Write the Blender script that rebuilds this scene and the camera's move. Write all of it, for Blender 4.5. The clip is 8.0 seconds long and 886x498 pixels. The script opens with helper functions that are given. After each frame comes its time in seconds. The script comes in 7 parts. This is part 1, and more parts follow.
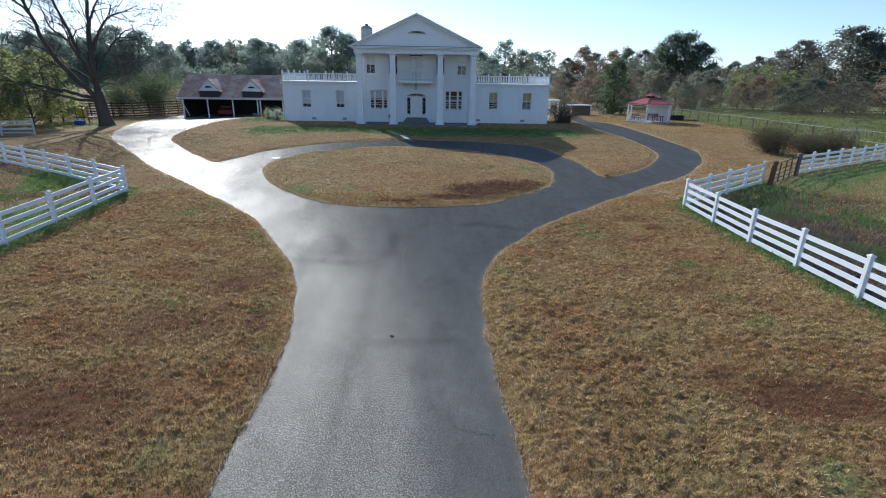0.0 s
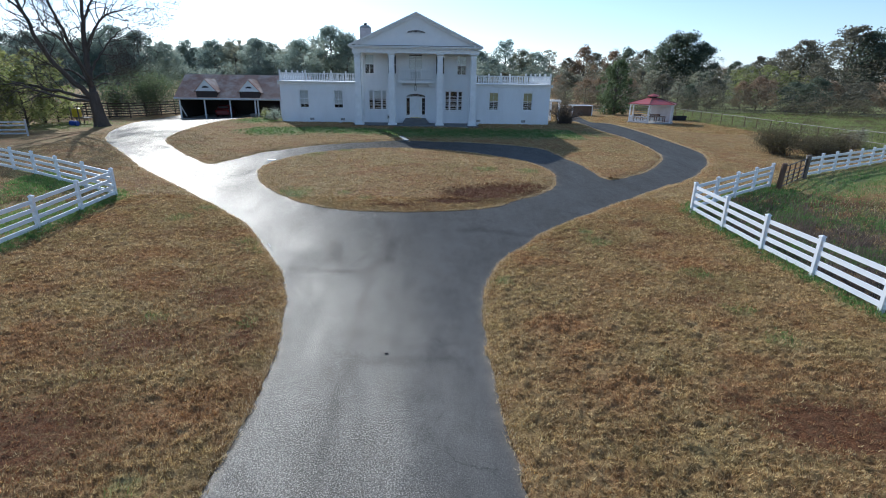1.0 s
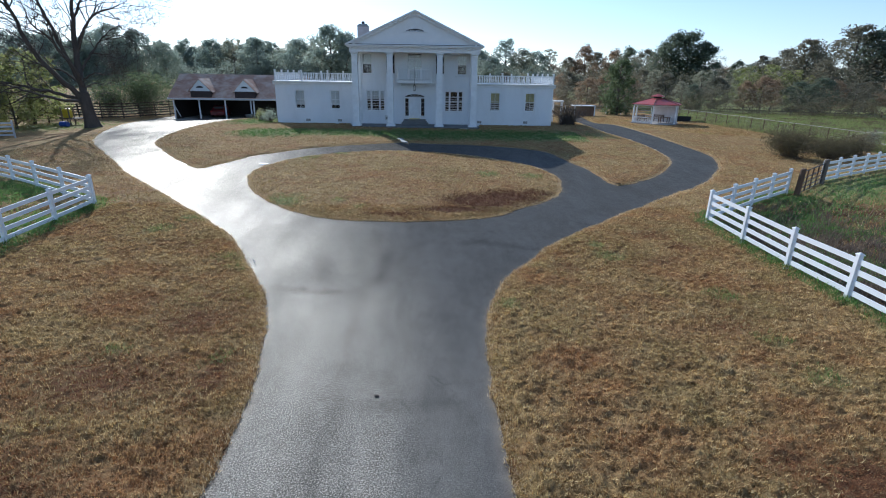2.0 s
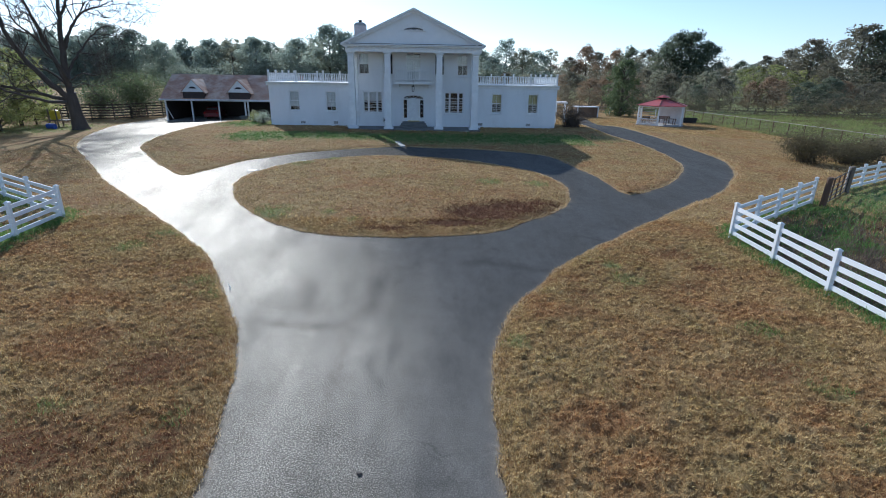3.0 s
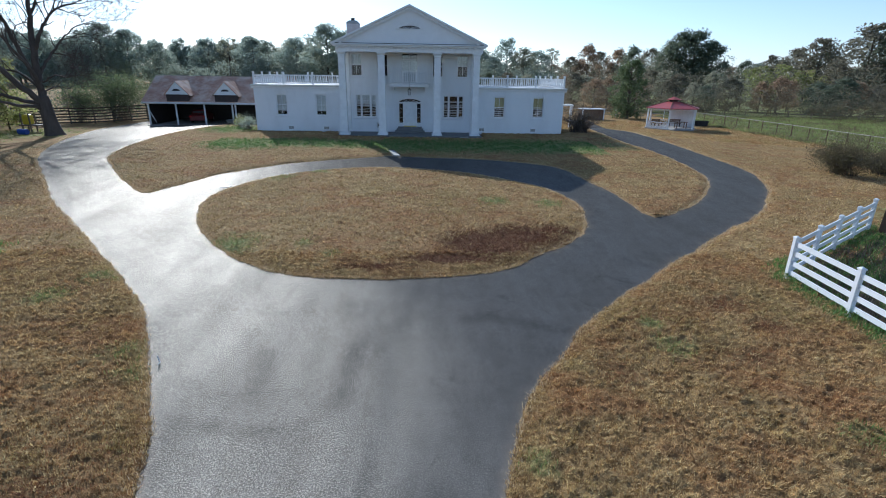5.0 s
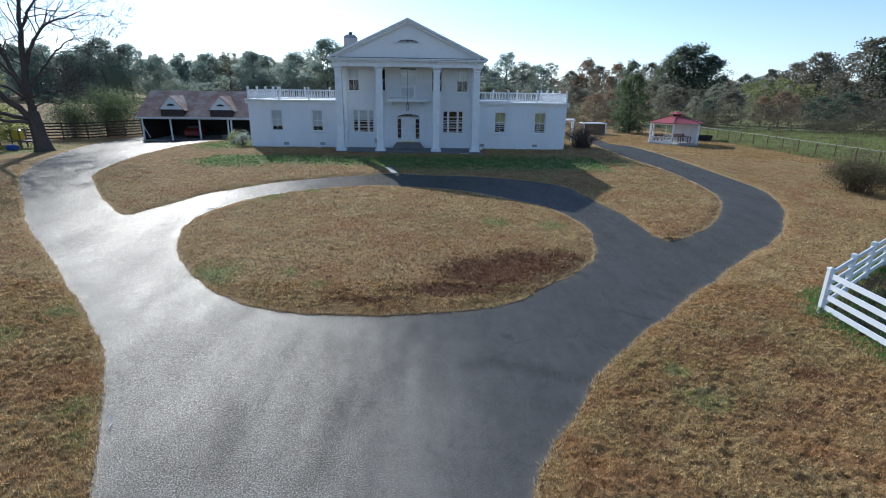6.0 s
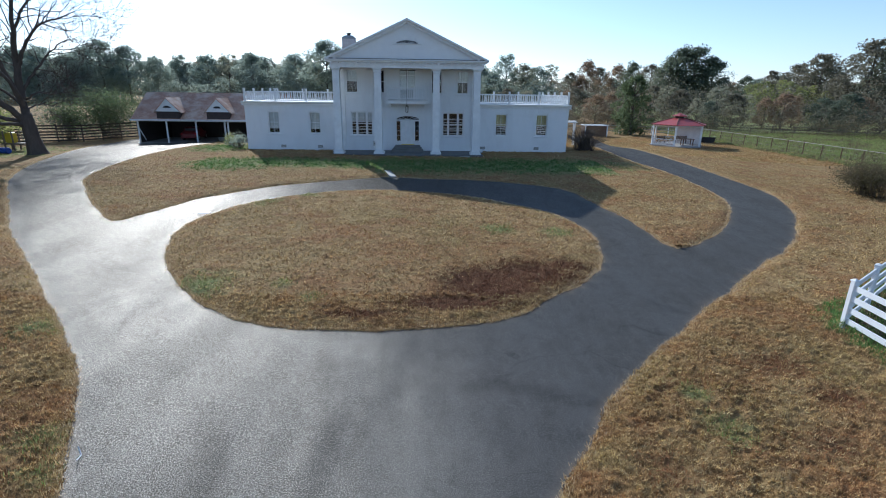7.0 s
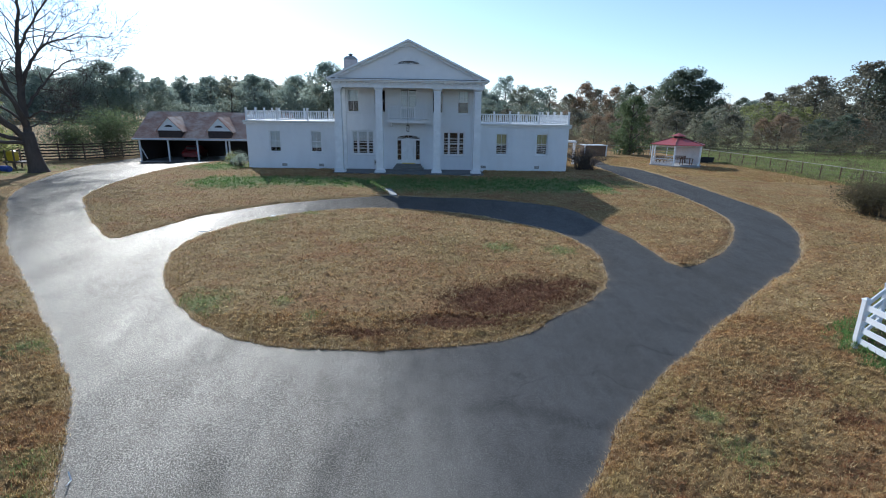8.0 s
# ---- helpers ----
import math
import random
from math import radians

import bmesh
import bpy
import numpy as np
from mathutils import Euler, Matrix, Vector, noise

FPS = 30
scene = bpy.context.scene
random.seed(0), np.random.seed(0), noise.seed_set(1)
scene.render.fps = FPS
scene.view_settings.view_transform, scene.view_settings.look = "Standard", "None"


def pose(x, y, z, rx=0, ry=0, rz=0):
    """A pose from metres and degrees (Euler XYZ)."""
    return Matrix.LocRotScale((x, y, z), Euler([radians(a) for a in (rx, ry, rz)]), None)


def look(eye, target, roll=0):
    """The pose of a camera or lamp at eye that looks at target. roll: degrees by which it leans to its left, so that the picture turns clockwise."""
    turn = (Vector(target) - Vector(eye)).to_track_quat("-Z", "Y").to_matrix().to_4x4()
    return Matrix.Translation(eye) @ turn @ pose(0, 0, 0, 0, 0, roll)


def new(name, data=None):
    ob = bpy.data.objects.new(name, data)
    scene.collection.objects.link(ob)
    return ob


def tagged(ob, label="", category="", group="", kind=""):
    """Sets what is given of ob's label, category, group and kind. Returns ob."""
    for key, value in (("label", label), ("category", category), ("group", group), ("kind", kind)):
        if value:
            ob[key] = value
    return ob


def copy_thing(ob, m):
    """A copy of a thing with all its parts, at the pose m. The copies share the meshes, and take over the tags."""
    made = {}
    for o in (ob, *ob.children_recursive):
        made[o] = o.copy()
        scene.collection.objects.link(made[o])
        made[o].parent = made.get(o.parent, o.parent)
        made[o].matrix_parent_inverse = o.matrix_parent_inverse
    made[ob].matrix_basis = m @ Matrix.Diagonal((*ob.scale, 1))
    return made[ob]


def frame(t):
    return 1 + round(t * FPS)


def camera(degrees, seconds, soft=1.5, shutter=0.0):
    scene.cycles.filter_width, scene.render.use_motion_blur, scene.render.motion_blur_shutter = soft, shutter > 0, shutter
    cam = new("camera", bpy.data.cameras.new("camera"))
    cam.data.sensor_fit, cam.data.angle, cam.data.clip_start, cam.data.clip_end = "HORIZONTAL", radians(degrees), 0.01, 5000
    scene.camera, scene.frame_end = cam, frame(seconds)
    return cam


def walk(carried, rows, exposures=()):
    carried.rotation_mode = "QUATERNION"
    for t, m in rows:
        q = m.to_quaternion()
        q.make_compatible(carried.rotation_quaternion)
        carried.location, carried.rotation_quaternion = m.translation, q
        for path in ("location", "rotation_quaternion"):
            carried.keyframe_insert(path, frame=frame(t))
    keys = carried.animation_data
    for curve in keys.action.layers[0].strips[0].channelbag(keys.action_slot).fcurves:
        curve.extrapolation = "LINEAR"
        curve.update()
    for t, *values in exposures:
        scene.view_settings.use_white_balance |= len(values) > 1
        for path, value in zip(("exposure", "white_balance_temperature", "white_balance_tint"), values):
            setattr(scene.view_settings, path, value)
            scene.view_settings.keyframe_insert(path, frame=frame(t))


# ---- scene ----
# The drone's path: it glides forward along the drive and rises a little.
cam = camera(82.79, 8.0, soft=1.0)
PATH = [
    (0, pose(0.711, -53.875, 5.666, 71.077, 0, -2.322) @ pose(0, 0, 0, 0, 0, 0.902)),
    (0.5, pose(0.743, -53.590, 5.658, 71.021, 0, -2.303) @ pose(0, 0, 0, 0, 0, 0.891)),
    (1, pose(0.779, -53.088, 5.651, 71.091, 0, -2.307) @ pose(0, 0, 0, 0, 0, 0.905)),
    (1.5, pose(0.818, -52.432, 5.675, 71.031, 0, -2.301) @ pose(0, 0, 0, 0, 0, 0.906)),
    (3, pose(0.955, -49.752, 5.771, 71.013, 0, -2.295) @ pose(0, 0, 0, 0, 0, 0.951)),
    (3.5, pose(1.010, -48.796, 5.824, 70.949, 0, -2.294) @ pose(0, 0, 0, 0, 0, 0.950)),
    (4, pose(1.069, -47.897, 5.875, 70.957, 0, -2.292) @ pose(0, 0, 0, 0, 0, 0.948)),
    (5.2, pose(1.234, -45.842, 6.004, 70.951, 0, -2.275) @ pose(0, 0, 0, 0, 0, 0.899)),
    (5.3, pose(1.246, -45.671, 6.013, 70.948, 0, -2.273) @ pose(0, 0, 0, 0, 0, 0.894)),
    (5.4, pose(1.261, -45.518, 6.014, 71.564, 0, -2.256) @ pose(0, 0, 0, 0, 0, 0.874)),
    (5.5, pose(1.276, -45.366, 6.015, 72.365, 0, -2.238) @ pose(0, 0, 0, 0, 0, 0.853)),
    (5.6, pose(1.285, -45.229, 6.021, 72.381, 0, -2.239) @ pose(0, 0, 0, 0, 0, 0.852)),
    (5.7, pose(1.293, -45.093, 6.028, 72.361, 0, -2.240) @ pose(0, 0, 0, 0, 0, 0.850)),
    (6, pose(1.316, -44.683, 6.045, 72.384, 0, -2.242) @ pose(0, 0, 0, 0, 0, 0.846)),
    (6.5, pose(1.338, -44.215, 6.042, 72.399, 0, -2.248) @ pose(0, 0, 0, 0, 0, 0.827)),
    (7, pose(1.341, -43.839, 6.031, 72.578, 0, -2.249) @ pose(0, 0, 0, 0, 0, 0.823)),
    (7.1, pose(1.336, -43.806, 6.024, 72.729, 0, -2.252) @ pose(0, 0, 0, 0, 0, 0.829)),
    (7.2, pose(1.329, -43.773, 6.017, 73.040, 0, -2.256) @ pose(0, 0, 0, 0, 0, 0.837)),
    (7.3, pose(1.322, -43.740, 6.008, 73.351, 0, -2.261) @ pose(0, 0, 0, 0, 0, 0.845)),
    (7.4, pose(1.313, -43.707, 5.999, 73.722, 0, -2.266) @ pose(0, 0, 0, 0, 0, 0.854)),
    (7.5, pose(1.303, -43.674, 5.990, 74.254, 0, -2.271) @ pose(0, 0, 0, 0, 0, 0.864)),
    (7.6, pose(1.292, -43.668, 5.979, 74.435, 0, -2.277) @ pose(0, 0, 0, 0, 0, 0.874)),
    (7.7, pose(1.280, -43.662, 5.967, 74.586, 0, -2.284) @ pose(0, 0, 0, 0, 0, 0.886)),
    (7.8, pose(1.266, -43.656, 5.954, 74.624, 0, -2.292) @ pose(0, 0, 0, 0, 0, 0.899)),
    (7.9, pose(1.251, -43.650, 5.941, 74.667, 0, -2.300) @ pose(0, 0, 0, 0, 0, 0.913)),
    (8, pose(1.234, -43.644, 5.926, 74.770, 0, -2.309) @ pose(0, 0, 0, 0, 0, 0.928)),
]
walk(cam, PATH, [(0.0, 0.0, 5400, 9), (8.0, 0.0, 5400, 9)])

# ---- light ----
SUN_DIR = Vector((-0.80, 1.70, 1.0)).normalized()   # towards the sun
sun_data = bpy.data.lights.new("sun", "SUN")
sun_data.energy, sun_data.angle, sun_data.color = 4.9, radians(0.55), (1.0, 0.935, 0.825)
sun = new("sun", sun_data)
sun.matrix_world = look(SUN_DIR * 60, (0, 0, 0))
world = bpy.data.worlds.new("sky")
scene.world = world
world.use_nodes = True
wn = world.node_tree.nodes
sky = wn.new("ShaderNodeTexSky")
sky.sky_type, sky.sun_disc = "NISHITA", False
sky.sun_elevation = math.asin(SUN_DIR.z)
sky.sun_rotation = math.atan2(SUN_DIR.x, SUN_DIR.y)
sky.air_density, sky.dust_density, sky.ozone_density = 1.0, 0.35, 2.0
wn["Background"].inputs[1].default_value = 0.146
# thin bright haze: the sky keeps its brightness but loses much of its colour
grey = wn.new("ShaderNodeRGBToBW")
tint = wn.new("ShaderNodeMix")
tint.data_type, tint.blend_type = "RGBA", "MULTIPLY"
tint.inputs["Factor"].default_value = 1.0
tint.inputs["B"].default_value = (0.8, 0.97, 1.36, 1)
blend = wn.new("ShaderNodeMix")
blend.data_type = "RGBA"
blend.inputs["Factor"].default_value = 0.28
for a, b in ((sky.outputs[0], grey.inputs[0]), (grey.outputs[0], tint.inputs["A"]), (sky.outputs[0], blend.inputs["A"]),
             (tint.outputs["Result"], blend.inputs["B"]), (blend.outputs["Result"], wn["Background"].inputs[0])):
    world.node_tree.links.new(a, b)


# ---- materials ----
def material(name):
    m = bpy.data.materials.new(name)
    m.use_nodes = True
    return m, m.node_tree.nodes, m.node_tree.links, m.node_tree.nodes["Principled BSDF"]


def tex_noise(n, l, scale, detail=4.0, rough=0.6, coord=None, stretch=None):
    t = n.new("ShaderNodeTexNoise")
    t.inputs["Scale"].default_value, t.inputs["Detail"].default_value, t.inputs["Roughness"].default_value = scale, detail, rough
    if coord is None:
        coord = n.new("ShaderNodeTexCoord").outputs["Object"]
    if stretch:
        mp = n.new("ShaderNodeMapping")
        mp.inputs["Scale"].default_value = stretch
        l.new(coord, mp.inputs["Vector"])
        coord = mp.outputs["Vector"]
    l.new(coord, t.inputs["Vector"])
    return t.outputs["Fac"]


def ramp(n, l, fac, stops):
    r = n.new("ShaderNodeValToRGB")
    while len(r.color_ramp.elements) < len(stops):
        r.color_ramp.elements.new(0.5)
    for e, (p, c) in zip(r.color_ramp.elements, stops):
        e.position, e.color = p, (*c, 1) if len(c) == 3 else c
    l.new(fac, r.inputs["Fac"])
    return r.outputs["Color"]


def mix(n, l, fac, a, b, mode="MIX"):
    m = n.new("ShaderNodeMix")
    m.data_type, m.blend_type = "RGBA", mode
    for v, s in ((fac, m.inputs["Factor"]), (a, m.inputs["A"]), (b, m.inputs["B"])):
        if isinstance(v, (int, float)):
            s.default_value = v
        elif isinstance(v, tuple):
            s.default_value = (*v, 1)
        else:
            l.new(v, s)
    return m.outputs["Result"]


def calc(n, l, op, a, b=0.0, c=0.0, clamp=False):
    m = n.new("ShaderNodeMath")
    m.operation, m.use_clamp = op, clamp
    for v, s in zip((a, b, c), m.inputs):
        if isinstance(v, (int, float)):
            s.default_value = v
        else:
            l.new(v, s)
    return m.outputs[0]


def bump(n, l, height, strength, distance, bsdf):
    b = n.new("ShaderNodeBump")
    b.inputs["Strength"].default_value, b.inputs["Distance"].default_value = strength, distance
    l.new(height, b.inputs["Height"])
    l.new(b.outputs["Normal"], bsdf.inputs["Normal"])


def plain(name, low, high, scale=6.0, rough=0.6, metal=0.0, relief=0.25, fine=40.0, distance=0.004, spec=0.5, stretch=None):
    """A surface between two tones: broad stains, fine grain, slight relief."""
    m, n, l, p = material(name)
    a = tex_noise(n, l, scale, 5, 0.65, stretch=stretch)
    b = tex_noise(n, l, fine, 3, 0.6, stretch=stretch)
    f = calc(n, l, "ADD", calc(n, l, "MULTIPLY", a, 0.75), calc(n, l, "MULTIPLY", b, 0.25))
    l.new(ramp(n, l, f, [(0.3, low), (0.7, high)]), p.inputs["Base Color"])
    l.new(calc(n, l, "MULTIPLY_ADD", a, 0.25, rough - 0.12), p.inputs["Roughness"])
    p.inputs["Metallic"].default_value = metal
    p.inputs["Specular IOR Level"].default_value = spec
    bump(n, l, b, relief, distance, p)
    return m


def leafy(name, tones, rough=0.6, thin=0.66):
    """Leaves: each island its own tone, light passing through thinly."""
    m, n, l, p = material(name)
    geo = n.new("ShaderNodeNewGeometry")
    info = n.new("ShaderNodeObjectInfo")
    f = calc(n, l, "ADD", calc(n, l, "MULTIPLY", geo.outputs["Random Per Island"], 0.72), calc(n, l, "MULTIPLY", info.outputs["Random"], 0.28))
    c = ramp(n, l, f, [(i / (len(tones) - 1), t) for i, t in enumerate(tones)])
    l.new(c, p.inputs["Base Color"])
    p.inputs["Roughness"].default_value = rough
    p.inputs["Specular IOR Level"].default_value = 0.3
    tr = n.new("ShaderNodeBsdfTranslucent")
    l.new(c, tr.inputs["Color"])
    sh = n.new("ShaderNodeMixShader")
    sh.inputs[0].default_value = thin
    l.new(p.outputs[0], sh.inputs[1])
    l.new(tr.outputs[0], sh.inputs[2])
    l.new(sh.outputs[0], n["Material Output"].inputs["Surface"])
    return m


def painted_brick():
    """White-painted brick: courses show as faint relief, with grey weathering streaks."""
    m, n, l, p = material("painted_brick")
    co = n.new("ShaderNodeTexCoord").outputs["Object"]
    sep = n.new("ShaderNodeSeparateXYZ")
    l.new(co, sep.inputs[0])
    com = n.new("ShaderNodeCombineXYZ")
    l.new(calc(n, l, "ADD", sep.outputs[0], sep.outputs[1]), com.inputs[0])
    l.new(sep.outputs[2], com.inputs[1])
    br = n.new("ShaderNodeTexBrick")
    br.inputs["Scale"].default_value = 1.0
    br.inputs["Brick Width"].default_value, br.inputs["Row Height"].default_value = 0.215, 0.075
    br.inputs["Mortar Size"].default_value, br.inputs["Mortar Smooth"].default_value = 0.008, 0.3
    l.new(com.outputs[0], br.inputs["Vector"])
    a = tex_noise(n, l, 0.9, 6, 0.7, stretch=(1, 1, 0.35))
    c = ramp(n, l, a, [(0.25, (0.69, 0.7, 0.71)), (0.5, (0.77, 0.785, 0.8)), (0.8, (0.81, 0.825, 0.84))])
    c = mix(n, l, calc(n, l, "MULTIPLY", br.outputs["Fac"], 0.22), c, (0.42, 0.41, 0.39))
    dirt = tex_noise(n, l, 3.5, 6, 0.75)
    c = mix(n, l, calc(n, l, "MULTIPLY", ramp(n, l, dirt, [(0.62, (0, 0, 0)), (0.78, (1, 1, 1))]), 0.25), c, (0.42, 0.42, 0.41))
    l.new(c, p.inputs["Base Color"])
    p.inputs["Roughness"].default_value = 0.62
    bump(n, l, calc(n, l, "SUBTRACT", calc(n, l, "MULTIPLY", dirt, 0.3), br.outputs["Fac"]), 0.6, 0.008, p)
    return m


def shingle_mat(name, tones, worn):
    m, n, l, p = material(name)
    co = n.new("ShaderNodeTexCoord").outputs["Object"]
    sep = n.new("ShaderNodeSeparateXYZ")
    l.new(co, sep.inputs[0])
    com = n.new("ShaderNodeCombineXYZ")
    l.new(sep.outputs[0], com.inputs[0])
    l.new(calc(n, l, "MULTIPLY", sep.outputs[2], 1.5), com.inputs[1])
    br = n.new("ShaderNodeTexBrick")
    br.inputs["Scale"].default_value = 1.0
    br.inputs["Brick Width"].default_value, br.inputs["Row Height"].default_value = 0.3, 0.14
    br.inputs["Mortar Size"].default_value, br.inputs["Bias"].default_value = 0.01, 0.0
    br.inputs["Color1"].default_value, br.inputs["Color2"].default_value = (*tones[0], 1), (*tones[1], 1)
    br.inputs["Mortar"].default_value = (*(0.5 * v for v in tones[0]), 1)
    l.new(com.outputs[0], br.inputs["Vector"])
    a = tex_noise(n, l, 0.55, 6, 0.7)
    f = ramp(n, l, a, [(0.42, (0, 0, 0)), (0.62, (1, 1, 1))])
    l.new(mix(n, l, calc(n, l, "MULTIPLY", f, 0.7), br.outputs["Color"], worn), p.inputs["Base Color"])
    p.inputs["Roughness"].default_value = 0.8
    bump(n, l, calc(n, l, "ADD", br.outputs["Fac"], tex_noise(n, l, 60)), 0.5, 0.01, p)
    return m


def glass_mat(name, tint=(0.9, 0.95, 1.0)):
    m, n, l, p = material(name)
    p.inputs["Base Color"].default_value = (*tint, 1)
    p.inputs["Roughness"].default_value = 0.04
    p.inputs["Transmission Weight"].default_value = 1.0
    p.inputs["IOR"].default_value = 1.45
    w = tex_noise(n, l, 2.5, 2)
    bump(n, l, w, 0.12, 0.01, p)
    return m


def asphalt_mat():
    m, n, l, p = material("asphalt")
    at = n.new("ShaderNodeAttribute")
    at.attribute_name = "edge"
    big = tex_noise(n, l, 0.22, 6, 0.65)
    mid = tex_noise(n, l, 1.7, 6, 0.7)
    fine = tex_noise(n, l, 40, 3, 0.92)
    streak = tex_noise(n, l, 1.0, 6, 0.7, stretch=(1.6, 0.16, 1.0))
    pit = tex_noise(n, l, 24, 5, 0.8)
    c = ramp(n, l, big, [(0.3, (0.042, 0.037, 0.029)), (0.5, (0.058, 0.051, 0.04)), (0.68, (0.085, 0.075, 0.06))])
    c = mix(n, l, calc(n, l, "MULTIPLY", ramp(n, l, streak, [(0.42, (0, 0, 0)), (0.62, (1, 1, 1))]), 0.6), c, (0.048, 0.045, 0.039))
    c = mix(n, l, calc(n, l, "MULTIPLY", ramp(n, l, pit, [(0.52, (0, 0, 0)), (0.62, (1, 1, 1))]), 0.55), c, (0.13, 0.127, 0.12))
    c = mix(n, l, calc(n, l, "MULTIPLY", ramp(n, l, fine, [(0.52, (0, 0, 0)), (0.6, (1, 1, 1))]), 0.85), c, (0.3, 0.28, 0.24))
    c = mix(n, l, calc(n, l, "MULTIPLY", ramp(n, l, fine, [(0.36, (1, 1, 1)), (0.47, (0, 0, 0))]), 0.7), c, (0.015, 0.015, 0.015))
    # the newer coat is darker and smoother, and also paints the house's shade; tyre scuffs are dark and rough
    coat_shade = n.new("ShaderNodeAttribute")
    coat_shade.attribute_name = "sealed_shaded"
    coat_shade = ramp(n, l, calc(n, l, "MULTIPLY_ADD", calc(n, l, "SUBTRACT", streak, 0.5), 0.6, coat_shade.outputs["Fac"]), [(0.1, (0, 0, 0)), (0.9, (1, 1, 1))])
    scuff = n.new("ShaderNodeAttribute")
    scuff.attribute_name = "scuffed"
    scuff = calc(n, l, "MULTIPLY", scuff.outputs["Fac"], ramp(n, l, pit, [(0.38, (0, 0, 0)), (0.58, (1, 1, 1))]))
    c = mix(n, l, calc(n, l, "MULTIPLY", coat_shade, 0.68), c, ramp(n, l, mid, [(0.3, (0.072, 0.07, 0.066)), (0.7, (0.096, 0.093, 0.088))]))
    c = mix(n, l, calc(n, l, "MULTIPLY", scuff, 0.5), c, (0.022, 0.021, 0.02))
    # crumbled, lighter rim with soil on it
    rim = calc(n, l, "MULTIPLY", calc(n, l, "POWER", at.outputs["Fac"], 3.0), ramp(n, l, mid, [(0.35, (0.2, 0.2, 0.2)), (0.6, (1, 1, 1))]))
    c = mix(n, l, rim, c, (0.22, 0.175, 0.13))
    # fine cracks
    cr = n.new("ShaderNodeTexVoronoi")
    cr.feature = "DISTANCE_TO_EDGE"
    cr.inputs["Scale"].default_value = 0.33
    wob = n.new("ShaderNodeTexNoise")
    wob.inputs["Scale"].default_value = 0.9
    wob.inputs["Detail"].default_value = 6
    co = n.new("ShaderNodeTexCoord").outputs["Object"]
    l.new(co, wob.inputs["Vector"])
    vm = n.new("ShaderNodeVectorMath")
    vm.operation = "MULTIPLY_ADD"
    l.new(wob.outputs["Color"], vm.inputs[0])
    vm.inputs[1].default_value = (1.6, 1.6, 0)
    l.new(co, vm.inputs[2])
    l.new(vm.outputs[0], cr.inputs["Vector"])
    crack = ramp(n, l, cr.outputs["Distance"], [(0.0, (1, 1, 1)), (0.008, (0, 0, 0))])
    crack = calc(n, l, "MULTIPLY", crack, ramp(n, l, big, [(0.45, (0, 0, 0)), (0.6, (0.6, 0.6, 0.6))]))
    c = mix(n, l, crack, c, (0.02, 0.02, 0.02))
    l.new(c, p.inputs["Base Color"])
    # worn stones give a broad glint, stronger on patches polished by wheels
    p.inputs["Roughness"].default_value = 0.9
    p.inputs["Specular IOR Level"].default_value = 0.0
    wear = tex_noise(n, l, 0.6, 6, 0.75, stretch=(1.3, 0.34, 1.0))
    gl = calc(n, l, "ADD", calc(n, l, "MULTIPLY", ramp(n, l, wear, [(0.36, (0, 0, 0)), (0.64, (1, 1, 1))]), 0.045), calc(n, l, "MULTIPLY", ramp(n, l, fine, [(0.44, (0, 0, 0)), (0.56, (1, 1, 1))]), calc(n, l, "MULTIPLY_ADD", coat_shade, -0.05, 0.075)))
    gs = n.new("ShaderNodeBsdfGlossy")
    gs.inputs["Color"].default_value = (1.0, 0.95, 0.87, 1)
    l.new(calc(n, l, "MULTIPLY_ADD", pit, 0.25, calc(n, l, "MULTIPLY_ADD", streak, 0.2, 0.12)), gs.inputs["Roughness"])
    sh = n.new("ShaderNodeMixShader")
    lw = n.new("ShaderNodeLayerWeight")
    patch = ramp(n, l, tex_noise(n, l, 3.2, 5, 0.75, stretch=(1.2, 0.6, 1.0)), [(0.4, (0, 0, 0)), (0.6, (1, 1, 1))])
    gl = calc(n, l, "ADD", gl, calc(n, l, "MULTIPLY_ADD", patch, 0.018, 0.012))
    gl = calc(n, l, "MULTIPLY", gl, calc(n, l, "MULTIPLY_ADD", coat_shade, -0.03, 0.57))
    gl = calc(n, l, "MULTIPLY", gl, calc(n, l, "MULTIPLY_ADD", scuff, -0.35, 1.0))
    l.new(calc(n, l, "MULTIPLY", gl, calc(n, l, "MULTIPLY_ADD", calc(n, l, "POWER", lw.outputs["Facing"], 4.0), 0.8, 1.0)), sh.inputs[0])
    l.new(p.outputs[0], sh.inputs[1])
    l.new(gs.outputs[0], sh.inputs[2])
    l.new(sh.outputs[0], n["Material Output"].inputs["Surface"])
    grain = calc(n, l, "MULTIPLY_ADD", coat_shade, -0.22, 1.0)
    bump(n, l, calc(n, l, "MULTIPLY", calc(n, l, "ADD", calc(n, l, "MULTIPLY", pit, 0.8), calc(n, l, "MULTIPLY", fine, 1.3)), grain), 0.7, 0.02, p)
    bump(n, l, calc(n, l, "ADD", calc(n, l, "MULTIPLY", pit, 0.8), calc(n, l, "MULTIPLY", fine, 1.3)), 0.45, 0.015, gs)
    return m


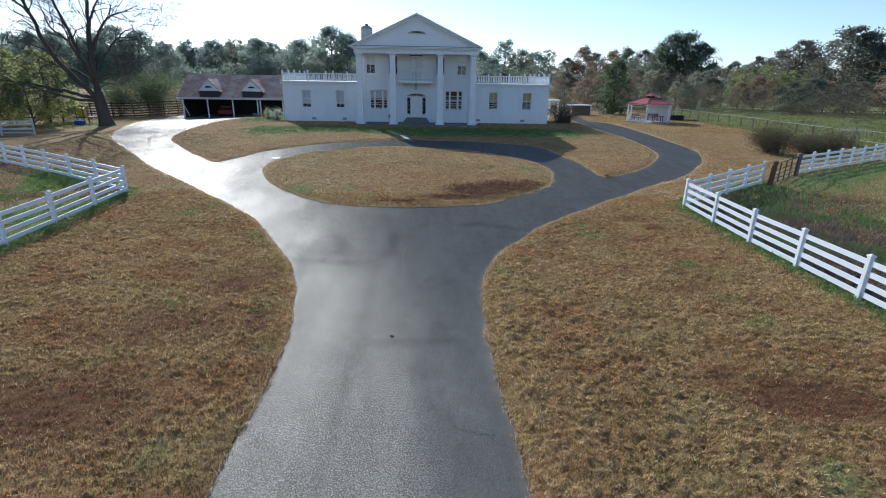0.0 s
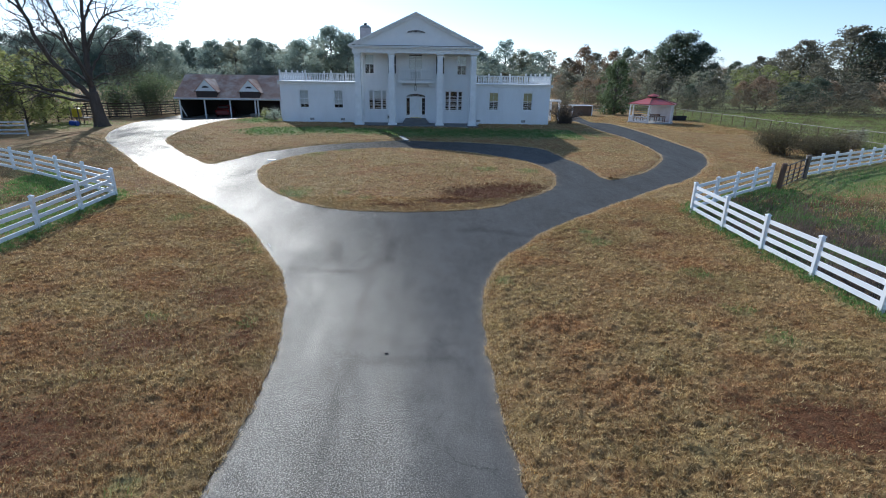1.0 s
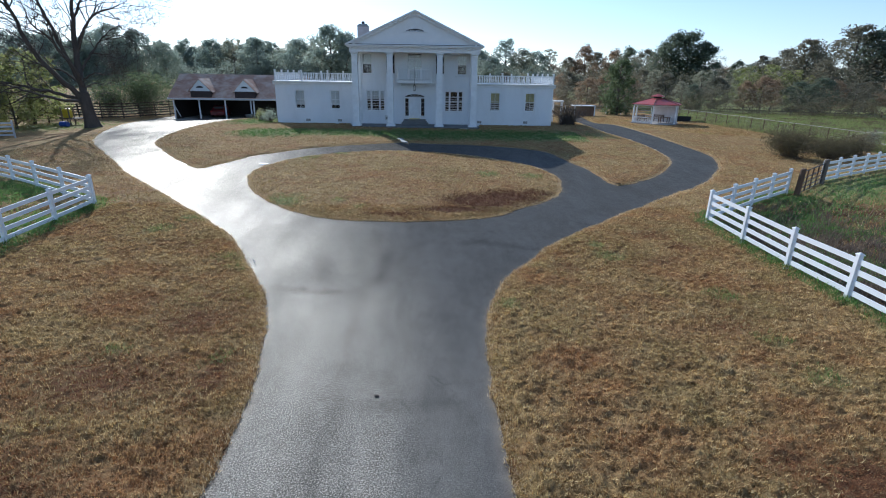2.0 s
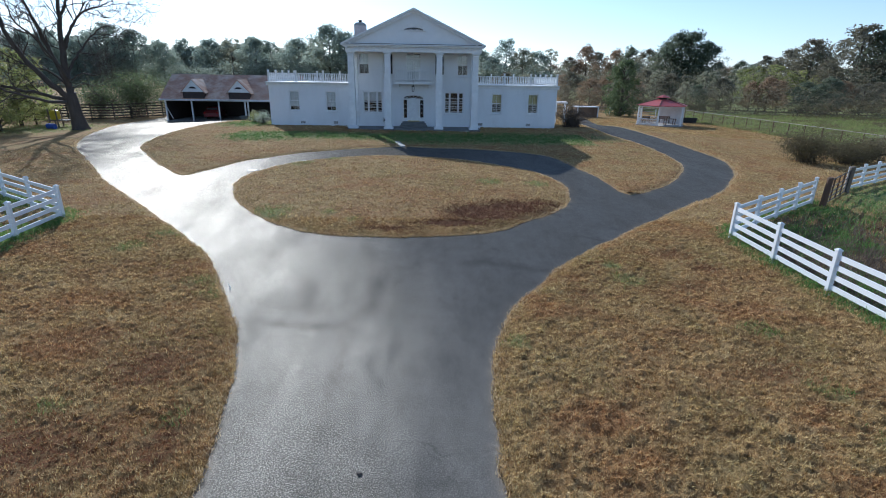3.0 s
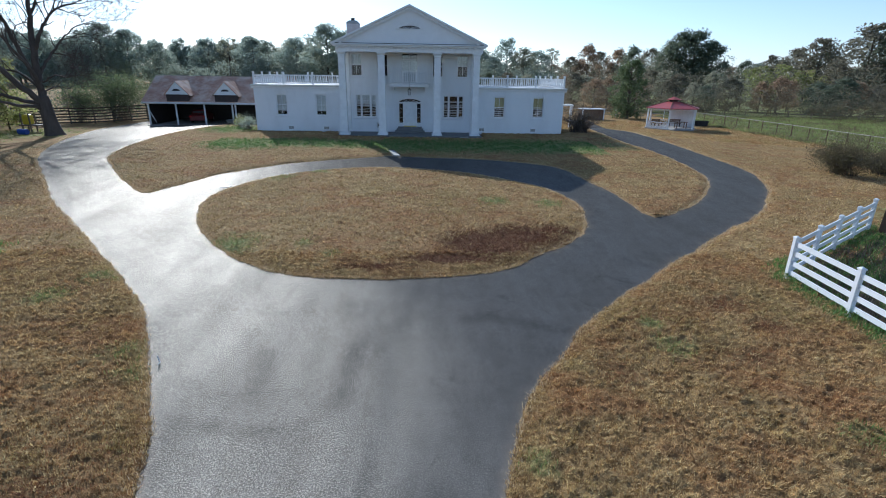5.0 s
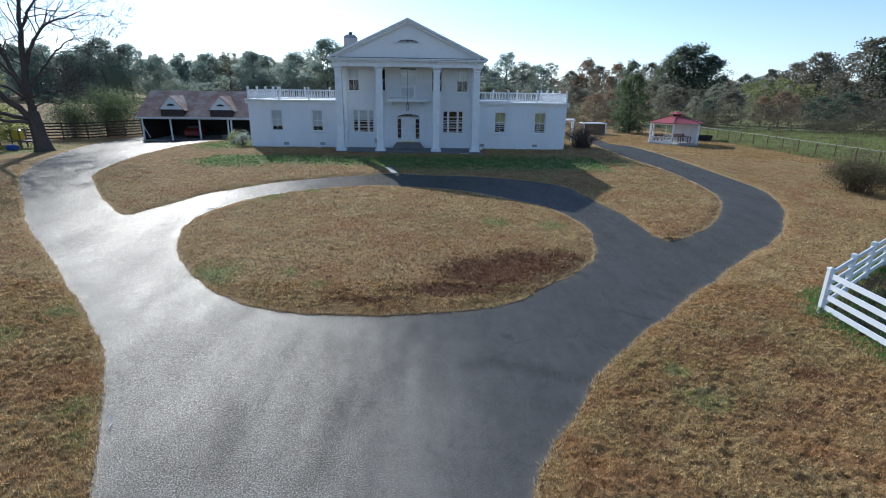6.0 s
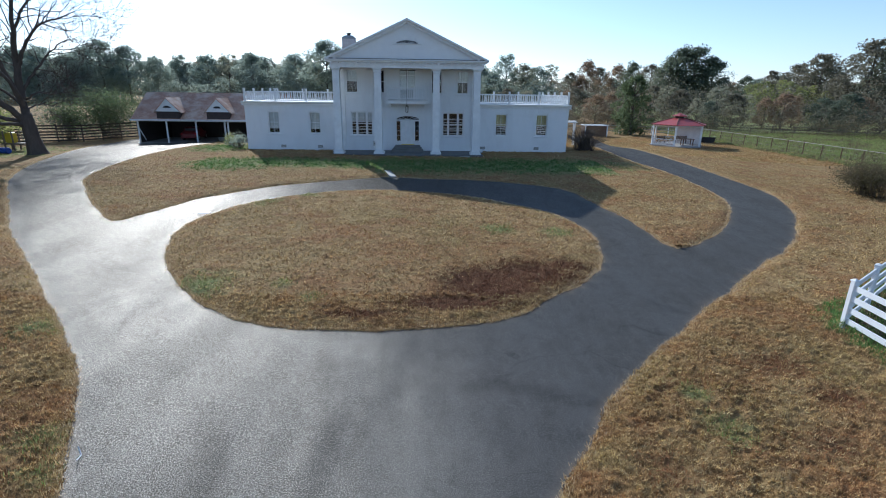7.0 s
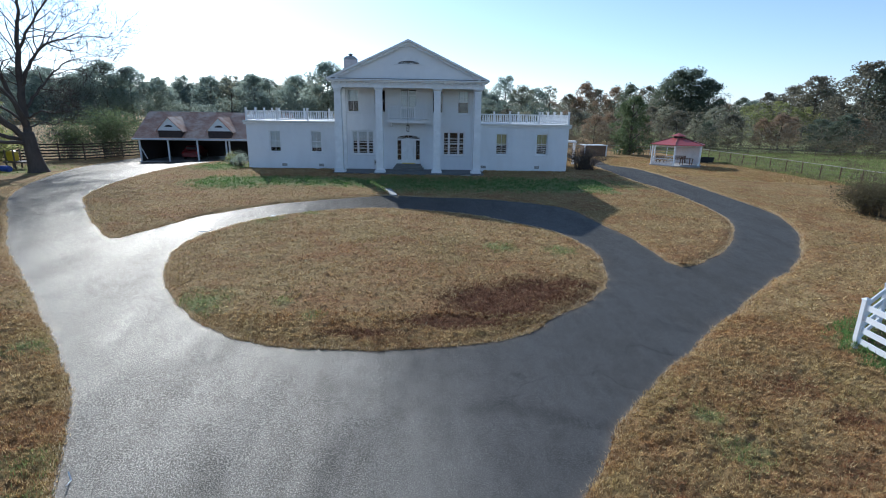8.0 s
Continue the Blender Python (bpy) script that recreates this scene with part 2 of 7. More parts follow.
def ground_mat():
    m, n, l, p = material("dry_lawn")
    lush = n.new("ShaderNodeAttribute")
    lush.attribute_name = "lush"
    bare = n.new("ShaderNodeAttribute")
    bare.attribute_name = "bare"
    big = tex_noise(n, l, 0.16, 5, 0.6)
    mid = tex_noise(n, l, 1.3, 6, 0.7)
    clump = tex_noise(n, l, 7.0, 5, 0.7, stretch=(1.0, 1.6, 1.0))
    fine = tex_noise(n, l, 38, 4, 0.85, stretch=(1.0, 1.5, 1.0))
    dry = ramp(n, l, mid, [(0.3, (0.26, 0.15, 0.062)), (0.5, (0.39, 0.255, 0.108)), (0.72, (0.52, 0.375, 0.175))])
    dry = mix(n, l, ramp(n, l, big, [(0.46, (0, 0, 0)), (0.66, (0.45, 0.45, 0.45))]), dry, (0.25, 0.2, 0.07))
    red = tex_noise(n, l, 0.42, 5, 0.65, stretch=(1.0, 1.4, 3.0))
    dry = mix(n, l, ramp(n, l, red, [(0.46, (0, 0, 0)), (0.64, (0.6, 0.6, 0.6))]), dry, (0.31, 0.13, 0.055))
    green = ramp(n, l, mid, [(0.3, (0.14, 0.2, 0.06)), (0.7, (0.3, 0.34, 0.13))])
    g = calc(n, l, "MULTIPLY_ADD", calc(n, l, "SUBTRACT", mid, 0.5), 1.3, lush.outputs["Fac"])
    c = mix(n, l, ramp(n, l, g, [(0.3, (0, 0, 0)), (0.75, (1, 1, 1))]), dry, green)
    b = calc(n, l, "MULTIPLY_ADD", calc(n, l, "SUBTRACT", clump, 0.5), 1.2, bare.outputs["Fac"])
    c = mix(n, l, ramp(n, l, b, [(0.3, (0, 0, 0)), (0.65, (1, 1, 1))]), c, (0.14, 0.055, 0.025))
    # gaps between tufts, low in the relief, are coloured darker as shade
    c = mix(n, l, calc(n, l, "MULTIPLY", ramp(n, l, clump, [(0.38, (1, 1, 1)), (0.52, (0, 0, 0))]), 0.6), c, (0.09, 0.052, 0.026))
    c = mix(n, l, calc(n, l, "MULTIPLY", ramp(n, l, fine, [(0.52, (0, 0, 0)), (0.64, (1, 1, 1))]), 0.6), c, (0.56, 0.41, 0.2))
    c = mix(n, l, calc(n, l, "MULTIPLY", ramp(n, l, fine, [(0.36, (1, 1, 1)), (0.46, (0, 0, 0))]), 0.7), c, (0.06, 0.035, 0.017))
    l.new(c, p.inputs["Base Color"])
    p.inputs["Roughness"].default_value = 0.95
    p.inputs["Specular IOR Level"].default_value = 0.1
    bump(n, l, calc(n, l, "ADD", clump, calc(n, l, "MULTIPLY", fine, 0.5)), 0.9, 0.06, p)
    return m


def straw_mat():
    """Dead grass blades: each its own tone, in patches of tan, rust and olive."""
    m, n, l, p = material("straw")
    geo = n.new("ShaderNodeNewGeometry")
    r = geo.outputs["Random Per Island"]
    tan = ramp(n, l, r, [(0.0, (0.17, 0.098, 0.04)), (0.25, (0.5, 0.315, 0.125)), (0.6, (0.83, 0.585, 0.255)), (1.0, (0.95, 0.76, 0.41))])
    rust = ramp(n, l, r, [(0.0, (0.27, 0.115, 0.042)), (0.5, (0.61, 0.31, 0.12)), (1.0, (0.86, 0.56, 0.26))])
    olive = ramp(n, l, r, [(0.0, (0.2, 0.15, 0.05)), (0.5, (0.5, 0.395, 0.135)), (1.0, (0.76, 0.61, 0.28))])
    a = tex_noise(n, l, 0.42, 5, 0.65, stretch=(1.0, 1.4, 3.0))
    b = tex_noise(n, l, 0.3, 5, 0.7, stretch=(1.3, 1.0, 3.0))
    c = mix(n, l, ramp(n, l, a, [(0.44, (0, 0, 0)), (0.62, (0.9, 0.9, 0.9))]), tan, rust)
    c = mix(n, l, ramp(n, l, b, [(0.48, (0, 0, 0)), (0.64, (0.85, 0.85, 0.85))]), c, olive)
    # mottling paints the tufts' bright tops and shaded gaps into the tone
    mid = tex_noise(n, l, 8.5, 3, 0.7, stretch=(0.8, 1.5, 1.0))
    c = mix(n, l, calc(n, l, "MULTIPLY", ramp(n, l, mid, [(0.41, (1, 1, 1)), (0.52, (0, 0, 0))]), 0.72), c, (0.14, 0.075, 0.035))
    c = mix(n, l, calc(n, l, "MULTIPLY", ramp(n, l, mid, [(0.53, (0, 0, 0)), (0.64, (1, 1, 1))]), 0.62), c, (0.97, 0.77, 0.37))
    # broader dark patches stand for shade between larger lumps
    tuft = tex_noise(n, l, 2.0, 5, 0.75, stretch=(0.8, 1.7, 1.0))
    c = mix(n, l, calc(n, l, "MULTIPLY", ramp(n, l, tuft, [(0.36, (1, 1, 1)), (0.5, (0, 0, 0))]), 0.45), c, (0.22, 0.11, 0.05))
    l.new(c, p.inputs["Base Color"])
    p.inputs["Roughness"].default_value = 0.75
    p.inputs["Specular IOR Level"].default_value = 0.25
    tr = n.new("ShaderNodeBsdfTranslucent")
    l.new(c, tr.inputs["Color"])
    sh = n.new("ShaderNodeMixShader")
    sh.inputs[0].default_value = 0.4
    l.new(p.outputs[0], sh.inputs[1])
    l.new(tr.outputs[0], sh.inputs[2])
    l.new(sh.outputs[0], n["Material Output"].inputs["Surface"])
    return m


M_BRICK = painted_brick()
M_WHITE = plain("white_paint", (0.64, 0.65, 0.655), (0.82, 0.83, 0.835), 2.5, 0.5, relief=0.12)
M_VINYL = plain("white_vinyl", (0.8, 0.8, 0.79), (0.9, 0.9, 0.9), 1.6, 0.35, relief=0.05)
M_STUCCO = plain("white_boards", (0.7, 0.71, 0.72), (0.79, 0.8, 0.81), 1.2, 0.6, relief=0.2)
M_SHINGLE = shingle_mat("brown_shingles", ((0.46, 0.25, 0.165), (0.57, 0.35, 0.235)), (0.72, 0.59, 0.46))
M_ROOF_GREY = shingle_mat("grey_shingles", ((0.1, 0.1, 0.1), (0.15, 0.145, 0.14)), (0.2, 0.19, 0.18))
M_MEMBRANE = plain("white_roofing", (0.6, 0.6, 0.58), (0.8, 0.8, 0.78), 0.8, 0.5, relief=0.3)
M_GLASS = glass_mat("window_glass")
# darkness of unlit rooms and openings, given as a near-black colour
M_DARK = plain("dark_interior", (0.012, 0.012, 0.014), (0.03, 0.029, 0.028), 1.0, 0.8)
M_BLIND = plain("blind_fabric", (0.5, 0.5, 0.47), (0.68, 0.67, 0.63), 1.0, 0.8, stretch=(1, 1, 14))
M_CURTAIN = plain("yellow_curtain", (0.36, 0.31, 0.14), (0.48, 0.42, 0.22), 3.0, 0.9, stretch=(9, 9, 1))
M_CONCRETE = plain("concrete", (0.3, 0.29, 0.27), (0.46, 0.45, 0.42), 1.3, 0.8, relief=0.4)
M_FOUND = plain("foundation", (0.12, 0.12, 0.12), (0.2, 0.2, 0.19), 1.6, 0.85)
M_ASPHALT = asphalt_mat()
M_GROUND = ground_mat()
M_BARK = plain("bark", (0.045, 0.035, 0.028), (0.12, 0.095, 0.075), 3.0, 0.9, relief=1.0, fine=25, distance=0.02, stretch=(1, 1, 0.25))
# distance haze is put into these pale bluish leaf tones
M_LEAF_HAZED = leafy("leaves_hazed", [(0.23, 0.29, 0.25), (0.28, 0.34, 0.285), (0.33, 0.38, 0.31), (0.38, 0.41, 0.32)], thin=0.76)
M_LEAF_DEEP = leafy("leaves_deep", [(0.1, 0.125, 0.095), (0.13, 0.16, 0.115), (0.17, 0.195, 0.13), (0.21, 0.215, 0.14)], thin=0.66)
M_LEAF_DUN = leafy("leaves_dun", [(0.13, 0.125, 0.1), (0.17, 0.16, 0.12), (0.22, 0.2, 0.135), (0.21, 0.17, 0.125)], thin=0.66)
# olive and rust leaves are paled for the same haze
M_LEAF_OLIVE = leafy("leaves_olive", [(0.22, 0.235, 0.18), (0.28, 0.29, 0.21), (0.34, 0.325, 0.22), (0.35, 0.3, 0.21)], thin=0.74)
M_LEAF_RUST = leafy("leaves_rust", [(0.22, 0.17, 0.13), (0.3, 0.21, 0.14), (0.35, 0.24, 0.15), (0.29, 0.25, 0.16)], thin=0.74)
M_LEAF_BUSH = leafy("leaves_bush", [(0.08, 0.11, 0.055), (0.12, 0.155, 0.075), (0.16, 0.195, 0.09), (0.21, 0.22, 0.11)])
M_SCRUB = leafy("scrub", [(0.1, 0.078, 0.048), (0.15, 0.115, 0.068), (0.19, 0.15, 0.085), (0.14, 0.135, 0.072)], thin=0.5)
M_BRUSH = leafy("dull_brush", [(0.07, 0.058, 0.035), (0.11, 0.092, 0.052), (0.16, 0.135, 0.072), (0.12, 0.12, 0.06)])
M_LEAF_GREEN = leafy("leaves_green", [(0.16, 0.2, 0.07), (0.24, 0.275, 0.095), (0.32, 0.33, 0.12), (0.38, 0.36, 0.16)], thin=0.75)
M_RUST_RED = plain("red_metal_roof", (0.33, 0.05, 0.045), (0.45, 0.09, 0.075), 1.2, 0.45, relief=0.1)
M_WOOD_GREY = plain("weathered_wood", (0.1, 0.08, 0.06), (0.22, 0.18, 0.14), 3.0, 0.85, relief=0.5, stretch=(1, 1, 0.2))
M_WOOD_BROWN = plain("brown_wood", (0.09, 0.05, 0.03), (0.17, 0.1, 0.06), 3.0, 0.8, relief=0.4, stretch=(1, 1, 0.2))
M_BLACK = plain("black_metal", (0.012, 0.012, 0.013), (0.03, 0.03, 0.03), 5.0, 0.5, relief=0.1)
M_PIPE = plain("pale_pipe", (0.3, 0.27, 0.22), (0.45, 0.41, 0.35), 4.0, 0.75, relief=0.1)
M_GALV = plain("galvanised_steel", (0.42, 0.42, 0.41), (0.6, 0.6, 0.58), 4.0, 0.4, 0.6, relief=0.1)
M_CARRED = plain("red_car_paint", (0.13, 0.008, 0.01), (0.18, 0.012, 0.012), 1.0, 0.4, relief=0.02)
M_YELLOW = plain("yellow_plastic", (0.62, 0.45, 0.02), (0.72, 0.55, 0.05), 2.0, 0.45)
M_BLUE = plain("blue_plastic", (0.02, 0.06, 0.3), (0.03, 0.09, 0.4), 2.0, 0.45)
M_TYRE = plain("rubber", (0.012, 0.012, 0.012), (0.025, 0.025, 0.025), 5.0, 0.8)
M_BRASS = plain("yellow_sill", (0.6, 0.45, 0.1), (0.72, 0.56, 0.16), 3.0, 0.5)


# ---- building blocks ----
def box(bm, x0, x1, y0, y1, z0, z1, bevel=0.0):
    vs = [bm.verts.new((x, y, z)) for z in (z0, z1) for y in (y0, y1) for x in (x0, x1)]
    fs = [bm.faces.new([vs[i] for i in f]) for f in ((0, 2, 3, 1), (4, 5, 7, 6), (0, 1, 5, 4), (2, 6, 7, 3), (0, 4, 6, 2), (1, 3, 7, 5))]
    if bevel:
        es = list({e for f in fs for e in f.edges})
        bmesh.ops.bevel(bm, geom=es, offset=bevel, segments=1, affect="EDGES", profile=0.5)
    return bm


def new_box(*a, bevel=0.0):
    return box(bmesh.new(), *a, bevel=bevel)


def prism(bm, outline, y0, y1):
    """A solid with an outline of (x, z), from y0 to y1."""
    a = [bm.verts.new((x, y0, z)) for x, z in outline]
    b = [bm.verts.new((x, y1, z)) for x, z in outline]
    k = len(a)
    bm.faces.new(a)
    bm.faces.new(b[::-1])
    for i in range(k):
        bm.faces.new((a[i], b[i], b[(i + 1) % k], a[(i + 1) % k]))
    return bm


def loft(bm, rings, close=True):
    """Skins rings of equally many points."""
    vs = [[bm.verts.new(p) for p in r] for r in rings]
    k = len(vs[0])
    for a, b in zip(vs, vs[1:]):
        for i in range(k):
            bm.faces.new((a[i], a[(i + 1) % k], b[(i + 1) % k], b[i]))
    if close:
        bm.faces.new(vs[0][::-1])
        bm.faces.new(vs[-1])
    return bm


def ring(cx, cy, z, r, k=12, turn=0.0, squash=1.0):
    return [(cx + r * math.cos(turn + 2 * math.pi * i / k), cy + r * squash * math.sin(turn + 2 * math.pi * i / k), z) for i in range(k)]


def tube(bm, a, b, ra, rb=None, k=8):
    a, b = Vector(a), Vector(b)
    rb = ra if rb is None else rb
    q = (b - a).to_track_quat("Z", "Y")
    rs = []
    for c, r in ((a, ra), (b, rb)):
        rs.append([c + q @ Vector((r * math.cos(2 * math.pi * i / k), r * math.sin(2 * math.pi * i / k), 0)) for i in range(k)])
    return loft(bm, rs)


def mesh_of(name, bm, mat, smooth=False):
    me = bpy.data.meshes.new(name)
    bmesh.ops.recalc_face_normals(bm, faces=bm.faces)
    bm.to_mesh(me)
    bm.free()
    for mt in (mat if isinstance(mat, (list, tuple)) else [mat]):
        me.materials.append(mt)
    if smooth:
        for f in me.polygons:
            f.use_smooth = True
    return me


def origin_of(ob):
    o = Vector((0, 0, 0))
    while ob is not None:
        o = o + ob.location
        ob = ob.parent
    return o


def part(name, bm, mat, parent, label="", world_space=True, smooth=False):
    """Links a bmesh as one mesh under a thing or part; its coordinates are the world's unless told otherwise."""
    if world_space and parent is not None:
        bmesh.ops.translate(bm, verts=bm.verts, vec=-origin_of(parent))
    ob = new(name, mesh_of(name, bm, mat, smooth))
    ob.parent = parent
    return tagged(ob, label)


def share(name, me, parent, at, turn=0.0, label=""):
    """A part on shared mesh data, at a place in its parent's space."""
    ob = new(name, me)
    ob.parent = parent
    ob.location = at
    ob.rotation_euler = (0, 0, turn)
    return tagged(ob, label)


def thing(name, at, label, category, group="", kind=""):
    ob = new(name)
    ob.location = at
    return tagged(ob, label, category, group, kind)


def solid(name, bm, mat, label, category, group="", kind="", at=None, smooth=False):
    """A thing of a single mesh; coordinates are the world's, its origin at at."""
    at = Vector(at) if at else Vector((0, 0, 0))
    bmesh.ops.translate(bm, verts=bm.verts, vec=-at)
    ob = new(name, mesh_of(name, bm, mat, smooth))
    ob.location = at
    return tagged(ob, label, category, group, kind)


def smoothstep(a, b, x):
    u = np.clip((np.asarray(x, float) - a) / (b - a), 0, 1)
    return u * u * (3 - 2 * u)


def hz(x, y):
    """Height of the ground: the lawn rises gently to the house and falls away at its sides and back."""
    x, y = np.asarray(x, float), np.asarray(y, float)
    return 0.0276 * np.clip(y + 36.6, 0, 36.6) * (1 - smoothstep(17, 36, np.abs(x))) * (1 - smoothstep(3.3, 20, y)) + 0.2 * np.exp(-((x + 9) / 6) ** 2 - ((y + 6) / 3.2) ** 2)


def gz(x, y):
    return float(hz(x, y))


def catmull(points, step=0.5, closed=False):
    """A smooth line through points, as an array of (x, y)."""
    p = np.array(points, float)
    p = np.vstack([p[-1], p, p[0], p[1]]) if closed else np.vstack([2 * p[0] - p[1], p, 2 * p[-1] - p[-2]])
    out = []
    for a, b, c, d in zip(p, p[1:], p[2:], p[3:]):
        for u in np.linspace(0, 1, max(2, int(np.linalg.norm(c - b) / step)), endpoint=False):
            out.append(0.5 * (2 * b + (c - a) * u + (2 * a - 5 * b + 4 * c - d) * u * u + (3 * b - a - 3 * c + d) * u ** 3))
    if not closed:
        out.append(p[-2])
    return np.array(out)


def inside(poly, x, y):
    """Even-odd test of points against a closed outline."""
    r = np.zeros(np.shape(x), bool)
    q = np.roll(poly, -1, axis=0)
    for (xa, ya), (xb, yb) in zip(poly, q):
        hit = ((ya > y) != (yb > y))
        with np.errstate(divide="ignore", invalid="ignore"):
            r ^= hit & (x < (xb - xa) * (y - ya) / (yb - ya + 1e-12) + xa)
    return r


def far_from(line, x, y):
    """Distance of points from a chain of points."""
    best = np.full(np.shape(x), 1e9)
    for (xa, ya), (xb, yb) in zip(line, line[1:]):
        dx, dy = xb - xa, yb - ya
        u = np.clip(((x - xa) * dx + (y - ya) * dy) / (dx * dx + dy * dy + 1e-9), 0, 1)
        best = np.minimum(best, np.hypot(x - xa - u * dx, y - ya - u * dy))
    return best


# ---- ground and drive ----
EDGE_W = [(-2.3, -78), (-2.3, -60), (-2.35, -48.2), (-2.3, -45), (-2.6, -42.2), (-3.3, -39.5), (-4.7, -36.6), (-6.1, -34.1),
          (-8.0, -31.8), (-10.3, -29.2), (-12.5, -26.8), (-15.6, -23.4), (-18.3, -19.9), (-23.6, -13), (-26.6, -8), (-28.6, -4),
          (-31.4, 3), (-33.2, 9), (-33.4, 13.8)]
GARAGE_END = [(-33.4, 21.2), (-17, 21.2), (-17, 13.6), (-18.2, 10.5)]
LAWN_W = [(-19.2, 5.5), (-20.3, 0), (-20.7, -4.5), (-20.1, -9.8), (-19.2, -12.8), (-17.1, -16.0), (-15.3, -18.6), (-13.8, -20.4), (-12.76, -21.6), (-12.3, -22.0)]
LAWN_W2 = [(-11.96, -21.9), (-11.69, -21.2), (-11.0, -19.5), (-10.37, -17.8), (-9.4, -16.6), (-8.28, -15.4), (-7.0, -14.25), (-5.2, -13.3), (-3.9, -12.7), (-2.3, -12.0), (-0.93, -11.55),
           (1.6, -12.0), (4.8, -12.4), (8.1, -13.8), (9.75, -15.5), (10.31, -19.0), (10.7, -20.6), (10.88, -22.8), (10.9, -25.0)]
LAWN_E = [(11.2, -25.6), (11.82, -25.3), (13.0, -24.35), (14.5, -22.9), (16.2, -20.5), (17.5, -18.1), (18.0, -16.1), (18.35, -13.2), (18.4, -8.95), (17.8, -3.5), (18.0, 4.8), (19.5, 14), (22, 30)]
EDGE_E = [(25.5, 30), (23.2, 14), (22.2, 4), (22.2, -4), (22.0, -10), (21.8, -14.2), (21.4, -16.4), (20.5, -18.6), (19.6, -20.3), (18.2, -22.4), (16.6, -24.4), (15.3, -25.8), (13.8, -27.0), (12.0, -28.55),
          (10.7, -29.8), (9.5, -30.8), (8.65, -31.6), (7.5, -32.7), (6.3, -33.85), (5.15, -35.1), (4.2, -36.5), (3.4, -37.7), (2.75, -39.3), (2.35, -41.1), (2.2, -43), (2.2, -46), (2.25, -49), (2.25, -60), (2.25, -78)]
ISLAND = [(-7.47, -27.26), (-8.12, -25.8), (-8.57, -24.46), (-8.85, -22.9), (-8.7, -21.6), (-8.1, -19.85), (-7.3, -18.5), (-6.15, -17.4), (-4.6, -16.4), (-3.2, -15.85), (-0.67, -15.5), (3.7, -16.9), (7.0, -19.8), (7.85, -21.2), (8.3, -23.0), (8.35, -24.3),
          (7.96, -26.2), (7.46, -27.6), (6.74, -28.6), (5.96, -29.4), (5.27, -30.0), (4.0, -31.25), (3.03, -31.7), (1.7, -32.0), (0.4, -32.1), (-1.42, -32.05), (-2.3, -31.94), (-3.06, -31.7), (-3.9, -31.35), (-4.94, -30.55), (-5.62, -29.8), (-6.66, -28.5)]


def ragged(line, amount, seed):
    """Gives an outline the small bites and bulges of a worn edge."""
    out = []
    for i, (x, y) in enumerate(line):
        v = noise.noise_vector(Vector((x * 0.9, y * 0.9, seed))) * amount + noise.noise_vector(Vector((x * 4, y * 4, seed))) * amount * 0.5
        out.append((x + v.x, y + v.y))
    return np.array(out)


outer = np.vstack([ragged(catmull(EDGE_W, 0.22), 0.09, 1), np.array(GARAGE_END), ragged(catmull(LAWN_W, 0.22), 0.09, 2),
                   ragged(catmull(LAWN_W2, 0.22), 0.09, 3), ragged(catmull(LAWN_E, 0.22), 0.09, 4), ragged(catmull(EDGE_E, 0.22), 0.09, 5)])
island = ragged(catmull(ISLAND, 0.22, closed=True), 0.09, 6)
ROAD_LINES = [outer, np.vstack([island, island[:1]])]


def on_road(x, y):
    return inside(outer, x, y) & ~inside(island, x, y)


# western limit of the coat; its north end follows the house's shadow edge
SEAL_SHADE_Y = (-78, -47.6, -45.2, -42.3, -40.1, -37.7, -35.2, -34.2, -32, -16, -11)
SEAL_SHADE_X = (1.0, 0.91, 0.58, 0.4, 0.3, 0.3, 0.2, -0.3, -1.4, 0.0, -0.5)
SCUFFS = (([(-0.95, -38.6), (-0.73, -42.3), (-0.67, -43.7), (-0.8, -45.4), (-0.85, -48.5)], 0.13), ([(-3.4, -38.5), (-1.4, -38.85)], 0.2), ([(-0.3, -43.9), (1.5, -43.85)], 0.16),
          ([(-0.9, -33.6), (-0.4, -36.0), (-0.4, -38.0)], 0.3), ([(-2.4, -36.3), (-2.1, -38)], 0.35),
          ([(2.3, -34.6), (2.8, -34.47), (3.88, -34.85), (4.95, -35.37)], 0.22))


def sealed_shaded(x, y):
    """Where the drive was coated anew, its eastern side and the eastern loop, and where it is darkened for the house's
    shade and a weaker glint.
    """
    soft = np.interp(y, (-46, -40, -34), (0.7, 1.1, 2.0))
    return smoothstep(-1, 1, (x - np.interp(y, SEAL_SHADE_Y, SEAL_SHADE_X)) / soft)


def scuffed(x, y):
    """Darker bands that tyres have left on the old surface."""
    g = 0 * x
    for line, w in SCUFFS:
        g = np.maximum(g, np.exp(-(far_from(line, x, y) / w) ** 2))
    return g


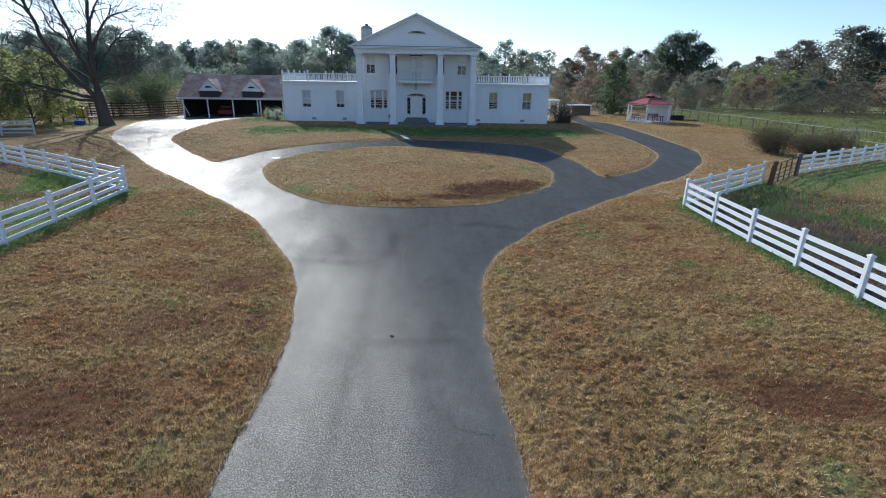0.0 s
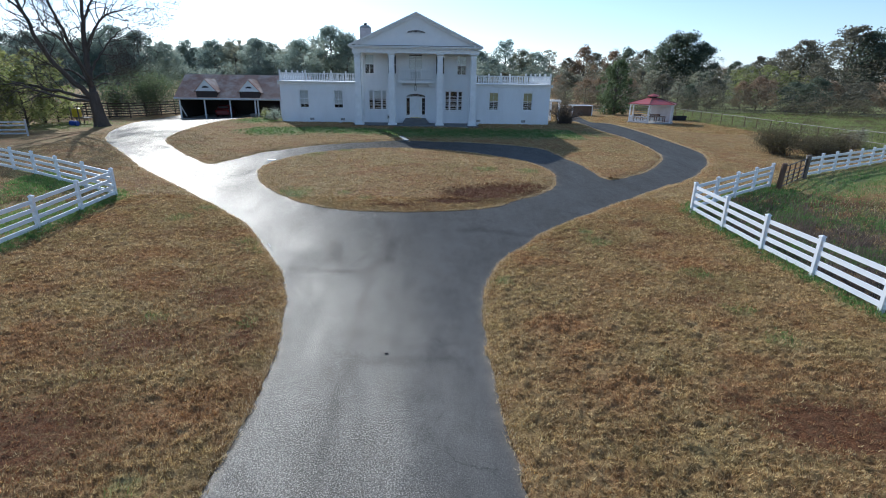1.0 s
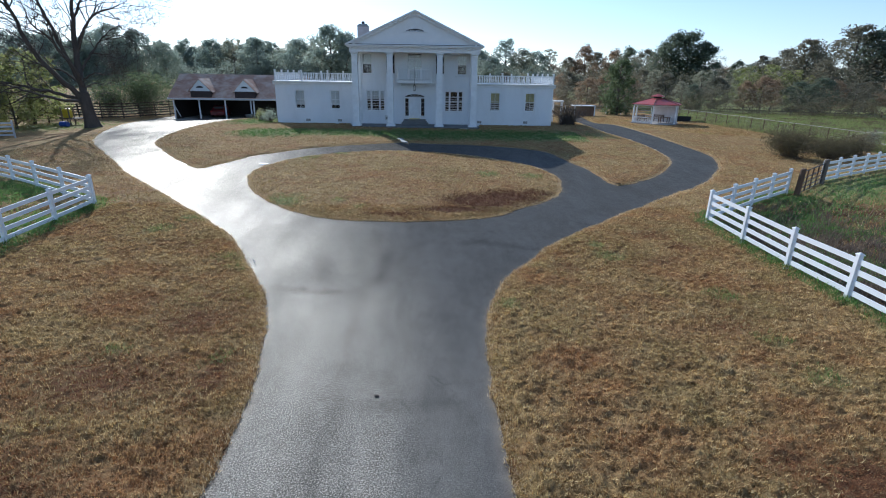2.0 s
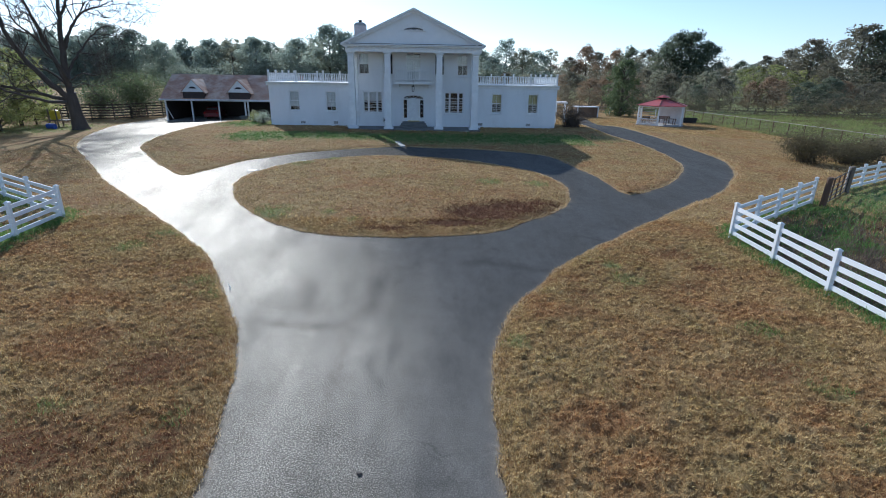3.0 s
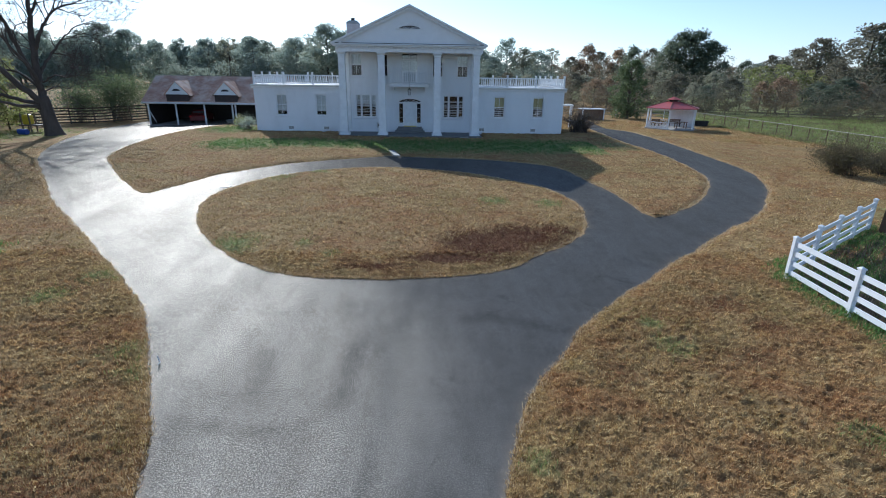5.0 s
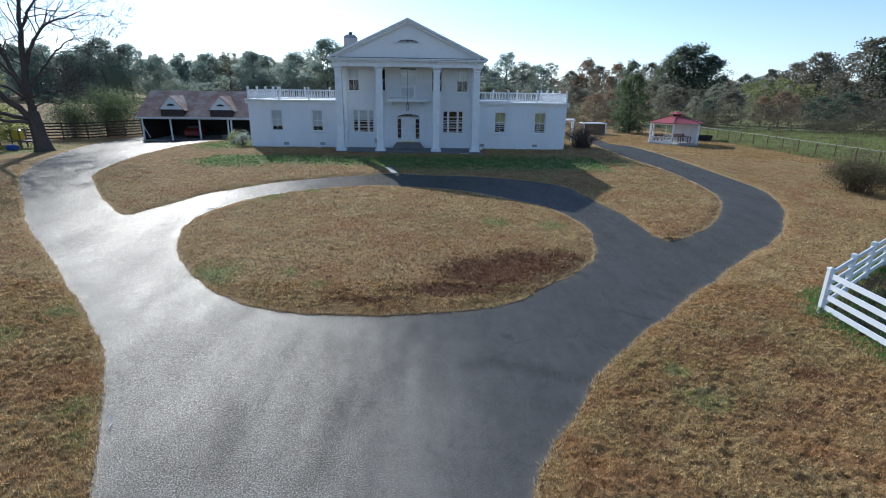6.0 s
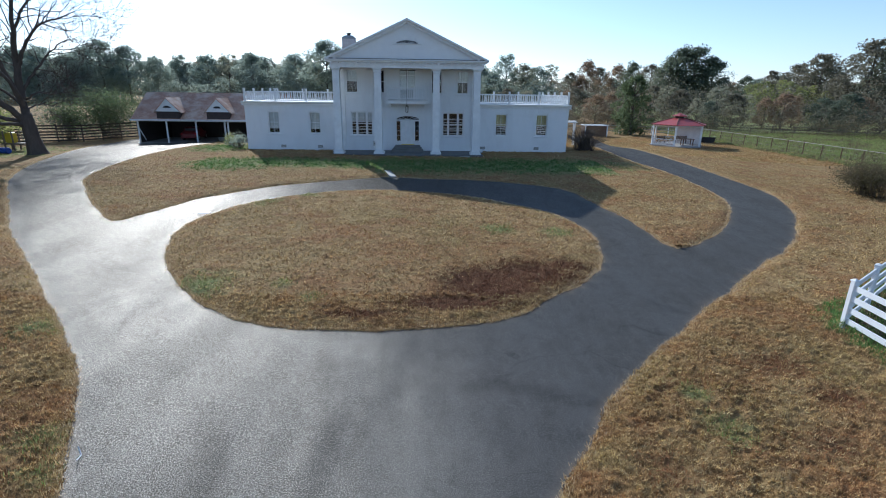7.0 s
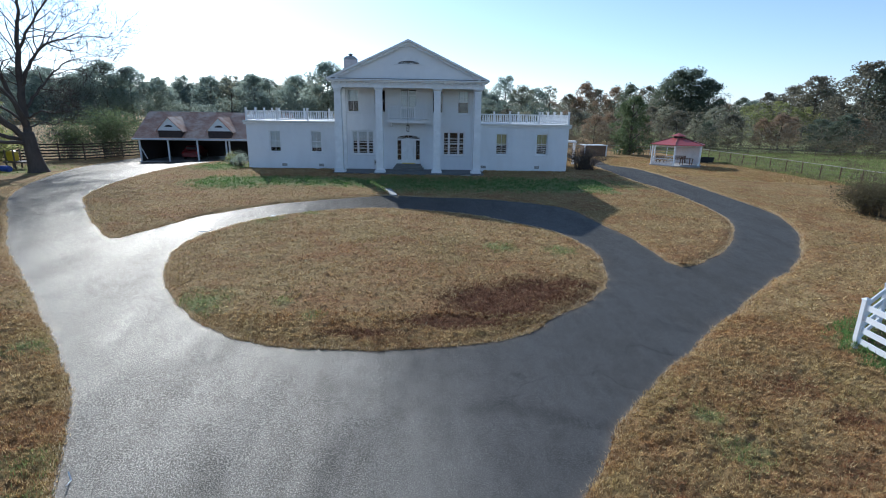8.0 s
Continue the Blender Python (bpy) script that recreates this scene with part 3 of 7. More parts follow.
def drive():
    gx, gy = np.meshgrid(np.arange(-34, 27, 0.55), np.arange(-78, 31, 0.55))
    fx, fy = np.meshgrid(np.arange(-9, 10, 0.2), np.arange(-48.6, -31, 0.2))
    near = (gx > -9.2) & (gx < 10) & (gy > -48.8) & (gy < -31)
    gx, gy = np.concatenate([gx[~near], fx.ravel()]), np.concatenate([gy[~near], fy.ravel()])
    keep = on_road(gx, gy)
    gx, gy = gx[keep], gy[keep]
    far = np.minimum(far_from(ROAD_LINES[0], gx, gy), far_from(ROAD_LINES[1], gx, gy))
    gx, gy = gx[far > 0.22], gy[far > 0.22]
    pts = [Vector(p) for p in outer] + [Vector(p) for p in island] + [Vector((a, b)) for a, b in zip(gx, gy)]
    na, nb = len(outer), len(island)
    edges = [(i, (i + 1) % na) for i in range(na)] + [(na + i, na + (i + 1) % nb) for i in range(nb)]
    from mathutils import geometry
    vo, _, fo, *_ = geometry.delaunay_2d_cdt(pts, edges, [], 0, 1e-5)
    v = np.array([(p.x, p.y) for p in vo])
    cen = np.array([v[list(f)].mean(axis=0) for f in fo])
    ok = on_road(cen[:, 0], cen[:, 1])
    faces = [f for f, k in zip(fo, ok) if k]
    d = np.minimum(far_from(ROAD_LINES[0], v[:, 0], v[:, 1]), far_from(ROAD_LINES[1], v[:, 0], v[:, 1]))
    z = hz(v[:, 0], v[:, 1]) + 0.022
    top = [(a, b, c) for (a, b), c in zip(v, z)]
    for loop in (outer, island):          # the slab's broken side
        lo = len(top)
        lz = hz(loop[:, 0], loop[:, 1])
        top += [(a, b, c + 0.022) for (a, b), c in zip(loop, lz)] + [(a, b, c - 0.12) for (a, b), c in zip(loop, lz)]
        k = len(loop)
        faces += [(lo + i, lo + (i + 1) % k, lo + k + (i + 1) % k, lo + k + i) for i in range(k)]
    d = np.concatenate([d, np.zeros(len(top) - len(d))])
    me = bpy.data.meshes.new("road")
    me.from_pydata(top, [], faces)
    at = me.attributes.new("edge", "FLOAT", "POINT")
    at.data.foreach_set("value", np.exp(-d / 0.1).astype(np.float32))
    vx, vy = np.array([p[0] for p in top]), np.array([p[1] for p in top])
    me.attributes.new("sealed_shaded", "FLOAT", "POINT").data.foreach_set("value", sealed_shaded(vx, vy).astype(np.float32))
    me.attributes.new("scuffed", "FLOAT", "POINT").data.foreach_set("value", scuffed(vx, vy).astype(np.float32))
    me.materials.append(M_ASPHALT)
    for f in me.polygons:
        f.use_smooth = True
    ob = new("road", me)
    return tagged(ob, "grey asphalt driveway looping round a lawn island", "driveway", kind="structure")


FENCE_W = [(-13.26, -72), (-13.26, -30.1)]
FENCE_W2 = [(-13.26, -30.1), (-24.2, -22.9), (-40, -12.6)]
FENCE_E = [(12.55, -72), (12.55, -32.0)]
FENCE_E2 = [(12.55, -32.0), (19.25, -27.2)]
FENCE_E3 = [(23.1, -24.5), (36.2, -16.0), (52, -5.8)]


def lushness(x, y):
    """How green the grass is: thick along the fences, by the house and in the pastures, sparse on the lawn; by the
    house it also paints shade.
    """
    g = 0.1 + 0 * x
    for line in (FENCE_W, FENCE_E, FENCE_W2, FENCE_E2, FENCE_E3):
        g = np.maximum(g, (0.55 + 0.3 * np.sin(x * 1.7 + 2.2 * np.sin(y * 1.9)) ** 2) * np.exp(-(far_from(line, x, y) / 0.85) ** 2))
    past_e = (x > 12.6) & (y < -32 + (x - 12.55) * 0.68)
    past_w = (x < -13.3) & (y < -30.1 - (x + 13.26) * 0.655)
    wave = 0.5 + 0.25 * np.sin(x * 0.9 + 1.6 * np.sin(y * 0.5)) + 0.25 * np.sin(y * 1.1 + 1.3 * np.sin(x * 0.7 + 1))
    g = np.where(past_e | past_w, 0.1 + 0.55 * wave, g)
    g = np.where(x > 43, 0.85, g)
    g = np.maximum(g, 0.8 * np.exp(-(far_from([(22, -27), (54, -7)], x, y) / 2.2) ** 2))
    # wider east of x = -2, to darken the lawn in the house's shadow
    g = np.maximum(g, 0.85 * np.exp(-((y + 7.5) / np.where(x > -2, 3.8, 2.2)) ** 2) * (np.abs(x) < 14.5))
    g = np.maximum(g, 0.85 * np.exp(-(((x + 12) / 4) ** 2 + ((y + 8) / 3) ** 2)))
    g = np.maximum(g, 0.75 * np.exp(-(((x + 16) / 3.5) ** 2 + ((y - 1) / 4) ** 2)))
    g = np.maximum(g, 0.65 * np.exp(-(((x + 38) / 7) ** 2 + ((y - 5) / 8) ** 2)))
    g = np.maximum(g, 0.45 * np.exp(-(((x - 16) / 3) ** 2 + ((y + 7) / 4) ** 2)))
    for cx, cy, r in ((6.9, -23.8, 1.0), (4.4, -23.4, 1.1), (-8.3, -32.1, 0.9), (-5.4, -36.2, 0.7), (-4.9, -37.0, 0.6), (8.8, -43.2, 0.6), (-3.4, -47.5, 0.5), (-3.4, -42.4, 0.45), (6.9, -48.2, 0.7), (8.8, -41.7, 0.5), (8.9, -39.3, 0.6),
                      (3.1, -39.8, 0.5), (6.95, -36.2, 0.75), (6.9, -35.0, 0.45), (-6.6, -18.8, 1.0), (-4.8, -17.0, 0.9), (-3.0, -29.2, 0.5), (-1.9, -30.2, 0.5), (-5.6, -29.4, 1.5), (-8.9, -33.4, 0.8), (-5.7, -42.0, 0.5)):
        g = np.maximum(g, 0.6 * np.exp(-(((x - cx) / r) ** 2 + ((y - cy) / r) ** 2)))
    return g


def bareness(x, y):
    g = 0 * x
    for cx, cy, rx, ry, k in ((3.5, -29.1, 1.7, 1.4, 1.0), (4.9, -28.3, 1.6, 1.3, 0.8), (2.2, -30.6, 2.0, 0.55, 0.85), (-0.3, -31.3, 1.6, 0.35, 0.6), (6.2, -27.6, 1.0, 0.8, 0.6), (7.9, -46.2, 1.7, 0.9, 0.95), (9.6, -46.6, 1.6, 0.8, 0.8), (6.6, -45.5, 0.9, 0.6, 0.55), (-5.9, -46.3, 2.4, 1.7, 0.7), (-5.4, -43.1, 2.2, 1.4, 0.62),
                              (-3.3, -43.0, 0.6, 1.6, 0.6), (-4.6, -40.6, 1.6, 1.4, 0.6), (-6.6, -39.5, 1.4, 1.0, 0.5), (9.4, -33.9, 1.2, 0.8, 0.6), (9.9, -35.2, 0.9, 0.6, 0.6), (8.6, -36.6, 0.9, 0.7, 0.55), (8.2, -41.0, 1.2, 0.7, 0.55), (5.4, -37.2, 0.7, 0.9, 0.5), (20.5, -30.5, 4.5, 2, 0.6), (15, -36, 2.0, 4, 0.5), (-5, -40, 1.0, 4, 0.4)):
        g = np.maximum(g, k * np.exp(-(((x - cx) / rx) ** 2 + ((y - cy) / ry) ** 2)))
    return g


def ground():
    def axis(lo, hi, step, reach):
        inner = list(np.arange(lo, hi + 0.01, step))
        out, d, s = [], 0.0, step
        while d < reach:
            s *= 1.22
            d += s
            out.append(d)
        return np.array([lo - v for v in out[::-1]] + inner + [hi + v for v in out])
    xs, ys = axis(-46, 46, 0.5, 2600), axis(-64, 30, 0.5, 2600)
    gx, gy = np.meshgrid(xs, ys)
    z = hz(gx, gy)
    rough = np.array([noise.noise(Vector((a * 0.35, b * 0.35, 3))) for a, b in zip(gx.ravel(), gy.ravel())]).reshape(gx.shape)
    near = np.minimum(far_from(ROAD_LINES[0], gx, gy), far_from(ROAD_LINES[1], gx, gy))
    house = (np.abs(gx) < 15) & (gy > -4) & (gy < 14)
    z = z + np.where(on_road(gx, gy) | house, 0, 0.045 * rough * np.clip(near - 0.6, 0, 1))
    nx, ny = len(xs), len(ys)
    i = np.arange(nx * ny).reshape(ny, nx)
    quads = np.stack([i[:-1, :-1], i[:-1, 1:], i[1:, 1:], i[1:, :-1]], -1).reshape(-1, 4)
    me = bpy.data.meshes.new("ground")
    me.from_pydata(np.stack([gx.ravel(), gy.ravel(), z.ravel()], -1).tolist(), [], quads.tolist())
    for key, fn in (("lush", lushness), ("bare", bareness)):
        me.attributes.new(key, "FLOAT", "POINT").data.foreach_set("value", fn(gx.ravel(), gy.ravel()).astype(np.float32))
    me.materials.append(M_GROUND)
    for f in me.polygons:
        f.use_smooth = True
    return tagged(new("ground", me), "dry brown autumn lawn with green patches", "ground", kind="structure")


ground()
drive()

# ---- the house ----
BASE, EAVE = 1.0, 4.95            # ground at the wall, and the wings' roof edge
house = thing("house", (0, 0, BASE), "white painted brick house with a columned portico and flat-roofed wings", "house")


def wall_panel(bm, a0, a1, z0, z1, d0, d1, holes, along="x"):
    """A wall with real openings: cells between the openings' edges, front, back and reveals."""
    us = sorted({a0, a1, *(h[0] for h in holes), *(h[1] for h in holes)})
    zs = sorted({z0, z1, *(h[2] for h in holes), *(h[3] for h in holes)})

    def solid_at(i, j):
        if not (0 <= i < len(us) - 1 and 0 <= j < len(zs) - 1):
            return False
        u, z = (us[i] + us[i + 1]) / 2, (zs[j] + zs[j + 1]) / 2
        return not any(h[0] < u < h[1] and h[2] < z < h[3] for h in holes)

    cache = {}

    def vert(u, d, z):
        key = (round(u, 4), round(d, 4), round(z, 4))
        if key not in cache:
            cache[key] = bm.verts.new((u, d, z) if along == "x" else (d, u, z))
        return cache[key]

    for i in range(len(us) - 1):
        for j in range(len(zs) - 1):
            if not solid_at(i, j):
                continue
            u, v, z, w = us[i], us[i + 1], zs[j], zs[j + 1]
            for d in (d0, d1):
                bm.faces.new([vert(u, d, z), vert(v, d, z), vert(v, d, w), vert(u, d, w)])
            for di, dj, ends in ((-1, 0, ((u, z), (u, w))), (1, 0, ((v, z), (v, w))), (0, -1, ((u, z), (v, z))), (0, 1, ((u, w), (v, w)))):
                if not solid_at(i + di, j + dj):
                    (p, q), (r, s) = ends
                    bm.faces.new([vert(p, d0, q), vert(r, d0, s), vert(r, d1, s), vert(p, d1, q)])
    return bm


WING_WIN = [(-11.28, 1.02), (-7.86, 1.02), (7.86, 1.06), (11.34, 1.06)]
WIN_Z = (2.44, 4.28)
UP_WIN = [(-4.66, 1.04), (-2.42, 1.0), (2.35, 1.0), (4.5, 1.04)]
UP_Z = (5.78, 7.7)
TRI_WIN = [(-3.93, 1.86), (3.76, 1.86)]
TRI_Z = (2.36, 4.34)
DOOR_X = -0.08
BLOCK = 5.75                      # half width of the two-storey block
BACK = 10.0


def holes_of(wins, z):
    return [(c - w / 2, c + w / 2, *z) for c, w in wins]


part("wall", wall_panel(bmesh.new(), -13.6, -BLOCK, BASE - 0.4, EAVE - 0.02, 0.0, 0.3, holes_of(WING_WIN[:2], WIN_Z)), M_BRICK, house, "white painted brick wing wall")
part("wall", wall_panel(bmesh.new(), BLOCK, 13.6, BASE - 0.4, EAVE - 0.02, 0.0, 0.3, holes_of(WING_WIN[2:], WIN_Z)), M_BRICK, house, "white painted brick wing wall")
part("wall", wall_panel(bmesh.new(), -BLOCK, BLOCK, BASE - 0.4, 8.1, -0.004, 0.3,
     holes_of(UP_WIN, UP_Z) + holes_of(TRI_WIN, TRI_Z) + [(DOOR_X - 1.02, DOOR_X + 1.02, 1.62, 3.98), (-0.78, 0.62, 5.28, 7.75)]), M_BRICK, house, "white painted brick front wall")
for s in (-1, 1):
    part("wall", new_box(s * 13.6 - (0.3 if s > 0 else 0), s * 13.6 + (0.3 if s < 0 else 0), 0.3, BACK, BASE - 0.5, EAVE - 0.02), M_BRICK, house)
    part("wall", new_box(s * BLOCK - (0.3 if s > 0 else 0), s * BLOCK + (0.3 if s < 0 else 0), 0.3, BACK, EAVE - 0.3, 8.1), M_BRICK, house)
part("wall", new_box(-13.3, 13.3, BACK - 0.3, BACK, BASE - 0.5, EAVE - 0.02), M_BRICK, house)
part("wall", new_box(-BLOCK + 0.3, BLOCK - 0.3, BACK - 0.3, BACK, EAVE, 8.1), M_BRICK, house)
# near-black linings that stand in for the dim rooms behind the windows
part("room_lining", new_box(-13.25, 13.25, 2.6, 2.7, BASE, EAVE - 0.1), M_DARK, house)
part("room_lining", new_box(-BLOCK + 0.31, BLOCK - 0.31, 2.6, 2.7, EAVE + 0.05, 8.0), M_DARK, house)
part("room_floor", new_box(-13.28, 13.28, 0.31, 2.6, BASE + 0.3, BASE + 0.42), M_DARK, house)
part("room_floor", new_box(-BLOCK + 0.31, BLOCK - 0.31, 0.31, 2.6, EAVE + 0.2, EAVE + 0.3), M_DARK, house)

# wing roofs: cornice board, white membrane, drip edge
for s in (-1, 1):
    a, b = sorted((s * BLOCK, s * 13.78))
    part("cornice", new_box(a, b, -0.06, 0.0, EAVE - 0.24, EAVE - 0.03, bevel=0.01), M_WHITE, house)
    roof = part("roof", new_box(a, b, -0.2, BACK + 0.18, EAVE - 0.02, EAVE + 0.1, bevel=0.015), M_MEMBRANE, house, "flat white membrane roof of the wing")
    part("drip_edge", new_box(a, b, -0.225, -0.203, EAVE - 0.05, EAVE + 0.085, bevel=0.004), M_GALV, roof)

# ---- roof railings ----
rail_bm = bmesh.new()
box(rail_bm, -0.075, 0.075, -0.075, 0.075, 0, 0.98, bevel=0.012)
box(rail_bm, -0.1, 0.1, -0.1, 0.1, 0.98, 1.03, bevel=0.012)
POST_ME = mesh_of("post", rail_bm, M_WHITE)
bal_bm = bmesh.new()
loft(bal_bm, [[(sx * r, sy * r, z) for sx, sy in ((-1, -1), (1, -1), (1, 1), (-1, 1))] for z, r in ((0, 0.03), (0.1, 0.03), (0.22, 0.045), (0.36, 0.028), (0.55, 0.028), (0.6, 0.034), (0.64, 0.034))])
BALUSTER_ME = mesh_of("baluster", bal_bm, M_WHITE)


def railing(a, b, z, posts, gap, height=0.72, first=True, last=True):
    """A balustrade from a to b: bottom and top rail, posts and turned balusters."""
    a, b = Vector((*a, z)), Vector((*b, z))
    way = b - a
    length, turn = way.length, math.atan2(way.y, way.x)
    bm = bmesh.new()
    box(bm, 0, length, -0.035, 0.035, 0.05, 0.1, bevel=0.008)
    box(bm, 0, length, -0.055, 0.055, height, height + 0.06, bevel=0.012)
    ob = part("railing", bm, M_WHITE, house, "white wooden roof balustrade", world_space=False)
    ob.location, ob.rotation_euler = a - Vector(house.location), (0, 0, turn)
    for i in range(posts + 1):
        if (i == 0 and not first) or (i == posts and not last):
            continue
        share("post", POST_ME, ob, (length * i / posts, 0, 0.0))
    k = int(length / gap)
    for i in range(k):
        u = (i + 0.5) * length / k
        if min(abs(u - length * j / posts) for j in range(posts + 1)) > 0.1:
            share("baluster", BALUSTER_ME, ob, (u, 0, 0.09))
    return ob


RZ = EAVE + 0.1
for s in (-1, 1):
    railing((s * 13.5, 0.0), (s * 5.95, 0.0), RZ, 3, 0.17, last=False)
    railing((s * 13.5, 0.0), (s * 13.5, BACK - 0.1), RZ, 4, 0.3, first=False)
    railing((s * 13.5, BACK - 0.1), (s * 5.95, BACK - 0.1), RZ, 3, 0.3, first=False, last=False)


# ---- windows ----
def window(cx, w, z0, z1, panes=(1, 2), lights=(1,), cover=None, cover_to=1.0, sill=True, y=0.0):
    """A sash window: frame, sashes with panes, sill, and what hangs behind the glass."""
    x0, x1 = cx - w / 2, cx + w / 2
    bm = bmesh.new()
    f = 0.07
    for a in ((x0, x0 + f, z0, z1), (x1 - f, x1, z0, z1), (x0 + f, x1 - f, z1 - f, z1), (x0 + f, x1 - f, z0, z0 + f)):
        box(bm, a[0], a[1], y + 0.04, y + 0.2, a[2], a[3], bevel=0.008)
    win = part("window", bm, M_WHITE, house, "white-framed sash window")
    if sill:
        part("sill", new_box(x0 - 0.08, x1 + 0.08, y - 0.09, y + 0.06, z0 - 0.09, z0 - 0.004, bevel=0.012), M_WHITE, win)
    u0, u1 = x0 + f, x1 - f
    total, edges, acc = sum(lights), [], u0
    for k in lights:
        edges.append((acc, acc + (u1 - u0) * k / total))
        acc += (u1 - u0) * k / total
    for i, (a, b) in enumerate(edges):
        if i:
            part("mullion", new_box(a - 0.045, a + 0.045, y + 0.05, y + 0.18, z0 + f, z1 - f, bevel=0.008), M_WHITE, win)
        lo, hi = a + (0.045 if i else 0), b - (0.045 if i < len(edges) - 1 else 0)
        zm = (z0 + z1) / 2
        for za, zb, d in ((z0 + f, zm + 0.025, 0.09), (zm - 0.025, z1 - f, 0.13)):
            sash = bmesh.new()
            t = 0.045
            for c in ((lo, lo + t, za, zb), (hi - t, hi, za, zb), (lo + t, hi - t, zb - t, zb), (lo + t, hi - t, za, za + t)):
                box(sash, c[0], c[1], y + d, y + d + 0.035, c[2], c[3])
            cols, rows = panes
            for j in range(1, cols):
                u = lo + t + (hi - lo - 2 * t) * j / cols
                box(sash, u - 0.012, u + 0.012, y + d + 0.004, y + d + 0.03, za + t, zb - t)
            for j in range(1, rows):
                v = za + t + (zb - za - 2 * t) * j / rows
                box(sash, lo + t, hi - t, y + d + 0.005, y + d + 0.029, v - 0.012, v + 0.012)
            part("sash", sash, M_WHITE, win)
            pane = part("pane", new_box(lo + t - 0.005, hi - t + 0.005, y + d + 0.014, y + d + 0.02, za + t - 0.005, zb - t + 0.005), M_GLASS, win)
            pane.visible_shadow = False
    if cover:
        top = z1 - f
        low = top - (z1 - z0 - 2 * f) * cover_to
        bm = bmesh.new()
        k = max(3, int((u1 - u0) / 0.07))
        front, back = [], []
        for i in range(k + 1):
            u = u0 + (u1 - u0) * i / k
            d = y + 0.215 + 0.012 * math.sin(i * 2.1)
            front.append((u, d))
        rings = [[(u, d, zz) for u, d in front] + [(u, d + 0.01, zz) for u, d in front[::-1]] for zz in (low, top)]
        loft(bm, rings)
        part("blind", bm, cover, win, "pale drawn blind")
    return win


for c, w in WING_WIN[:2]:
    window(c, w, *WIN_Z, panes=(2, 1), cover=M_BLIND, cover_to=0.8)
STREAKED = {}
for c, w in WING_WIN[2:]:
    STREAKED[c] = window(c, w, *WIN_Z, panes=(2, 1), cover=M_CURTAIN, cover_to=0.55)
for i, (c, w) in enumerate(UP_WIN):
    window(c, w, *UP_Z, panes=(2, 1), cover=M_BLIND if i in (0, 3) else None, cover_to=0.5)
def fence_reflections(win, x0, x1, z0, z1, count, seed):
    """Crooked pale strips that paint the white fences' reflections in the lower panes."""
    pr = random.Random(seed)
    for i in range(count):
        z = z0 + (z1 - z0) * (i + 0.5) / count
        a, b, mid = pr.uniform(-0.04, 0.04), pr.uniform(-0.04, 0.04), pr.uniform(-0.05, 0.02)
        h = 0.13 * (z1 - z0) / count
        bm = loft(bmesh.new(), [[(x, 0.225, z + d - h), (x, 0.232, z + d - h), (x, 0.232, z + d + h), (x, 0.225, z + d + h)] for x, d in ((x0, a), (x0 * 0.7 + x1 * 0.3, mid), (x0 * 0.35 + x1 * 0.65, -mid * 0.6), (x1, b))])
        part("slat", bm, M_BLIND, win)


for c, w in WING_WIN[2:]:
    fence_reflections(STREAKED[c], c - w / 2 + 0.08, c + w / 2 - 0.08, WIN_Z[0] + 0.1, (WIN_Z[0] + WIN_Z[1]) / 2 - 0.05, 4, int(c * 10))
for c, w in TRI_WIN:
    STREAKED[c] = window(c, w, *TRI_Z, panes=(1, 2), lights=(0.55, 1.0, 0.55), cover=M_BLIND if c < 0 else None, cover_to=0.45)
for c, w in TRI_WIN:
    fence_reflections(STREAKED[c], c - w / 2 + 0.08, c + w / 2 - 0.08, TRI_Z[0] + 0.1, TRI_Z[1] - (0.9 if c < 0 else 0.5), 6 if c > 0 else 4, int(c * 10))
# louvred dark vents low in the wing walls
for x in (-10.6, -7.5, 6.35, 11.0):
    vent = part("foundation_vent", new_box(x - 0.21, x + 0.21, -0.03, 0.01, BASE + 0.3, BASE + 0.52, bevel=0.01), M_FOUND, house, "small dark foundation vent")
    for j in range(3):
        share("slat", mesh_of("slat", new_box(-0.18, 0.18, -0.012, 0.0, -0.012, 0.012), M_GALV), vent, (x, -0.032, 0.35 + 0.06 * j))

# ---- front door ----
bm = bmesh.new()
zb, zt = 1.62, 3.98
spring = 3.66
for a in ((DOOR_X - 1.02, DOOR_X - 0.94), (DOOR_X + 0.94, DOOR_X + 1.02)):
    box(bm, a[0], a[1], -0.05, 0.18, zb, zt, bevel=0.01)
for a in ((DOOR_X - 0.62, DOOR_X - 0.53), (DOOR_X + 0.53, DOOR_X + 0.62)):
    box(bm, a[0], a[1], -0.03, 0.17, zb, spring, bevel=0.01)
box(bm, DOOR_X - 0.94, DOOR_X + 0.94, -0.04, 0.17, spring - 0.05, spring + 0.05, bevel=0.01)
door = part("front_door", bm, M_WHITE, house, "white panelled front door with sidelights and a fanlight")
leaf = bmesh.new()
box(leaf, DOOR_X - 0.53, DOOR_X + 0.53, 0.06, 0.11, zb + 0.06, spring - 0.05)
for u in (-0.25, 0.25):
    for z0, z1 in ((1.85, 2.35), (2.5, 3.1), (3.2, 3.5)):
        box(leaf, DOOR_X + u - 0.17, DOOR_X + u + 0.17, 0.04, 0.06, z0, z1, bevel=0.012)
part("door_leaf", leaf, M_WHITE, door)
part("door_handle", tube(bmesh.new(), (DOOR_X + 0.44, 0.0, 2.6), (DOOR_X + 0.44, 0.06, 2.6), 0.03), M_BRASS, door, "brass door knob")
part("threshold", new_box(DOOR_X - 0.55, DOOR_X + 0.55, -0.12, 0.12, zb - 0.01, zb + 0.055, bevel=0.01), M_BRASS, door, "yellow sunlit door threshold")
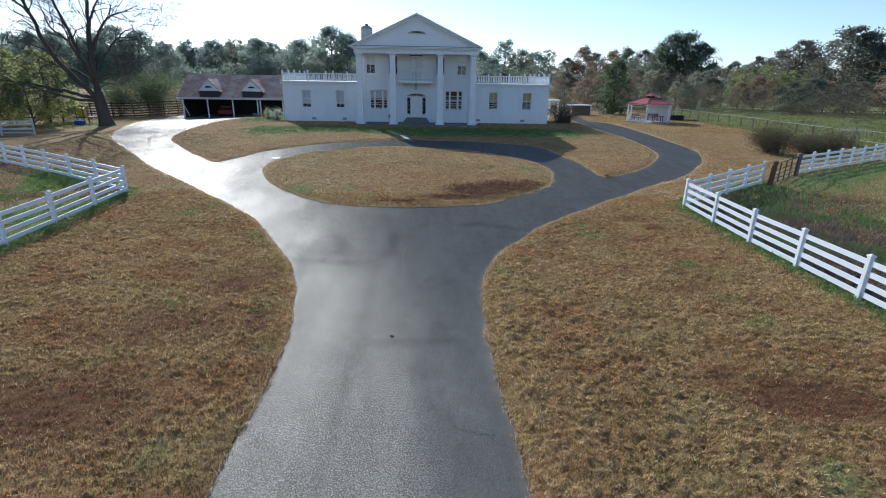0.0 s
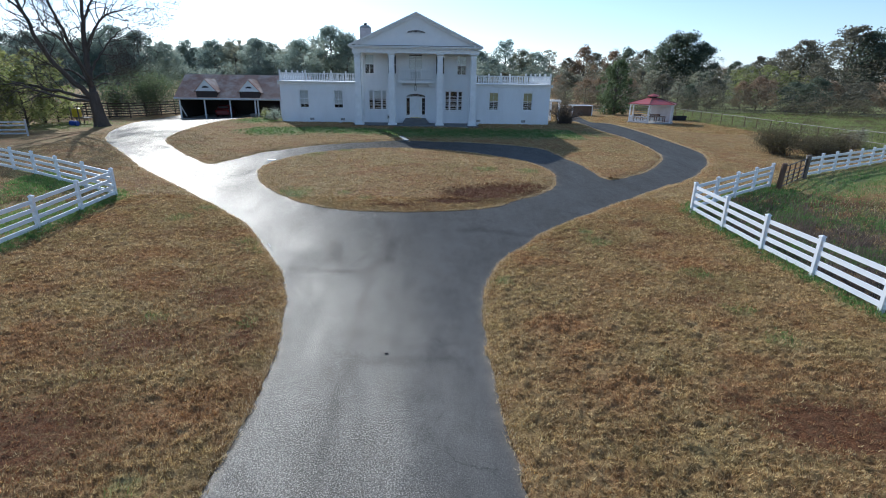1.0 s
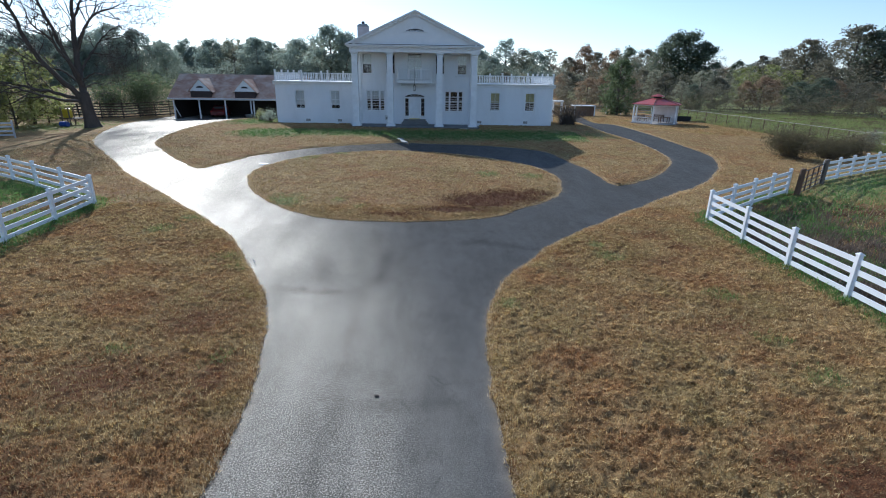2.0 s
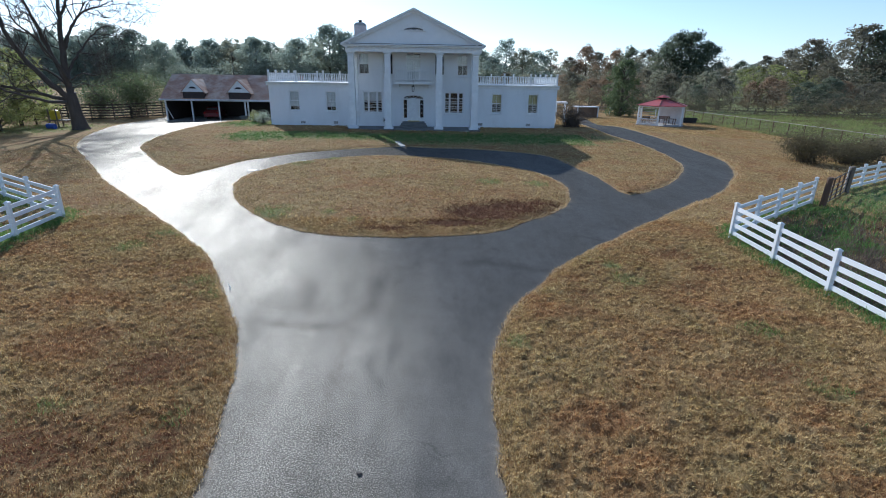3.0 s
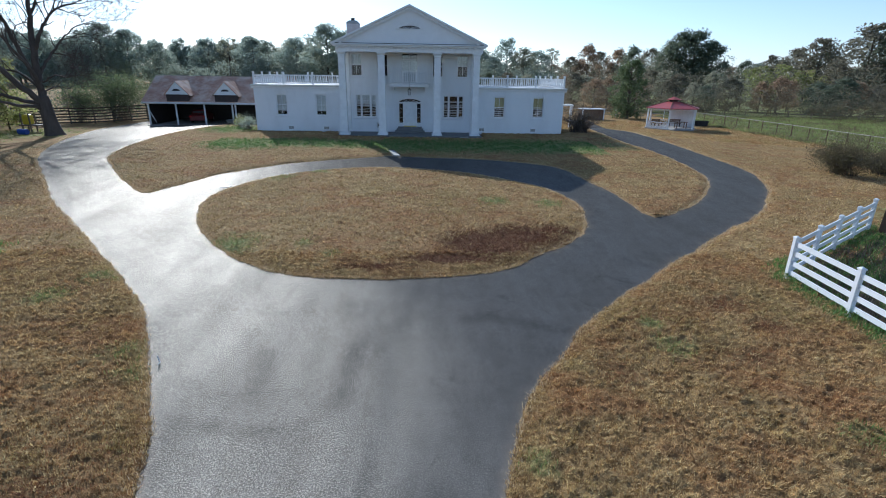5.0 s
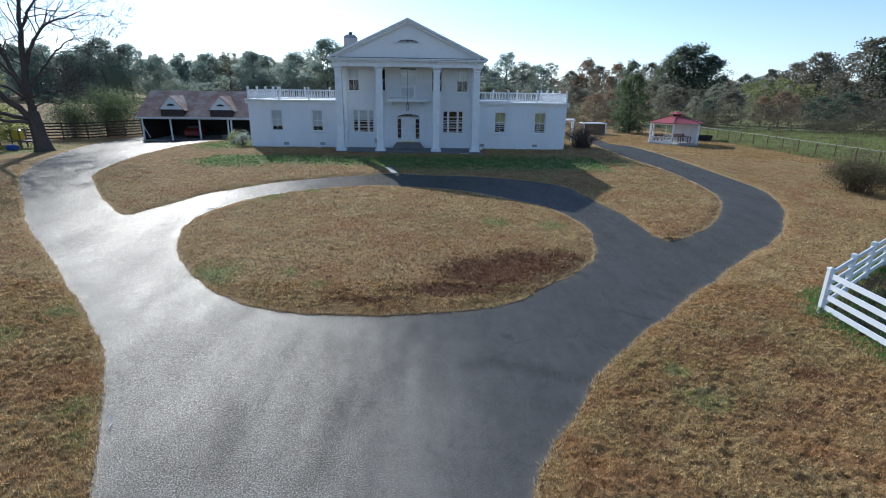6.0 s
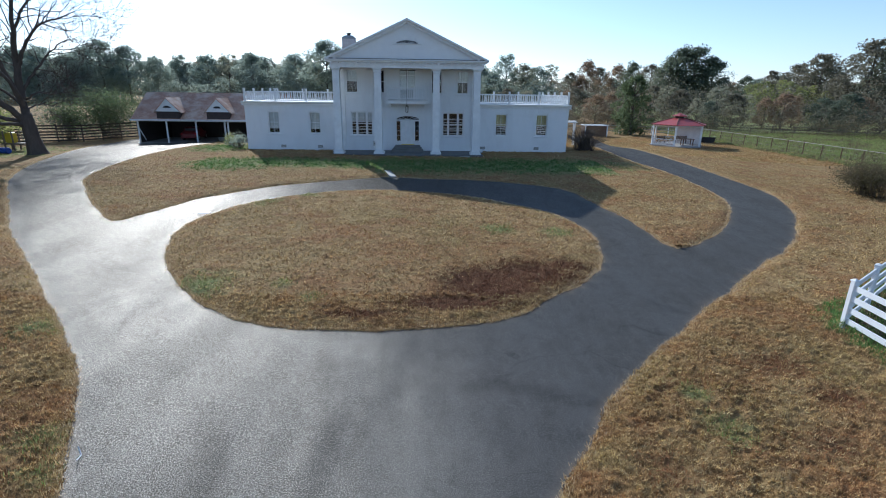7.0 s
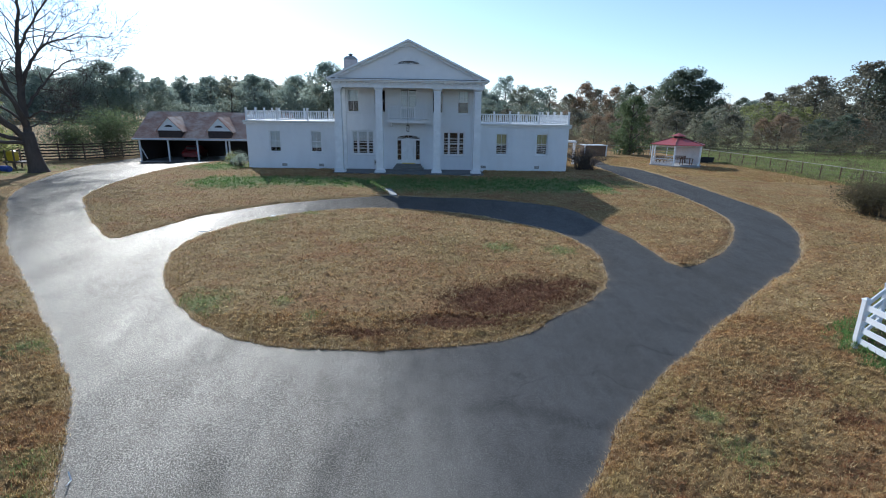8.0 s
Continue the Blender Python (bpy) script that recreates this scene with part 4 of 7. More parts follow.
for s in (-1, 1):
    a = DOOR_X + s * 0.78
    pane = part("sidelight", new_box(a - 0.155, a + 0.155, 0.1, 0.106, zb + 0.3, spring - 0.06), M_GLASS, door)
    pane.visible_shadow = False
    for j in range(5):
        zz = zb + 0.36 + j * (spring - zb - 0.45) / 4
        part("glazing_bar", new_box(a - 0.16, a + 0.16, 0.085, 0.099, zz - 0.012, zz + 0.012), M_WHITE, door)
    part("panel", new_box(a - 0.16, a + 0.16, 0.06, 0.12, zb + 0.0, zb + 0.3, bevel=0.01), M_WHITE, door)
# fanlight: a flat arch with spokes over the door
arch = [(DOOR_X + 0.98 * math.cos(t), spring + 0.06 + 0.3 * math.sin(t)) for t in np.linspace(0, math.pi, 17)]
prism(bm := bmesh.new(), arch, 0.1, 0.106)
pane = part("fanlight", bm, M_GLASS, door)
bm = bmesh.new()
for (xa, za), (xb, zb2) in zip(arch, arch[1:]):
    tube(bm, (xa, 0.06, za), (xb, 0.06, zb2), 0.045, k=6)
for t in np.linspace(0.35, math.pi - 0.35, 5):
    tube(bm, (DOOR_X, 0.085, spring + 0.05), (DOOR_X + 0.95 * math.cos(t), 0.085, spring + 0.06 + 0.29 * math.sin(t)), 0.014, k=5)
part("fanlight_frame", bm, M_WHITE, door)
sp = [(DOOR_X - 1.02, spring + 0.05)] + [(DOOR_X + 0.99 * math.cos(t), spring + 0.07 + 0.3 * math.sin(t)) for t in np.linspace(math.pi, 0, 17)] + [(DOOR_X + 1.02, spring + 0.05), (DOOR_X + 1.02, 3.98), (DOOR_X - 1.02, 3.98)]
prism(bm := bmesh.new(), sp, 0.02, 0.14)
part("spandrel", bm, M_BRICK, door)

# ---- portico ----
PF = -2.3                         # columns' centre line
PORCH = 1.14
# shade under the portico is put into the floor's and steps' dark grey
part("porch_floor", new_box(-6.1, 6.1, PF - 0.55, -0.006, BASE - 0.5, PORCH, bevel=0.02), M_FOUND, house, "porch floor in a dark grey that stands for its shade")
for i in range(3):
    part("porch_step", new_box(-1.3 + 0.12 * i + DOOR_X, 1.3 - 0.12 * i + DOOR_X, -1.15 + 0.3 * i, -0.008, PORCH + 0.16 * i + 0.002, PORCH + 0.16 * (i + 1), bevel=0.012), M_FOUND, house)


def column(x):
    c = bmesh.new()
    y = PF
    loft(c, [[(x + sx * r, y + sy * r, z) for sx, sy in ((-1, -1), (1, -1), (1, 1), (-1, 1))] for z, r in ((PORCH + 0.32, 0.285), (4.0, 0.282), (7.35, 0.25))])
    ob = part("column", c, M_WHITE, house, "square tapered white wooden column")
    b = bmesh.new()
    box(b, x - 0.43, x + 0.43, y - 0.43, y + 0.43, PORCH - 0.2, PORCH + 0.14, bevel=0.02)
    box(b, x - 0.36, x + 0.36, y - 0.36, y + 0.36, PORCH + 0.14, PORCH + 0.26, bevel=0.03)
    box(b, x - 0.32, x + 0.32, y - 0.32, y + 0.32, PORCH + 0.26, PORCH + 0.32, bevel=0.01)
    part("base", b, M_WHITE, ob)
    k = bmesh.new()
    box(k, x - 0.29, x + 0.29, y - 0.29, y + 0.29, 7.35, 7.42, bevel=0.012)
    box(k, x - 0.27, x + 0.27, y - 0.27, y + 0.27, 7.42, 7.52)
    box(k, x - 0.33, x + 0.33, y - 0.33, y + 0.33, 7.52, 7.6, bevel=0.03)
    box(k, x - 0.37, x + 0.37, y - 0.37, y + 0.37, 7.6, 7.68, bevel=0.012)
    part("capital", k, M_WHITE, ob)


for x in (-5.53, -2.32, 2.26, 5.47):
    column(x)
for s in (-1, 1):                 # flat half columns on the wall behind
    part("pilaster", new_box(s * 5.5 - 0.25, s * 5.5 + 0.25, -0.1, -0.006, PORCH, 7.68, bevel=0.012), M_WHITE, house)

bm = bmesh.new()
box(bm, -5.95, 5.95, PF - 0.36, PF + 0.3, 7.68, 7.98, bevel=0.01)
box(bm, -5.95, -5.4, PF + 0.3, -0.006, 7.68, 7.98)
box(bm, 5.4, 5.95, PF + 0.3, -0.006, 7.68, 7.98)
part("entablature", bm, M_WHITE, house, "white wooden beam over the columns")
part("portico_ceiling", new_box(-5.4, 5.4, PF + 0.3, -0.008, 7.9, 7.96), M_WHITE, house)
bm = bmesh.new()
box(bm, -6.18, 6.18, PF - 0.56, -0.006, 8.1, 8.2, bevel=0.015)
box(bm, -6.28, 6.28, PF - 0.66, -0.006, 8.2, 8.29, bevel=0.02)
part("cornice", bm, M_WHITE, house, "moulded white cornice")
dent = mesh_of("dentil", new_box(-0.085, 0.085, -0.17, 0.07, -0.03, 0.115, bevel=0.01), M_WHITE)
for i in range(25):
    share("dentil", dent, house, (-5.8 + i * 11.6 / 24, PF - 0.36, 7.98 - BASE))
part("frieze", new_box(-5.9, 5.9, PF - 0.29, -0.006, 7.98, 8.1), M_STUCCO, house)

# gable: boarded face, sloping cornices with modillions, oval vent
AP, EH, HALF = 11.16, 8.29, 6.27
slope = (AP - EH) / HALF
# flashing, dark enough to paint the shadow gap above the cornice too
part("flashing", new_box(-5.95, 5.95, PF - 0.5, PF - 0.31, 8.292, 8.36, bevel=0.01), M_FOUND, house, "dark metal flashing strip that also draws the shadow gap")
prism(bm := bmesh.new(), [(-5.9, 8.29), (5.9, 8.29), (0, 8.29 + 5.9 * slope)], PF - 0.3, PF - 0.1)
part("gable_face", bm, M_STUCCO, house, "smooth white gable face")
for s in (-1, 1):
    rk = bmesh.new()
    prism(rk, [(s * HALF, EH - 0.1), (s * HALF, EH + 0.05), (0, AP + 0.05), (0, AP - 0.1)], PF - 0.66, PF - 0.3)
    prism(rk, [(s * (HALF - 0.2), EH - 0.16), (s * (HALF - 0.2), EH - 0.0), (0, AP - 0.1), (0, AP - 0.27)], PF - 0.46, PF - 0.3)
    rake = part("raking_cornice", rk, M_WHITE, house)
    bk = bmesh.new()
    prism(bk, [(s * (HALF - 0.42), EH - 0.06), (s * (HALF - 0.42), EH + 0.1), (0, AP - 0.275), (0, AP - 0.42)], PF - 0.325, PF - 0.302)
    part("frieze_board", bk, M_STUCCO, rake)
    me = mesh_of("modillion", new_box(-0.1, 0.1, -0.16, 0.0, -0.1, 0.02), M_WHITE)
    for i in range(1, 14):
        x = s * (HALF - 0.35) * i / 14
        share("modillion", me, rake, (x, PF - 0.46, AP - 0.24 - abs(x) * slope - BASE))
vz = 9.46
arch = [(0.82 * math.cos(t), vz + 0.22 * math.sin(t)) for t in np.linspace(0, math.pi, 19)]
prism(bm := bmesh.new(), arch, PF - 0.312, PF - 0.303)
vent = part("gable_vent", bm, M_DARK, house, "half-oval louvred gable vent")
bm = bmesh.new()
big = [(1.02 * math.cos(t), vz - 0.0 + 0.52 * math.sin(t)) for t in np.linspace(0, math.pi, 19)]
for (xa, za), (xb, zb2), (xc, zc), (xd, zd) in zip(arch, arch[1:], big, big[1:]):
    vs = [bm.verts.new((x, y, z)) for y in (PF - 0.36, PF - 0.303) for x, z in ((xa, za), (xb, zb2), (xd, zd), (xc, zc))]
    for f in ((0, 1, 2, 3), (7, 6, 5, 4), (0, 4, 5, 1), (2, 6, 7, 3)):
        bm.faces.new([vs[i] for i in f])
part("surround", bm, M_WHITE, vent)
part("vent_sill", new_box(-1.06, 1.06, PF - 0.38, PF - 0.303, vz - 0.07, vz, bevel=0.01), M_WHITE, vent)
bm = bmesh.new()
for t in np.linspace(0.3, math.pi - 0.3, 9):
    tube(bm, (0.12 * math.cos(t), PF - 0.318, vz + 0.02), (0.8 * math.cos(t), PF - 0.318, vz + 0.21 * math.sin(t)), 0.01, k=4)
part("spoke", bm, M_WHITE, vent)
# main roof
for s in (-1, 1):
    rf = bmesh.new()
    prism(rf, [(s * (HALF + 0.02), EH - 0.06), (s * (HALF + 0.02), EH + 0.06), (0, AP + 0.05), (0, AP - 0.06)], PF - 0.29, BACK + 0.3)
    part("roof", rf, M_ROOF_GREY, house, "grey shingled gable roof")
prism(bm := bmesh.new(), [(-5.7, 8.1), (5.7, 8.1), (0, 8.1 + 5.7 * slope)], BACK - 0.3, BACK - 0.05)
part("gable_face", bm, M_STUCCO, house)
for s in (-1, 1):
    part("soffit", new_box(*sorted((s * BLOCK, s * 6.28)), -0.005, BACK + 0.2, 8.1, 8.28), M_WHITE, house)

# balcony over the door
bm = bmesh.new()
box(bm, -1.72, 1.56, -1.35, -0.006, 5.0, 5.26, bevel=0.02)
box(bm, -1.8, 1.64, -1.42, -0.006, 5.26, 5.32, bevel=0.015)
balcony = part("balcony", bm, M_WHITE, house, "small white wooden balcony over the front door")
for i, x in enumerate((-1.66, -0.68, 0.52, 1.5)):
    part("post", new_box(x - 0.06, x + 0.06, -1.34, -1.22, 5.32, 6.38, bevel=0.01), M_WHITE, balcony)
bm = bmesh.new()
box(bm, -1.7, 1.54, -1.33, -1.23, 6.2, 6.27, bevel=0.01)
box(bm, -1.7, 1.54, -1.31, -1.25, 5.42, 5.48, bevel=0.006)
for x in (-1.66, 1.5):
    box(bm, x - 0.04, x + 0.04, -1.2, -0.01, 6.2, 6.27)
    box(bm, x - 0.03, x + 0.03, -1.2, -0.01, 5.42, 5.48)
part("handrail", bm, M_WHITE, balcony)
me = mesh_of("baluster", loft(bmesh.new(), [[(sx * r, sy * r, z) for sx, sy in ((-1, -1), (1, -1), (1, 1), (-1, 1))] for z, r in ((0, 0.03), (0.12, 0.045), (0.3, 0.028), (0.72, 0.03))]), M_WHITE)
for i in range(19):
    x = -1.55 + i * 0.165
    if min(abs(x - v) for v in (-1.66, -0.68, 0.52, 1.5)) > 0.07:
        share("baluster", me, balcony, (x, -1.28, 5.48 - BASE))
for s in (-1, 1):
    br = bmesh.new()
    box(br, s * 1.35 - 0.16, s * 1.35 - 0.02, -0.9, -0.006, 4.7, 5.0, bevel=0.03)
    part("bracket", br, M_WHITE, balcony)
# balcony doors
bm = bmesh.new()
for a in ((-0.78, -0.7), (-0.12, -0.04), (0.54, 0.62)):
    box(bm, a[0], a[1], 0.05, 0.14, 5.32, 7.75, bevel=0.008)
for z in (5.32, 6.1, 7.2, 7.67):
    box(bm, -0.7, -0.12, 0.06, 0.13, z, z + 0.08)
    box(bm, -0.04, 0.54, 0.06, 0.13, z, z + 0.08)
bdoor = part("balcony_door", bm, M_WHITE, house, "white glazed double door onto the balcony")
for a in (-0.7, -0.04):
    pane = part("pane", new_box(a, a + 0.58, 0.09, 0.096, 5.4, 7.67), M_GLASS, bdoor)
    pane.visible_shadow = False
    part("curtain", new_box(a + 0.01, a + 0.57, 0.18, 0.19, 5.4, 7.6), M_BLIND, bdoor)
# lantern on a chain from the portico ceiling
lx, ly = -0.08, -1.75
bm = bmesh.new()
tube(bm, (lx, ly, 4.95), (lx, ly, 7.9), 0.012, k=5)
lantern = part("lantern", bm, M_BLACK, house, "black glass lantern hanging on a long chain")
bm = bmesh.new()
loft(bm, [ring(lx, ly, z, r, 6) for z, r in ((4.82, 0.14), (4.9, 0.05), (4.96, 0.02))])
loft(bm, [ring(lx, ly, z, r, 6) for z, r in ((4.36, 0.1), (4.4, 0.11))])
for i in range(6):
    t = i * math.pi / 3
    tube(bm, (lx + 0.1 * math.cos(t), ly + 0.1 * math.sin(t), 4.38), (lx + 0.13 * math.cos(t), ly + 0.13 * math.sin(t), 4.83), 0.011, k=4)
part("cage", bm, M_BLACK, lantern)
part("candle_tube", tube(bmesh.new(), (lx, ly, 4.4), (lx, ly, 4.62), 0.02), M_WHITE, lantern)

# chimney
cx, cy = -5.52, 5.6
bm = bmesh.new()
box(bm, cx - 0.58, cx + 0.58, cy - 0.4, cy + 0.4, EAVE - 0.5, 10.5)
chimney = part("chimney", bm, plain("pale_brick", (0.52, 0.45, 0.43), (0.74, 0.69, 0.67), 3.0, 0.85, relief=0.5), house, "pale brick chimney stack")
bm = bmesh.new()
loft(bm, [[(cx + sx * r, cy + sy * (r - 0.18), z) for sx, sy in ((-1, -1), (1, -1), (1, 1), (-1, 1))] for z, r in ((10.42, 0.58), (10.5, 0.6), (10.72, 0.36))])
part("cap", bm, M_CONCRETE, chimney)
bm = bmesh.new()
loft(bm, [ring(cx, cy, z, r, 10) for z, r in ((10.72, 0.16), (10.86, 0.16))])
loft(bm, [ring(cx, cy, z, r, 10) for z, r in ((10.88, 0.27), (10.95, 0.12))])
part("flue_cover", bm, M_BLACK, chimney)

# meter box with its conduit on the front wall, and a concrete splash block by the porch
bm = new_box(-3.02, -2.66, -0.16, -0.008, 1.5, 1.92, bevel=0.02)
box(bm, -3.05, -2.63, -0.19, -0.158, 1.9, 1.94, bevel=0.006)
meter = part("meter_box", bm, M_GALV, house, "grey metal utility box on the wall")
part("conduit", tube(bmesh.new(), (-2.84, -0.06, 1.12), (-2.84, -0.06, 1.5), 0.03, k=8), M_GALV, meter)
part("dial", tube(bmesh.new(), (-2.84, -0.19, 1.72), (-2.84, -0.15, 1.72), 0.09, k=14), M_FOUND, meter)
bm = bmesh.new()
zs = gz(4.55, -3.3)
box(bm, 4.15, 4.95, -3.5, -3.12, zs - 0.05, zs + 0.14, bevel=0.02)
box(bm, 4.2, 4.9, -3.5, -3.44, zs + 0.14, zs + 0.19, bevel=0.01)
solid("splash_block", bm, M_CONCRETE, "pale concrete splash block in front of the porch", "block", at=(4.55, -3.3, zs))

# concrete pad at the drive's edge in front of the porch
bm = bmesh.new()
rings = []
for y in np.linspace(-9.45, -11.6, 6):
    z = gz(-0.7, y) + 0.09
    xm = -1.2 + (y + 9.45) / -2.15 * 0.55
    rings.append([(xm - 0.2, y, z - 0.3), (xm + 0.2, y, z - 0.3), (xm + 0.2, y, z), (xm - 0.2, y, z)])
loft(bm, rings)
solid("concrete_pad", bm, M_CONCRETE, "pale concrete kerb strip at the drive's edge", "kerb", kind="structure")

# ---- white vinyl fences ----
def vinyl_meshes():
    bm = bmesh.new()
    box(bm, -0.066, 0.066, -0.066, 0.066, -0.2, 1.33, bevel=0.008)
    post = mesh_of("post", bm, M_VINYL)
    bm = bmesh.new()
    loft(bm, [[(sx * r, sy * r, z) for sx, sy in ((-1, -1), (1, -1), (1, 1), (-1, 1))] for z, r in ((1.33, 0.078), (1.36, 0.078), (1.4, 0.02))])
    return post, mesh_of("cap", bm, M_VINYL)


V_POST, V_CAP = vinyl_meshes()


def vinyl_fence(line, label, rails=(0.26, 0.56, 0.86, 1.17), first=True, gap=2.44):
    """Posts with caps along a line, and four flat rails from post to post."""
    f = thing("fence", (*line[0], gz(*line[0])), label, "fence")
    rng = random.Random(len(label) + int(line[0][0]))
    spots = []
    for (xa, ya), (xb, yb) in zip(line, line[1:]):
        k = max(1, round(math.hypot(xb - xa, yb - ya) / gap))
        spots += [(xa + (xb - xa) * i / k, ya + (yb - ya) * i / k) for i in range(k)]
    spots.append(line[-1])
    rail = mesh_of("rail", new_box(0, 1, -0.019, 0.019, -0.072, 0.072), M_VINYL)
    base = Vector(f.location)
    prev = None
    for i, (x, y) in enumerate(spots):
        at = Vector((x, y, gz(x, y)))
        a = spots[max(0, i - 1)]
        b = spots[min(len(spots) - 1, i + 1)]
        turn = math.atan2(b[1] - a[1], b[0] - a[0]) + rng.uniform(-0.03, 0.03)
        if i or first:
            p = share("post", V_POST, f, at - base, turn)
            p.rotation_euler = (rng.uniform(-0.012, 0.012), rng.uniform(-0.012, 0.012), turn)
            share("cap", V_CAP, p, (0, 0, 0))
        if prev is not None:
            way = at - prev
            for z in rails:
                sag = rng.uniform(-0.012, 0.012)
                r = new("rail", rail)
                r.parent = f
                r.location = prev - base + Vector((0, 0, z + sag))
                r.rotation_euler = (0, -math.atan2(way.z + rng.uniform(-0.015, 0.015), math.hypot(way.x, way.y)), math.atan2(way.y, way.x))
                r.scale = (way.length, 1, 1)
        prev = at
    return f


vinyl_fence([(-13.26, -64.26), (-13.26, -30.1)], "white four-rail vinyl fence along the drive's pasture", first=True)
vinyl_fence([(-13.26, -30.1), (-24.2, -22.9), (-41, -11.9)], "white four-rail vinyl fence running off towards the bare tree", first=False)
vinyl_fence([(12.55, -63.7), (12.55, -32.0)], "white four-rail vinyl fence beside the lawn")
vinyl_fence([(12.55, -32.0), (19.1, -27.35)], "short white vinyl fence leading to a field gate", first=False, gap=2.1)
vinyl_fence([(23.15, -24.4), (36.2, -16.0), (54, -4.5)], "white four-rail vinyl fence beyond the field gate", gap=2.2)


# ---- field gate ----
def field_gate(a, b):
    g = thing("field_gate", (*a, gz(*a)), "rusty brown tube field gate hung between wooden posts", "gate")
    za, zb = gz(*a), gz(*b)
    for (x, y), z, mat in ((a, za, M_WOOD_BROWN), (b, zb, M_WOOD_GREY)):
        bm = bmesh.new()
        loft(bm, [ring(x + 0.03 * i, y, z + h, r, 9) for i, (h, r) in enumerate(((-0.2, 0.14), (0.7, 0.13), (1.42, 0.125), (1.46, 0.1)))])
        part("gate_post", bm, mat, g, smooth=False)
    bm = bmesh.new()
    va, vb = Vector((*a, za)), Vector((*b, zb))
    at = lambda u, h: va.lerp(vb, u) + Vector((0, 0, h))
    for h in (0.2, 0.42, 0.65, 0.9, 1.25):
        tube(bm, at(0.04, h), at(0.97, h), 0.025, k=6)
    part("gate_rail", bm, M_BLACK, g)
    for u in (0.04, 0.28, 0.5, 0.72, 0.97):
        bm = bmesh.new()
        tube(bm, at(u, 0.16), at(u, 1.28), 0.035, k=6)
        part("upright", bm, M_WOOD_BROWN if u < 0.9 else M_BLACK, g)
    return g


field_gate((19.35, -27.75), (22.9, -24.75))


# ---- pipe fence of the pasture ----
def pipe_fence(line, label, gap=2.7, height=1.35, rails=((1.0, 0.03),), post_r=0.05, rail_mat=None, post_mat=None):
    f = thing("pipe_fence", (*line[0], gz(*line[0])), label, "fence")
    spots = []
    for (xa, ya), (xb, yb) in zip(line, line[1:]):
        k = max(1, round(math.hypot(xb - xa, yb - ya) / gap))
        spots += [(xa + (xb - xa) * i / k, ya + (yb - ya) * i / k) for i in range(k)]
    spots.append(line[-1])
    me = mesh_of("post", loft(bmesh.new(), [ring(0, 0, z, post_r, 7) for z in (-0.2, height)]), post_mat or M_WOOD_BROWN)
    base = Vector(f.location)
    rng = random.Random(5)
    for x, y in spots:
        p = share("post", me, f, Vector((x, y, gz(x, y))) - base)
        p.rotation_euler = (rng.uniform(-0.04, 0.04), rng.uniform(-0.04, 0.04), 0)
    for h, r in rails:
        for a, b in zip(spots, spots[1:]):
            part("rail" if r > 0.02 else "wire", tube(bmesh.new(), (*a, gz(*a) + height * h), (*b, gz(*b) + height * h), r, k=6), rail_mat or M_PIPE, f)
    return f


pipe_fence([(41.6, 30), (42, 12), (41.9, -6)], "pasture fence of dark posts with a pale pipe top rail", rails=((1.0, 0.028), (0.66, 0.006), (0.4, 0.006), (0.15, 0.006)))
pipe_fence([(47, 50), (62, 38.5), (88, 26)], "distant grey rail fence at the field's edge", gap=3.2, height=1.25, rails=((0.95, 0.05), (0.6, 0.05), (0.3, 0.03)), post_r=0.07, rail_mat=M_WOOD_GREY, post_mat=M_WOOD_GREY)
pipe_fence([(20.5, 38), (30, 38), (41, 33)], "white rail fence behind the side yard", gap=2.6, height=1.3, rails=((0.95, 0.05), (0.6, 0.05), (0.3, 0.05)), post_r=0.06, post_mat=M_WHITE)


def pasture_gate():
    g = thing("pasture_gate", (41.9, -6.1, 0), "pale pipe pasture gate between brown wooden posts", "gate")
    for y in (-6.3, -10.6):
        part("gate_post", loft(bmesh.new(), [ring(41.9, y, z, r, 8) for z, r in ((-0.2, 0.12), (1.7, 0.11))]), M_WOOD_BROWN, g)
    for z in (1.5, 0.55):
        part("gate_rail", tube(bmesh.new(), (41.9, -6.3, z), (41.9, -10.6, z), 0.03, k=6), M_PIPE, g)
    for y in np.linspace(-6.9, -10, 6):
        part("gate_bar", tube(bmesh.new(), (41.9, y, 0.55), (41.9, y, 1.5), 0.015, k=5), M_BLACK, g)


pasture_gate()
pipe_fence([(41.9, -10.6), (41.6, -22), (41, -40)], "pasture fence of dark posts with a pale pipe top rail", rails=((1.0, 0.028), (0.55, 0.006)))


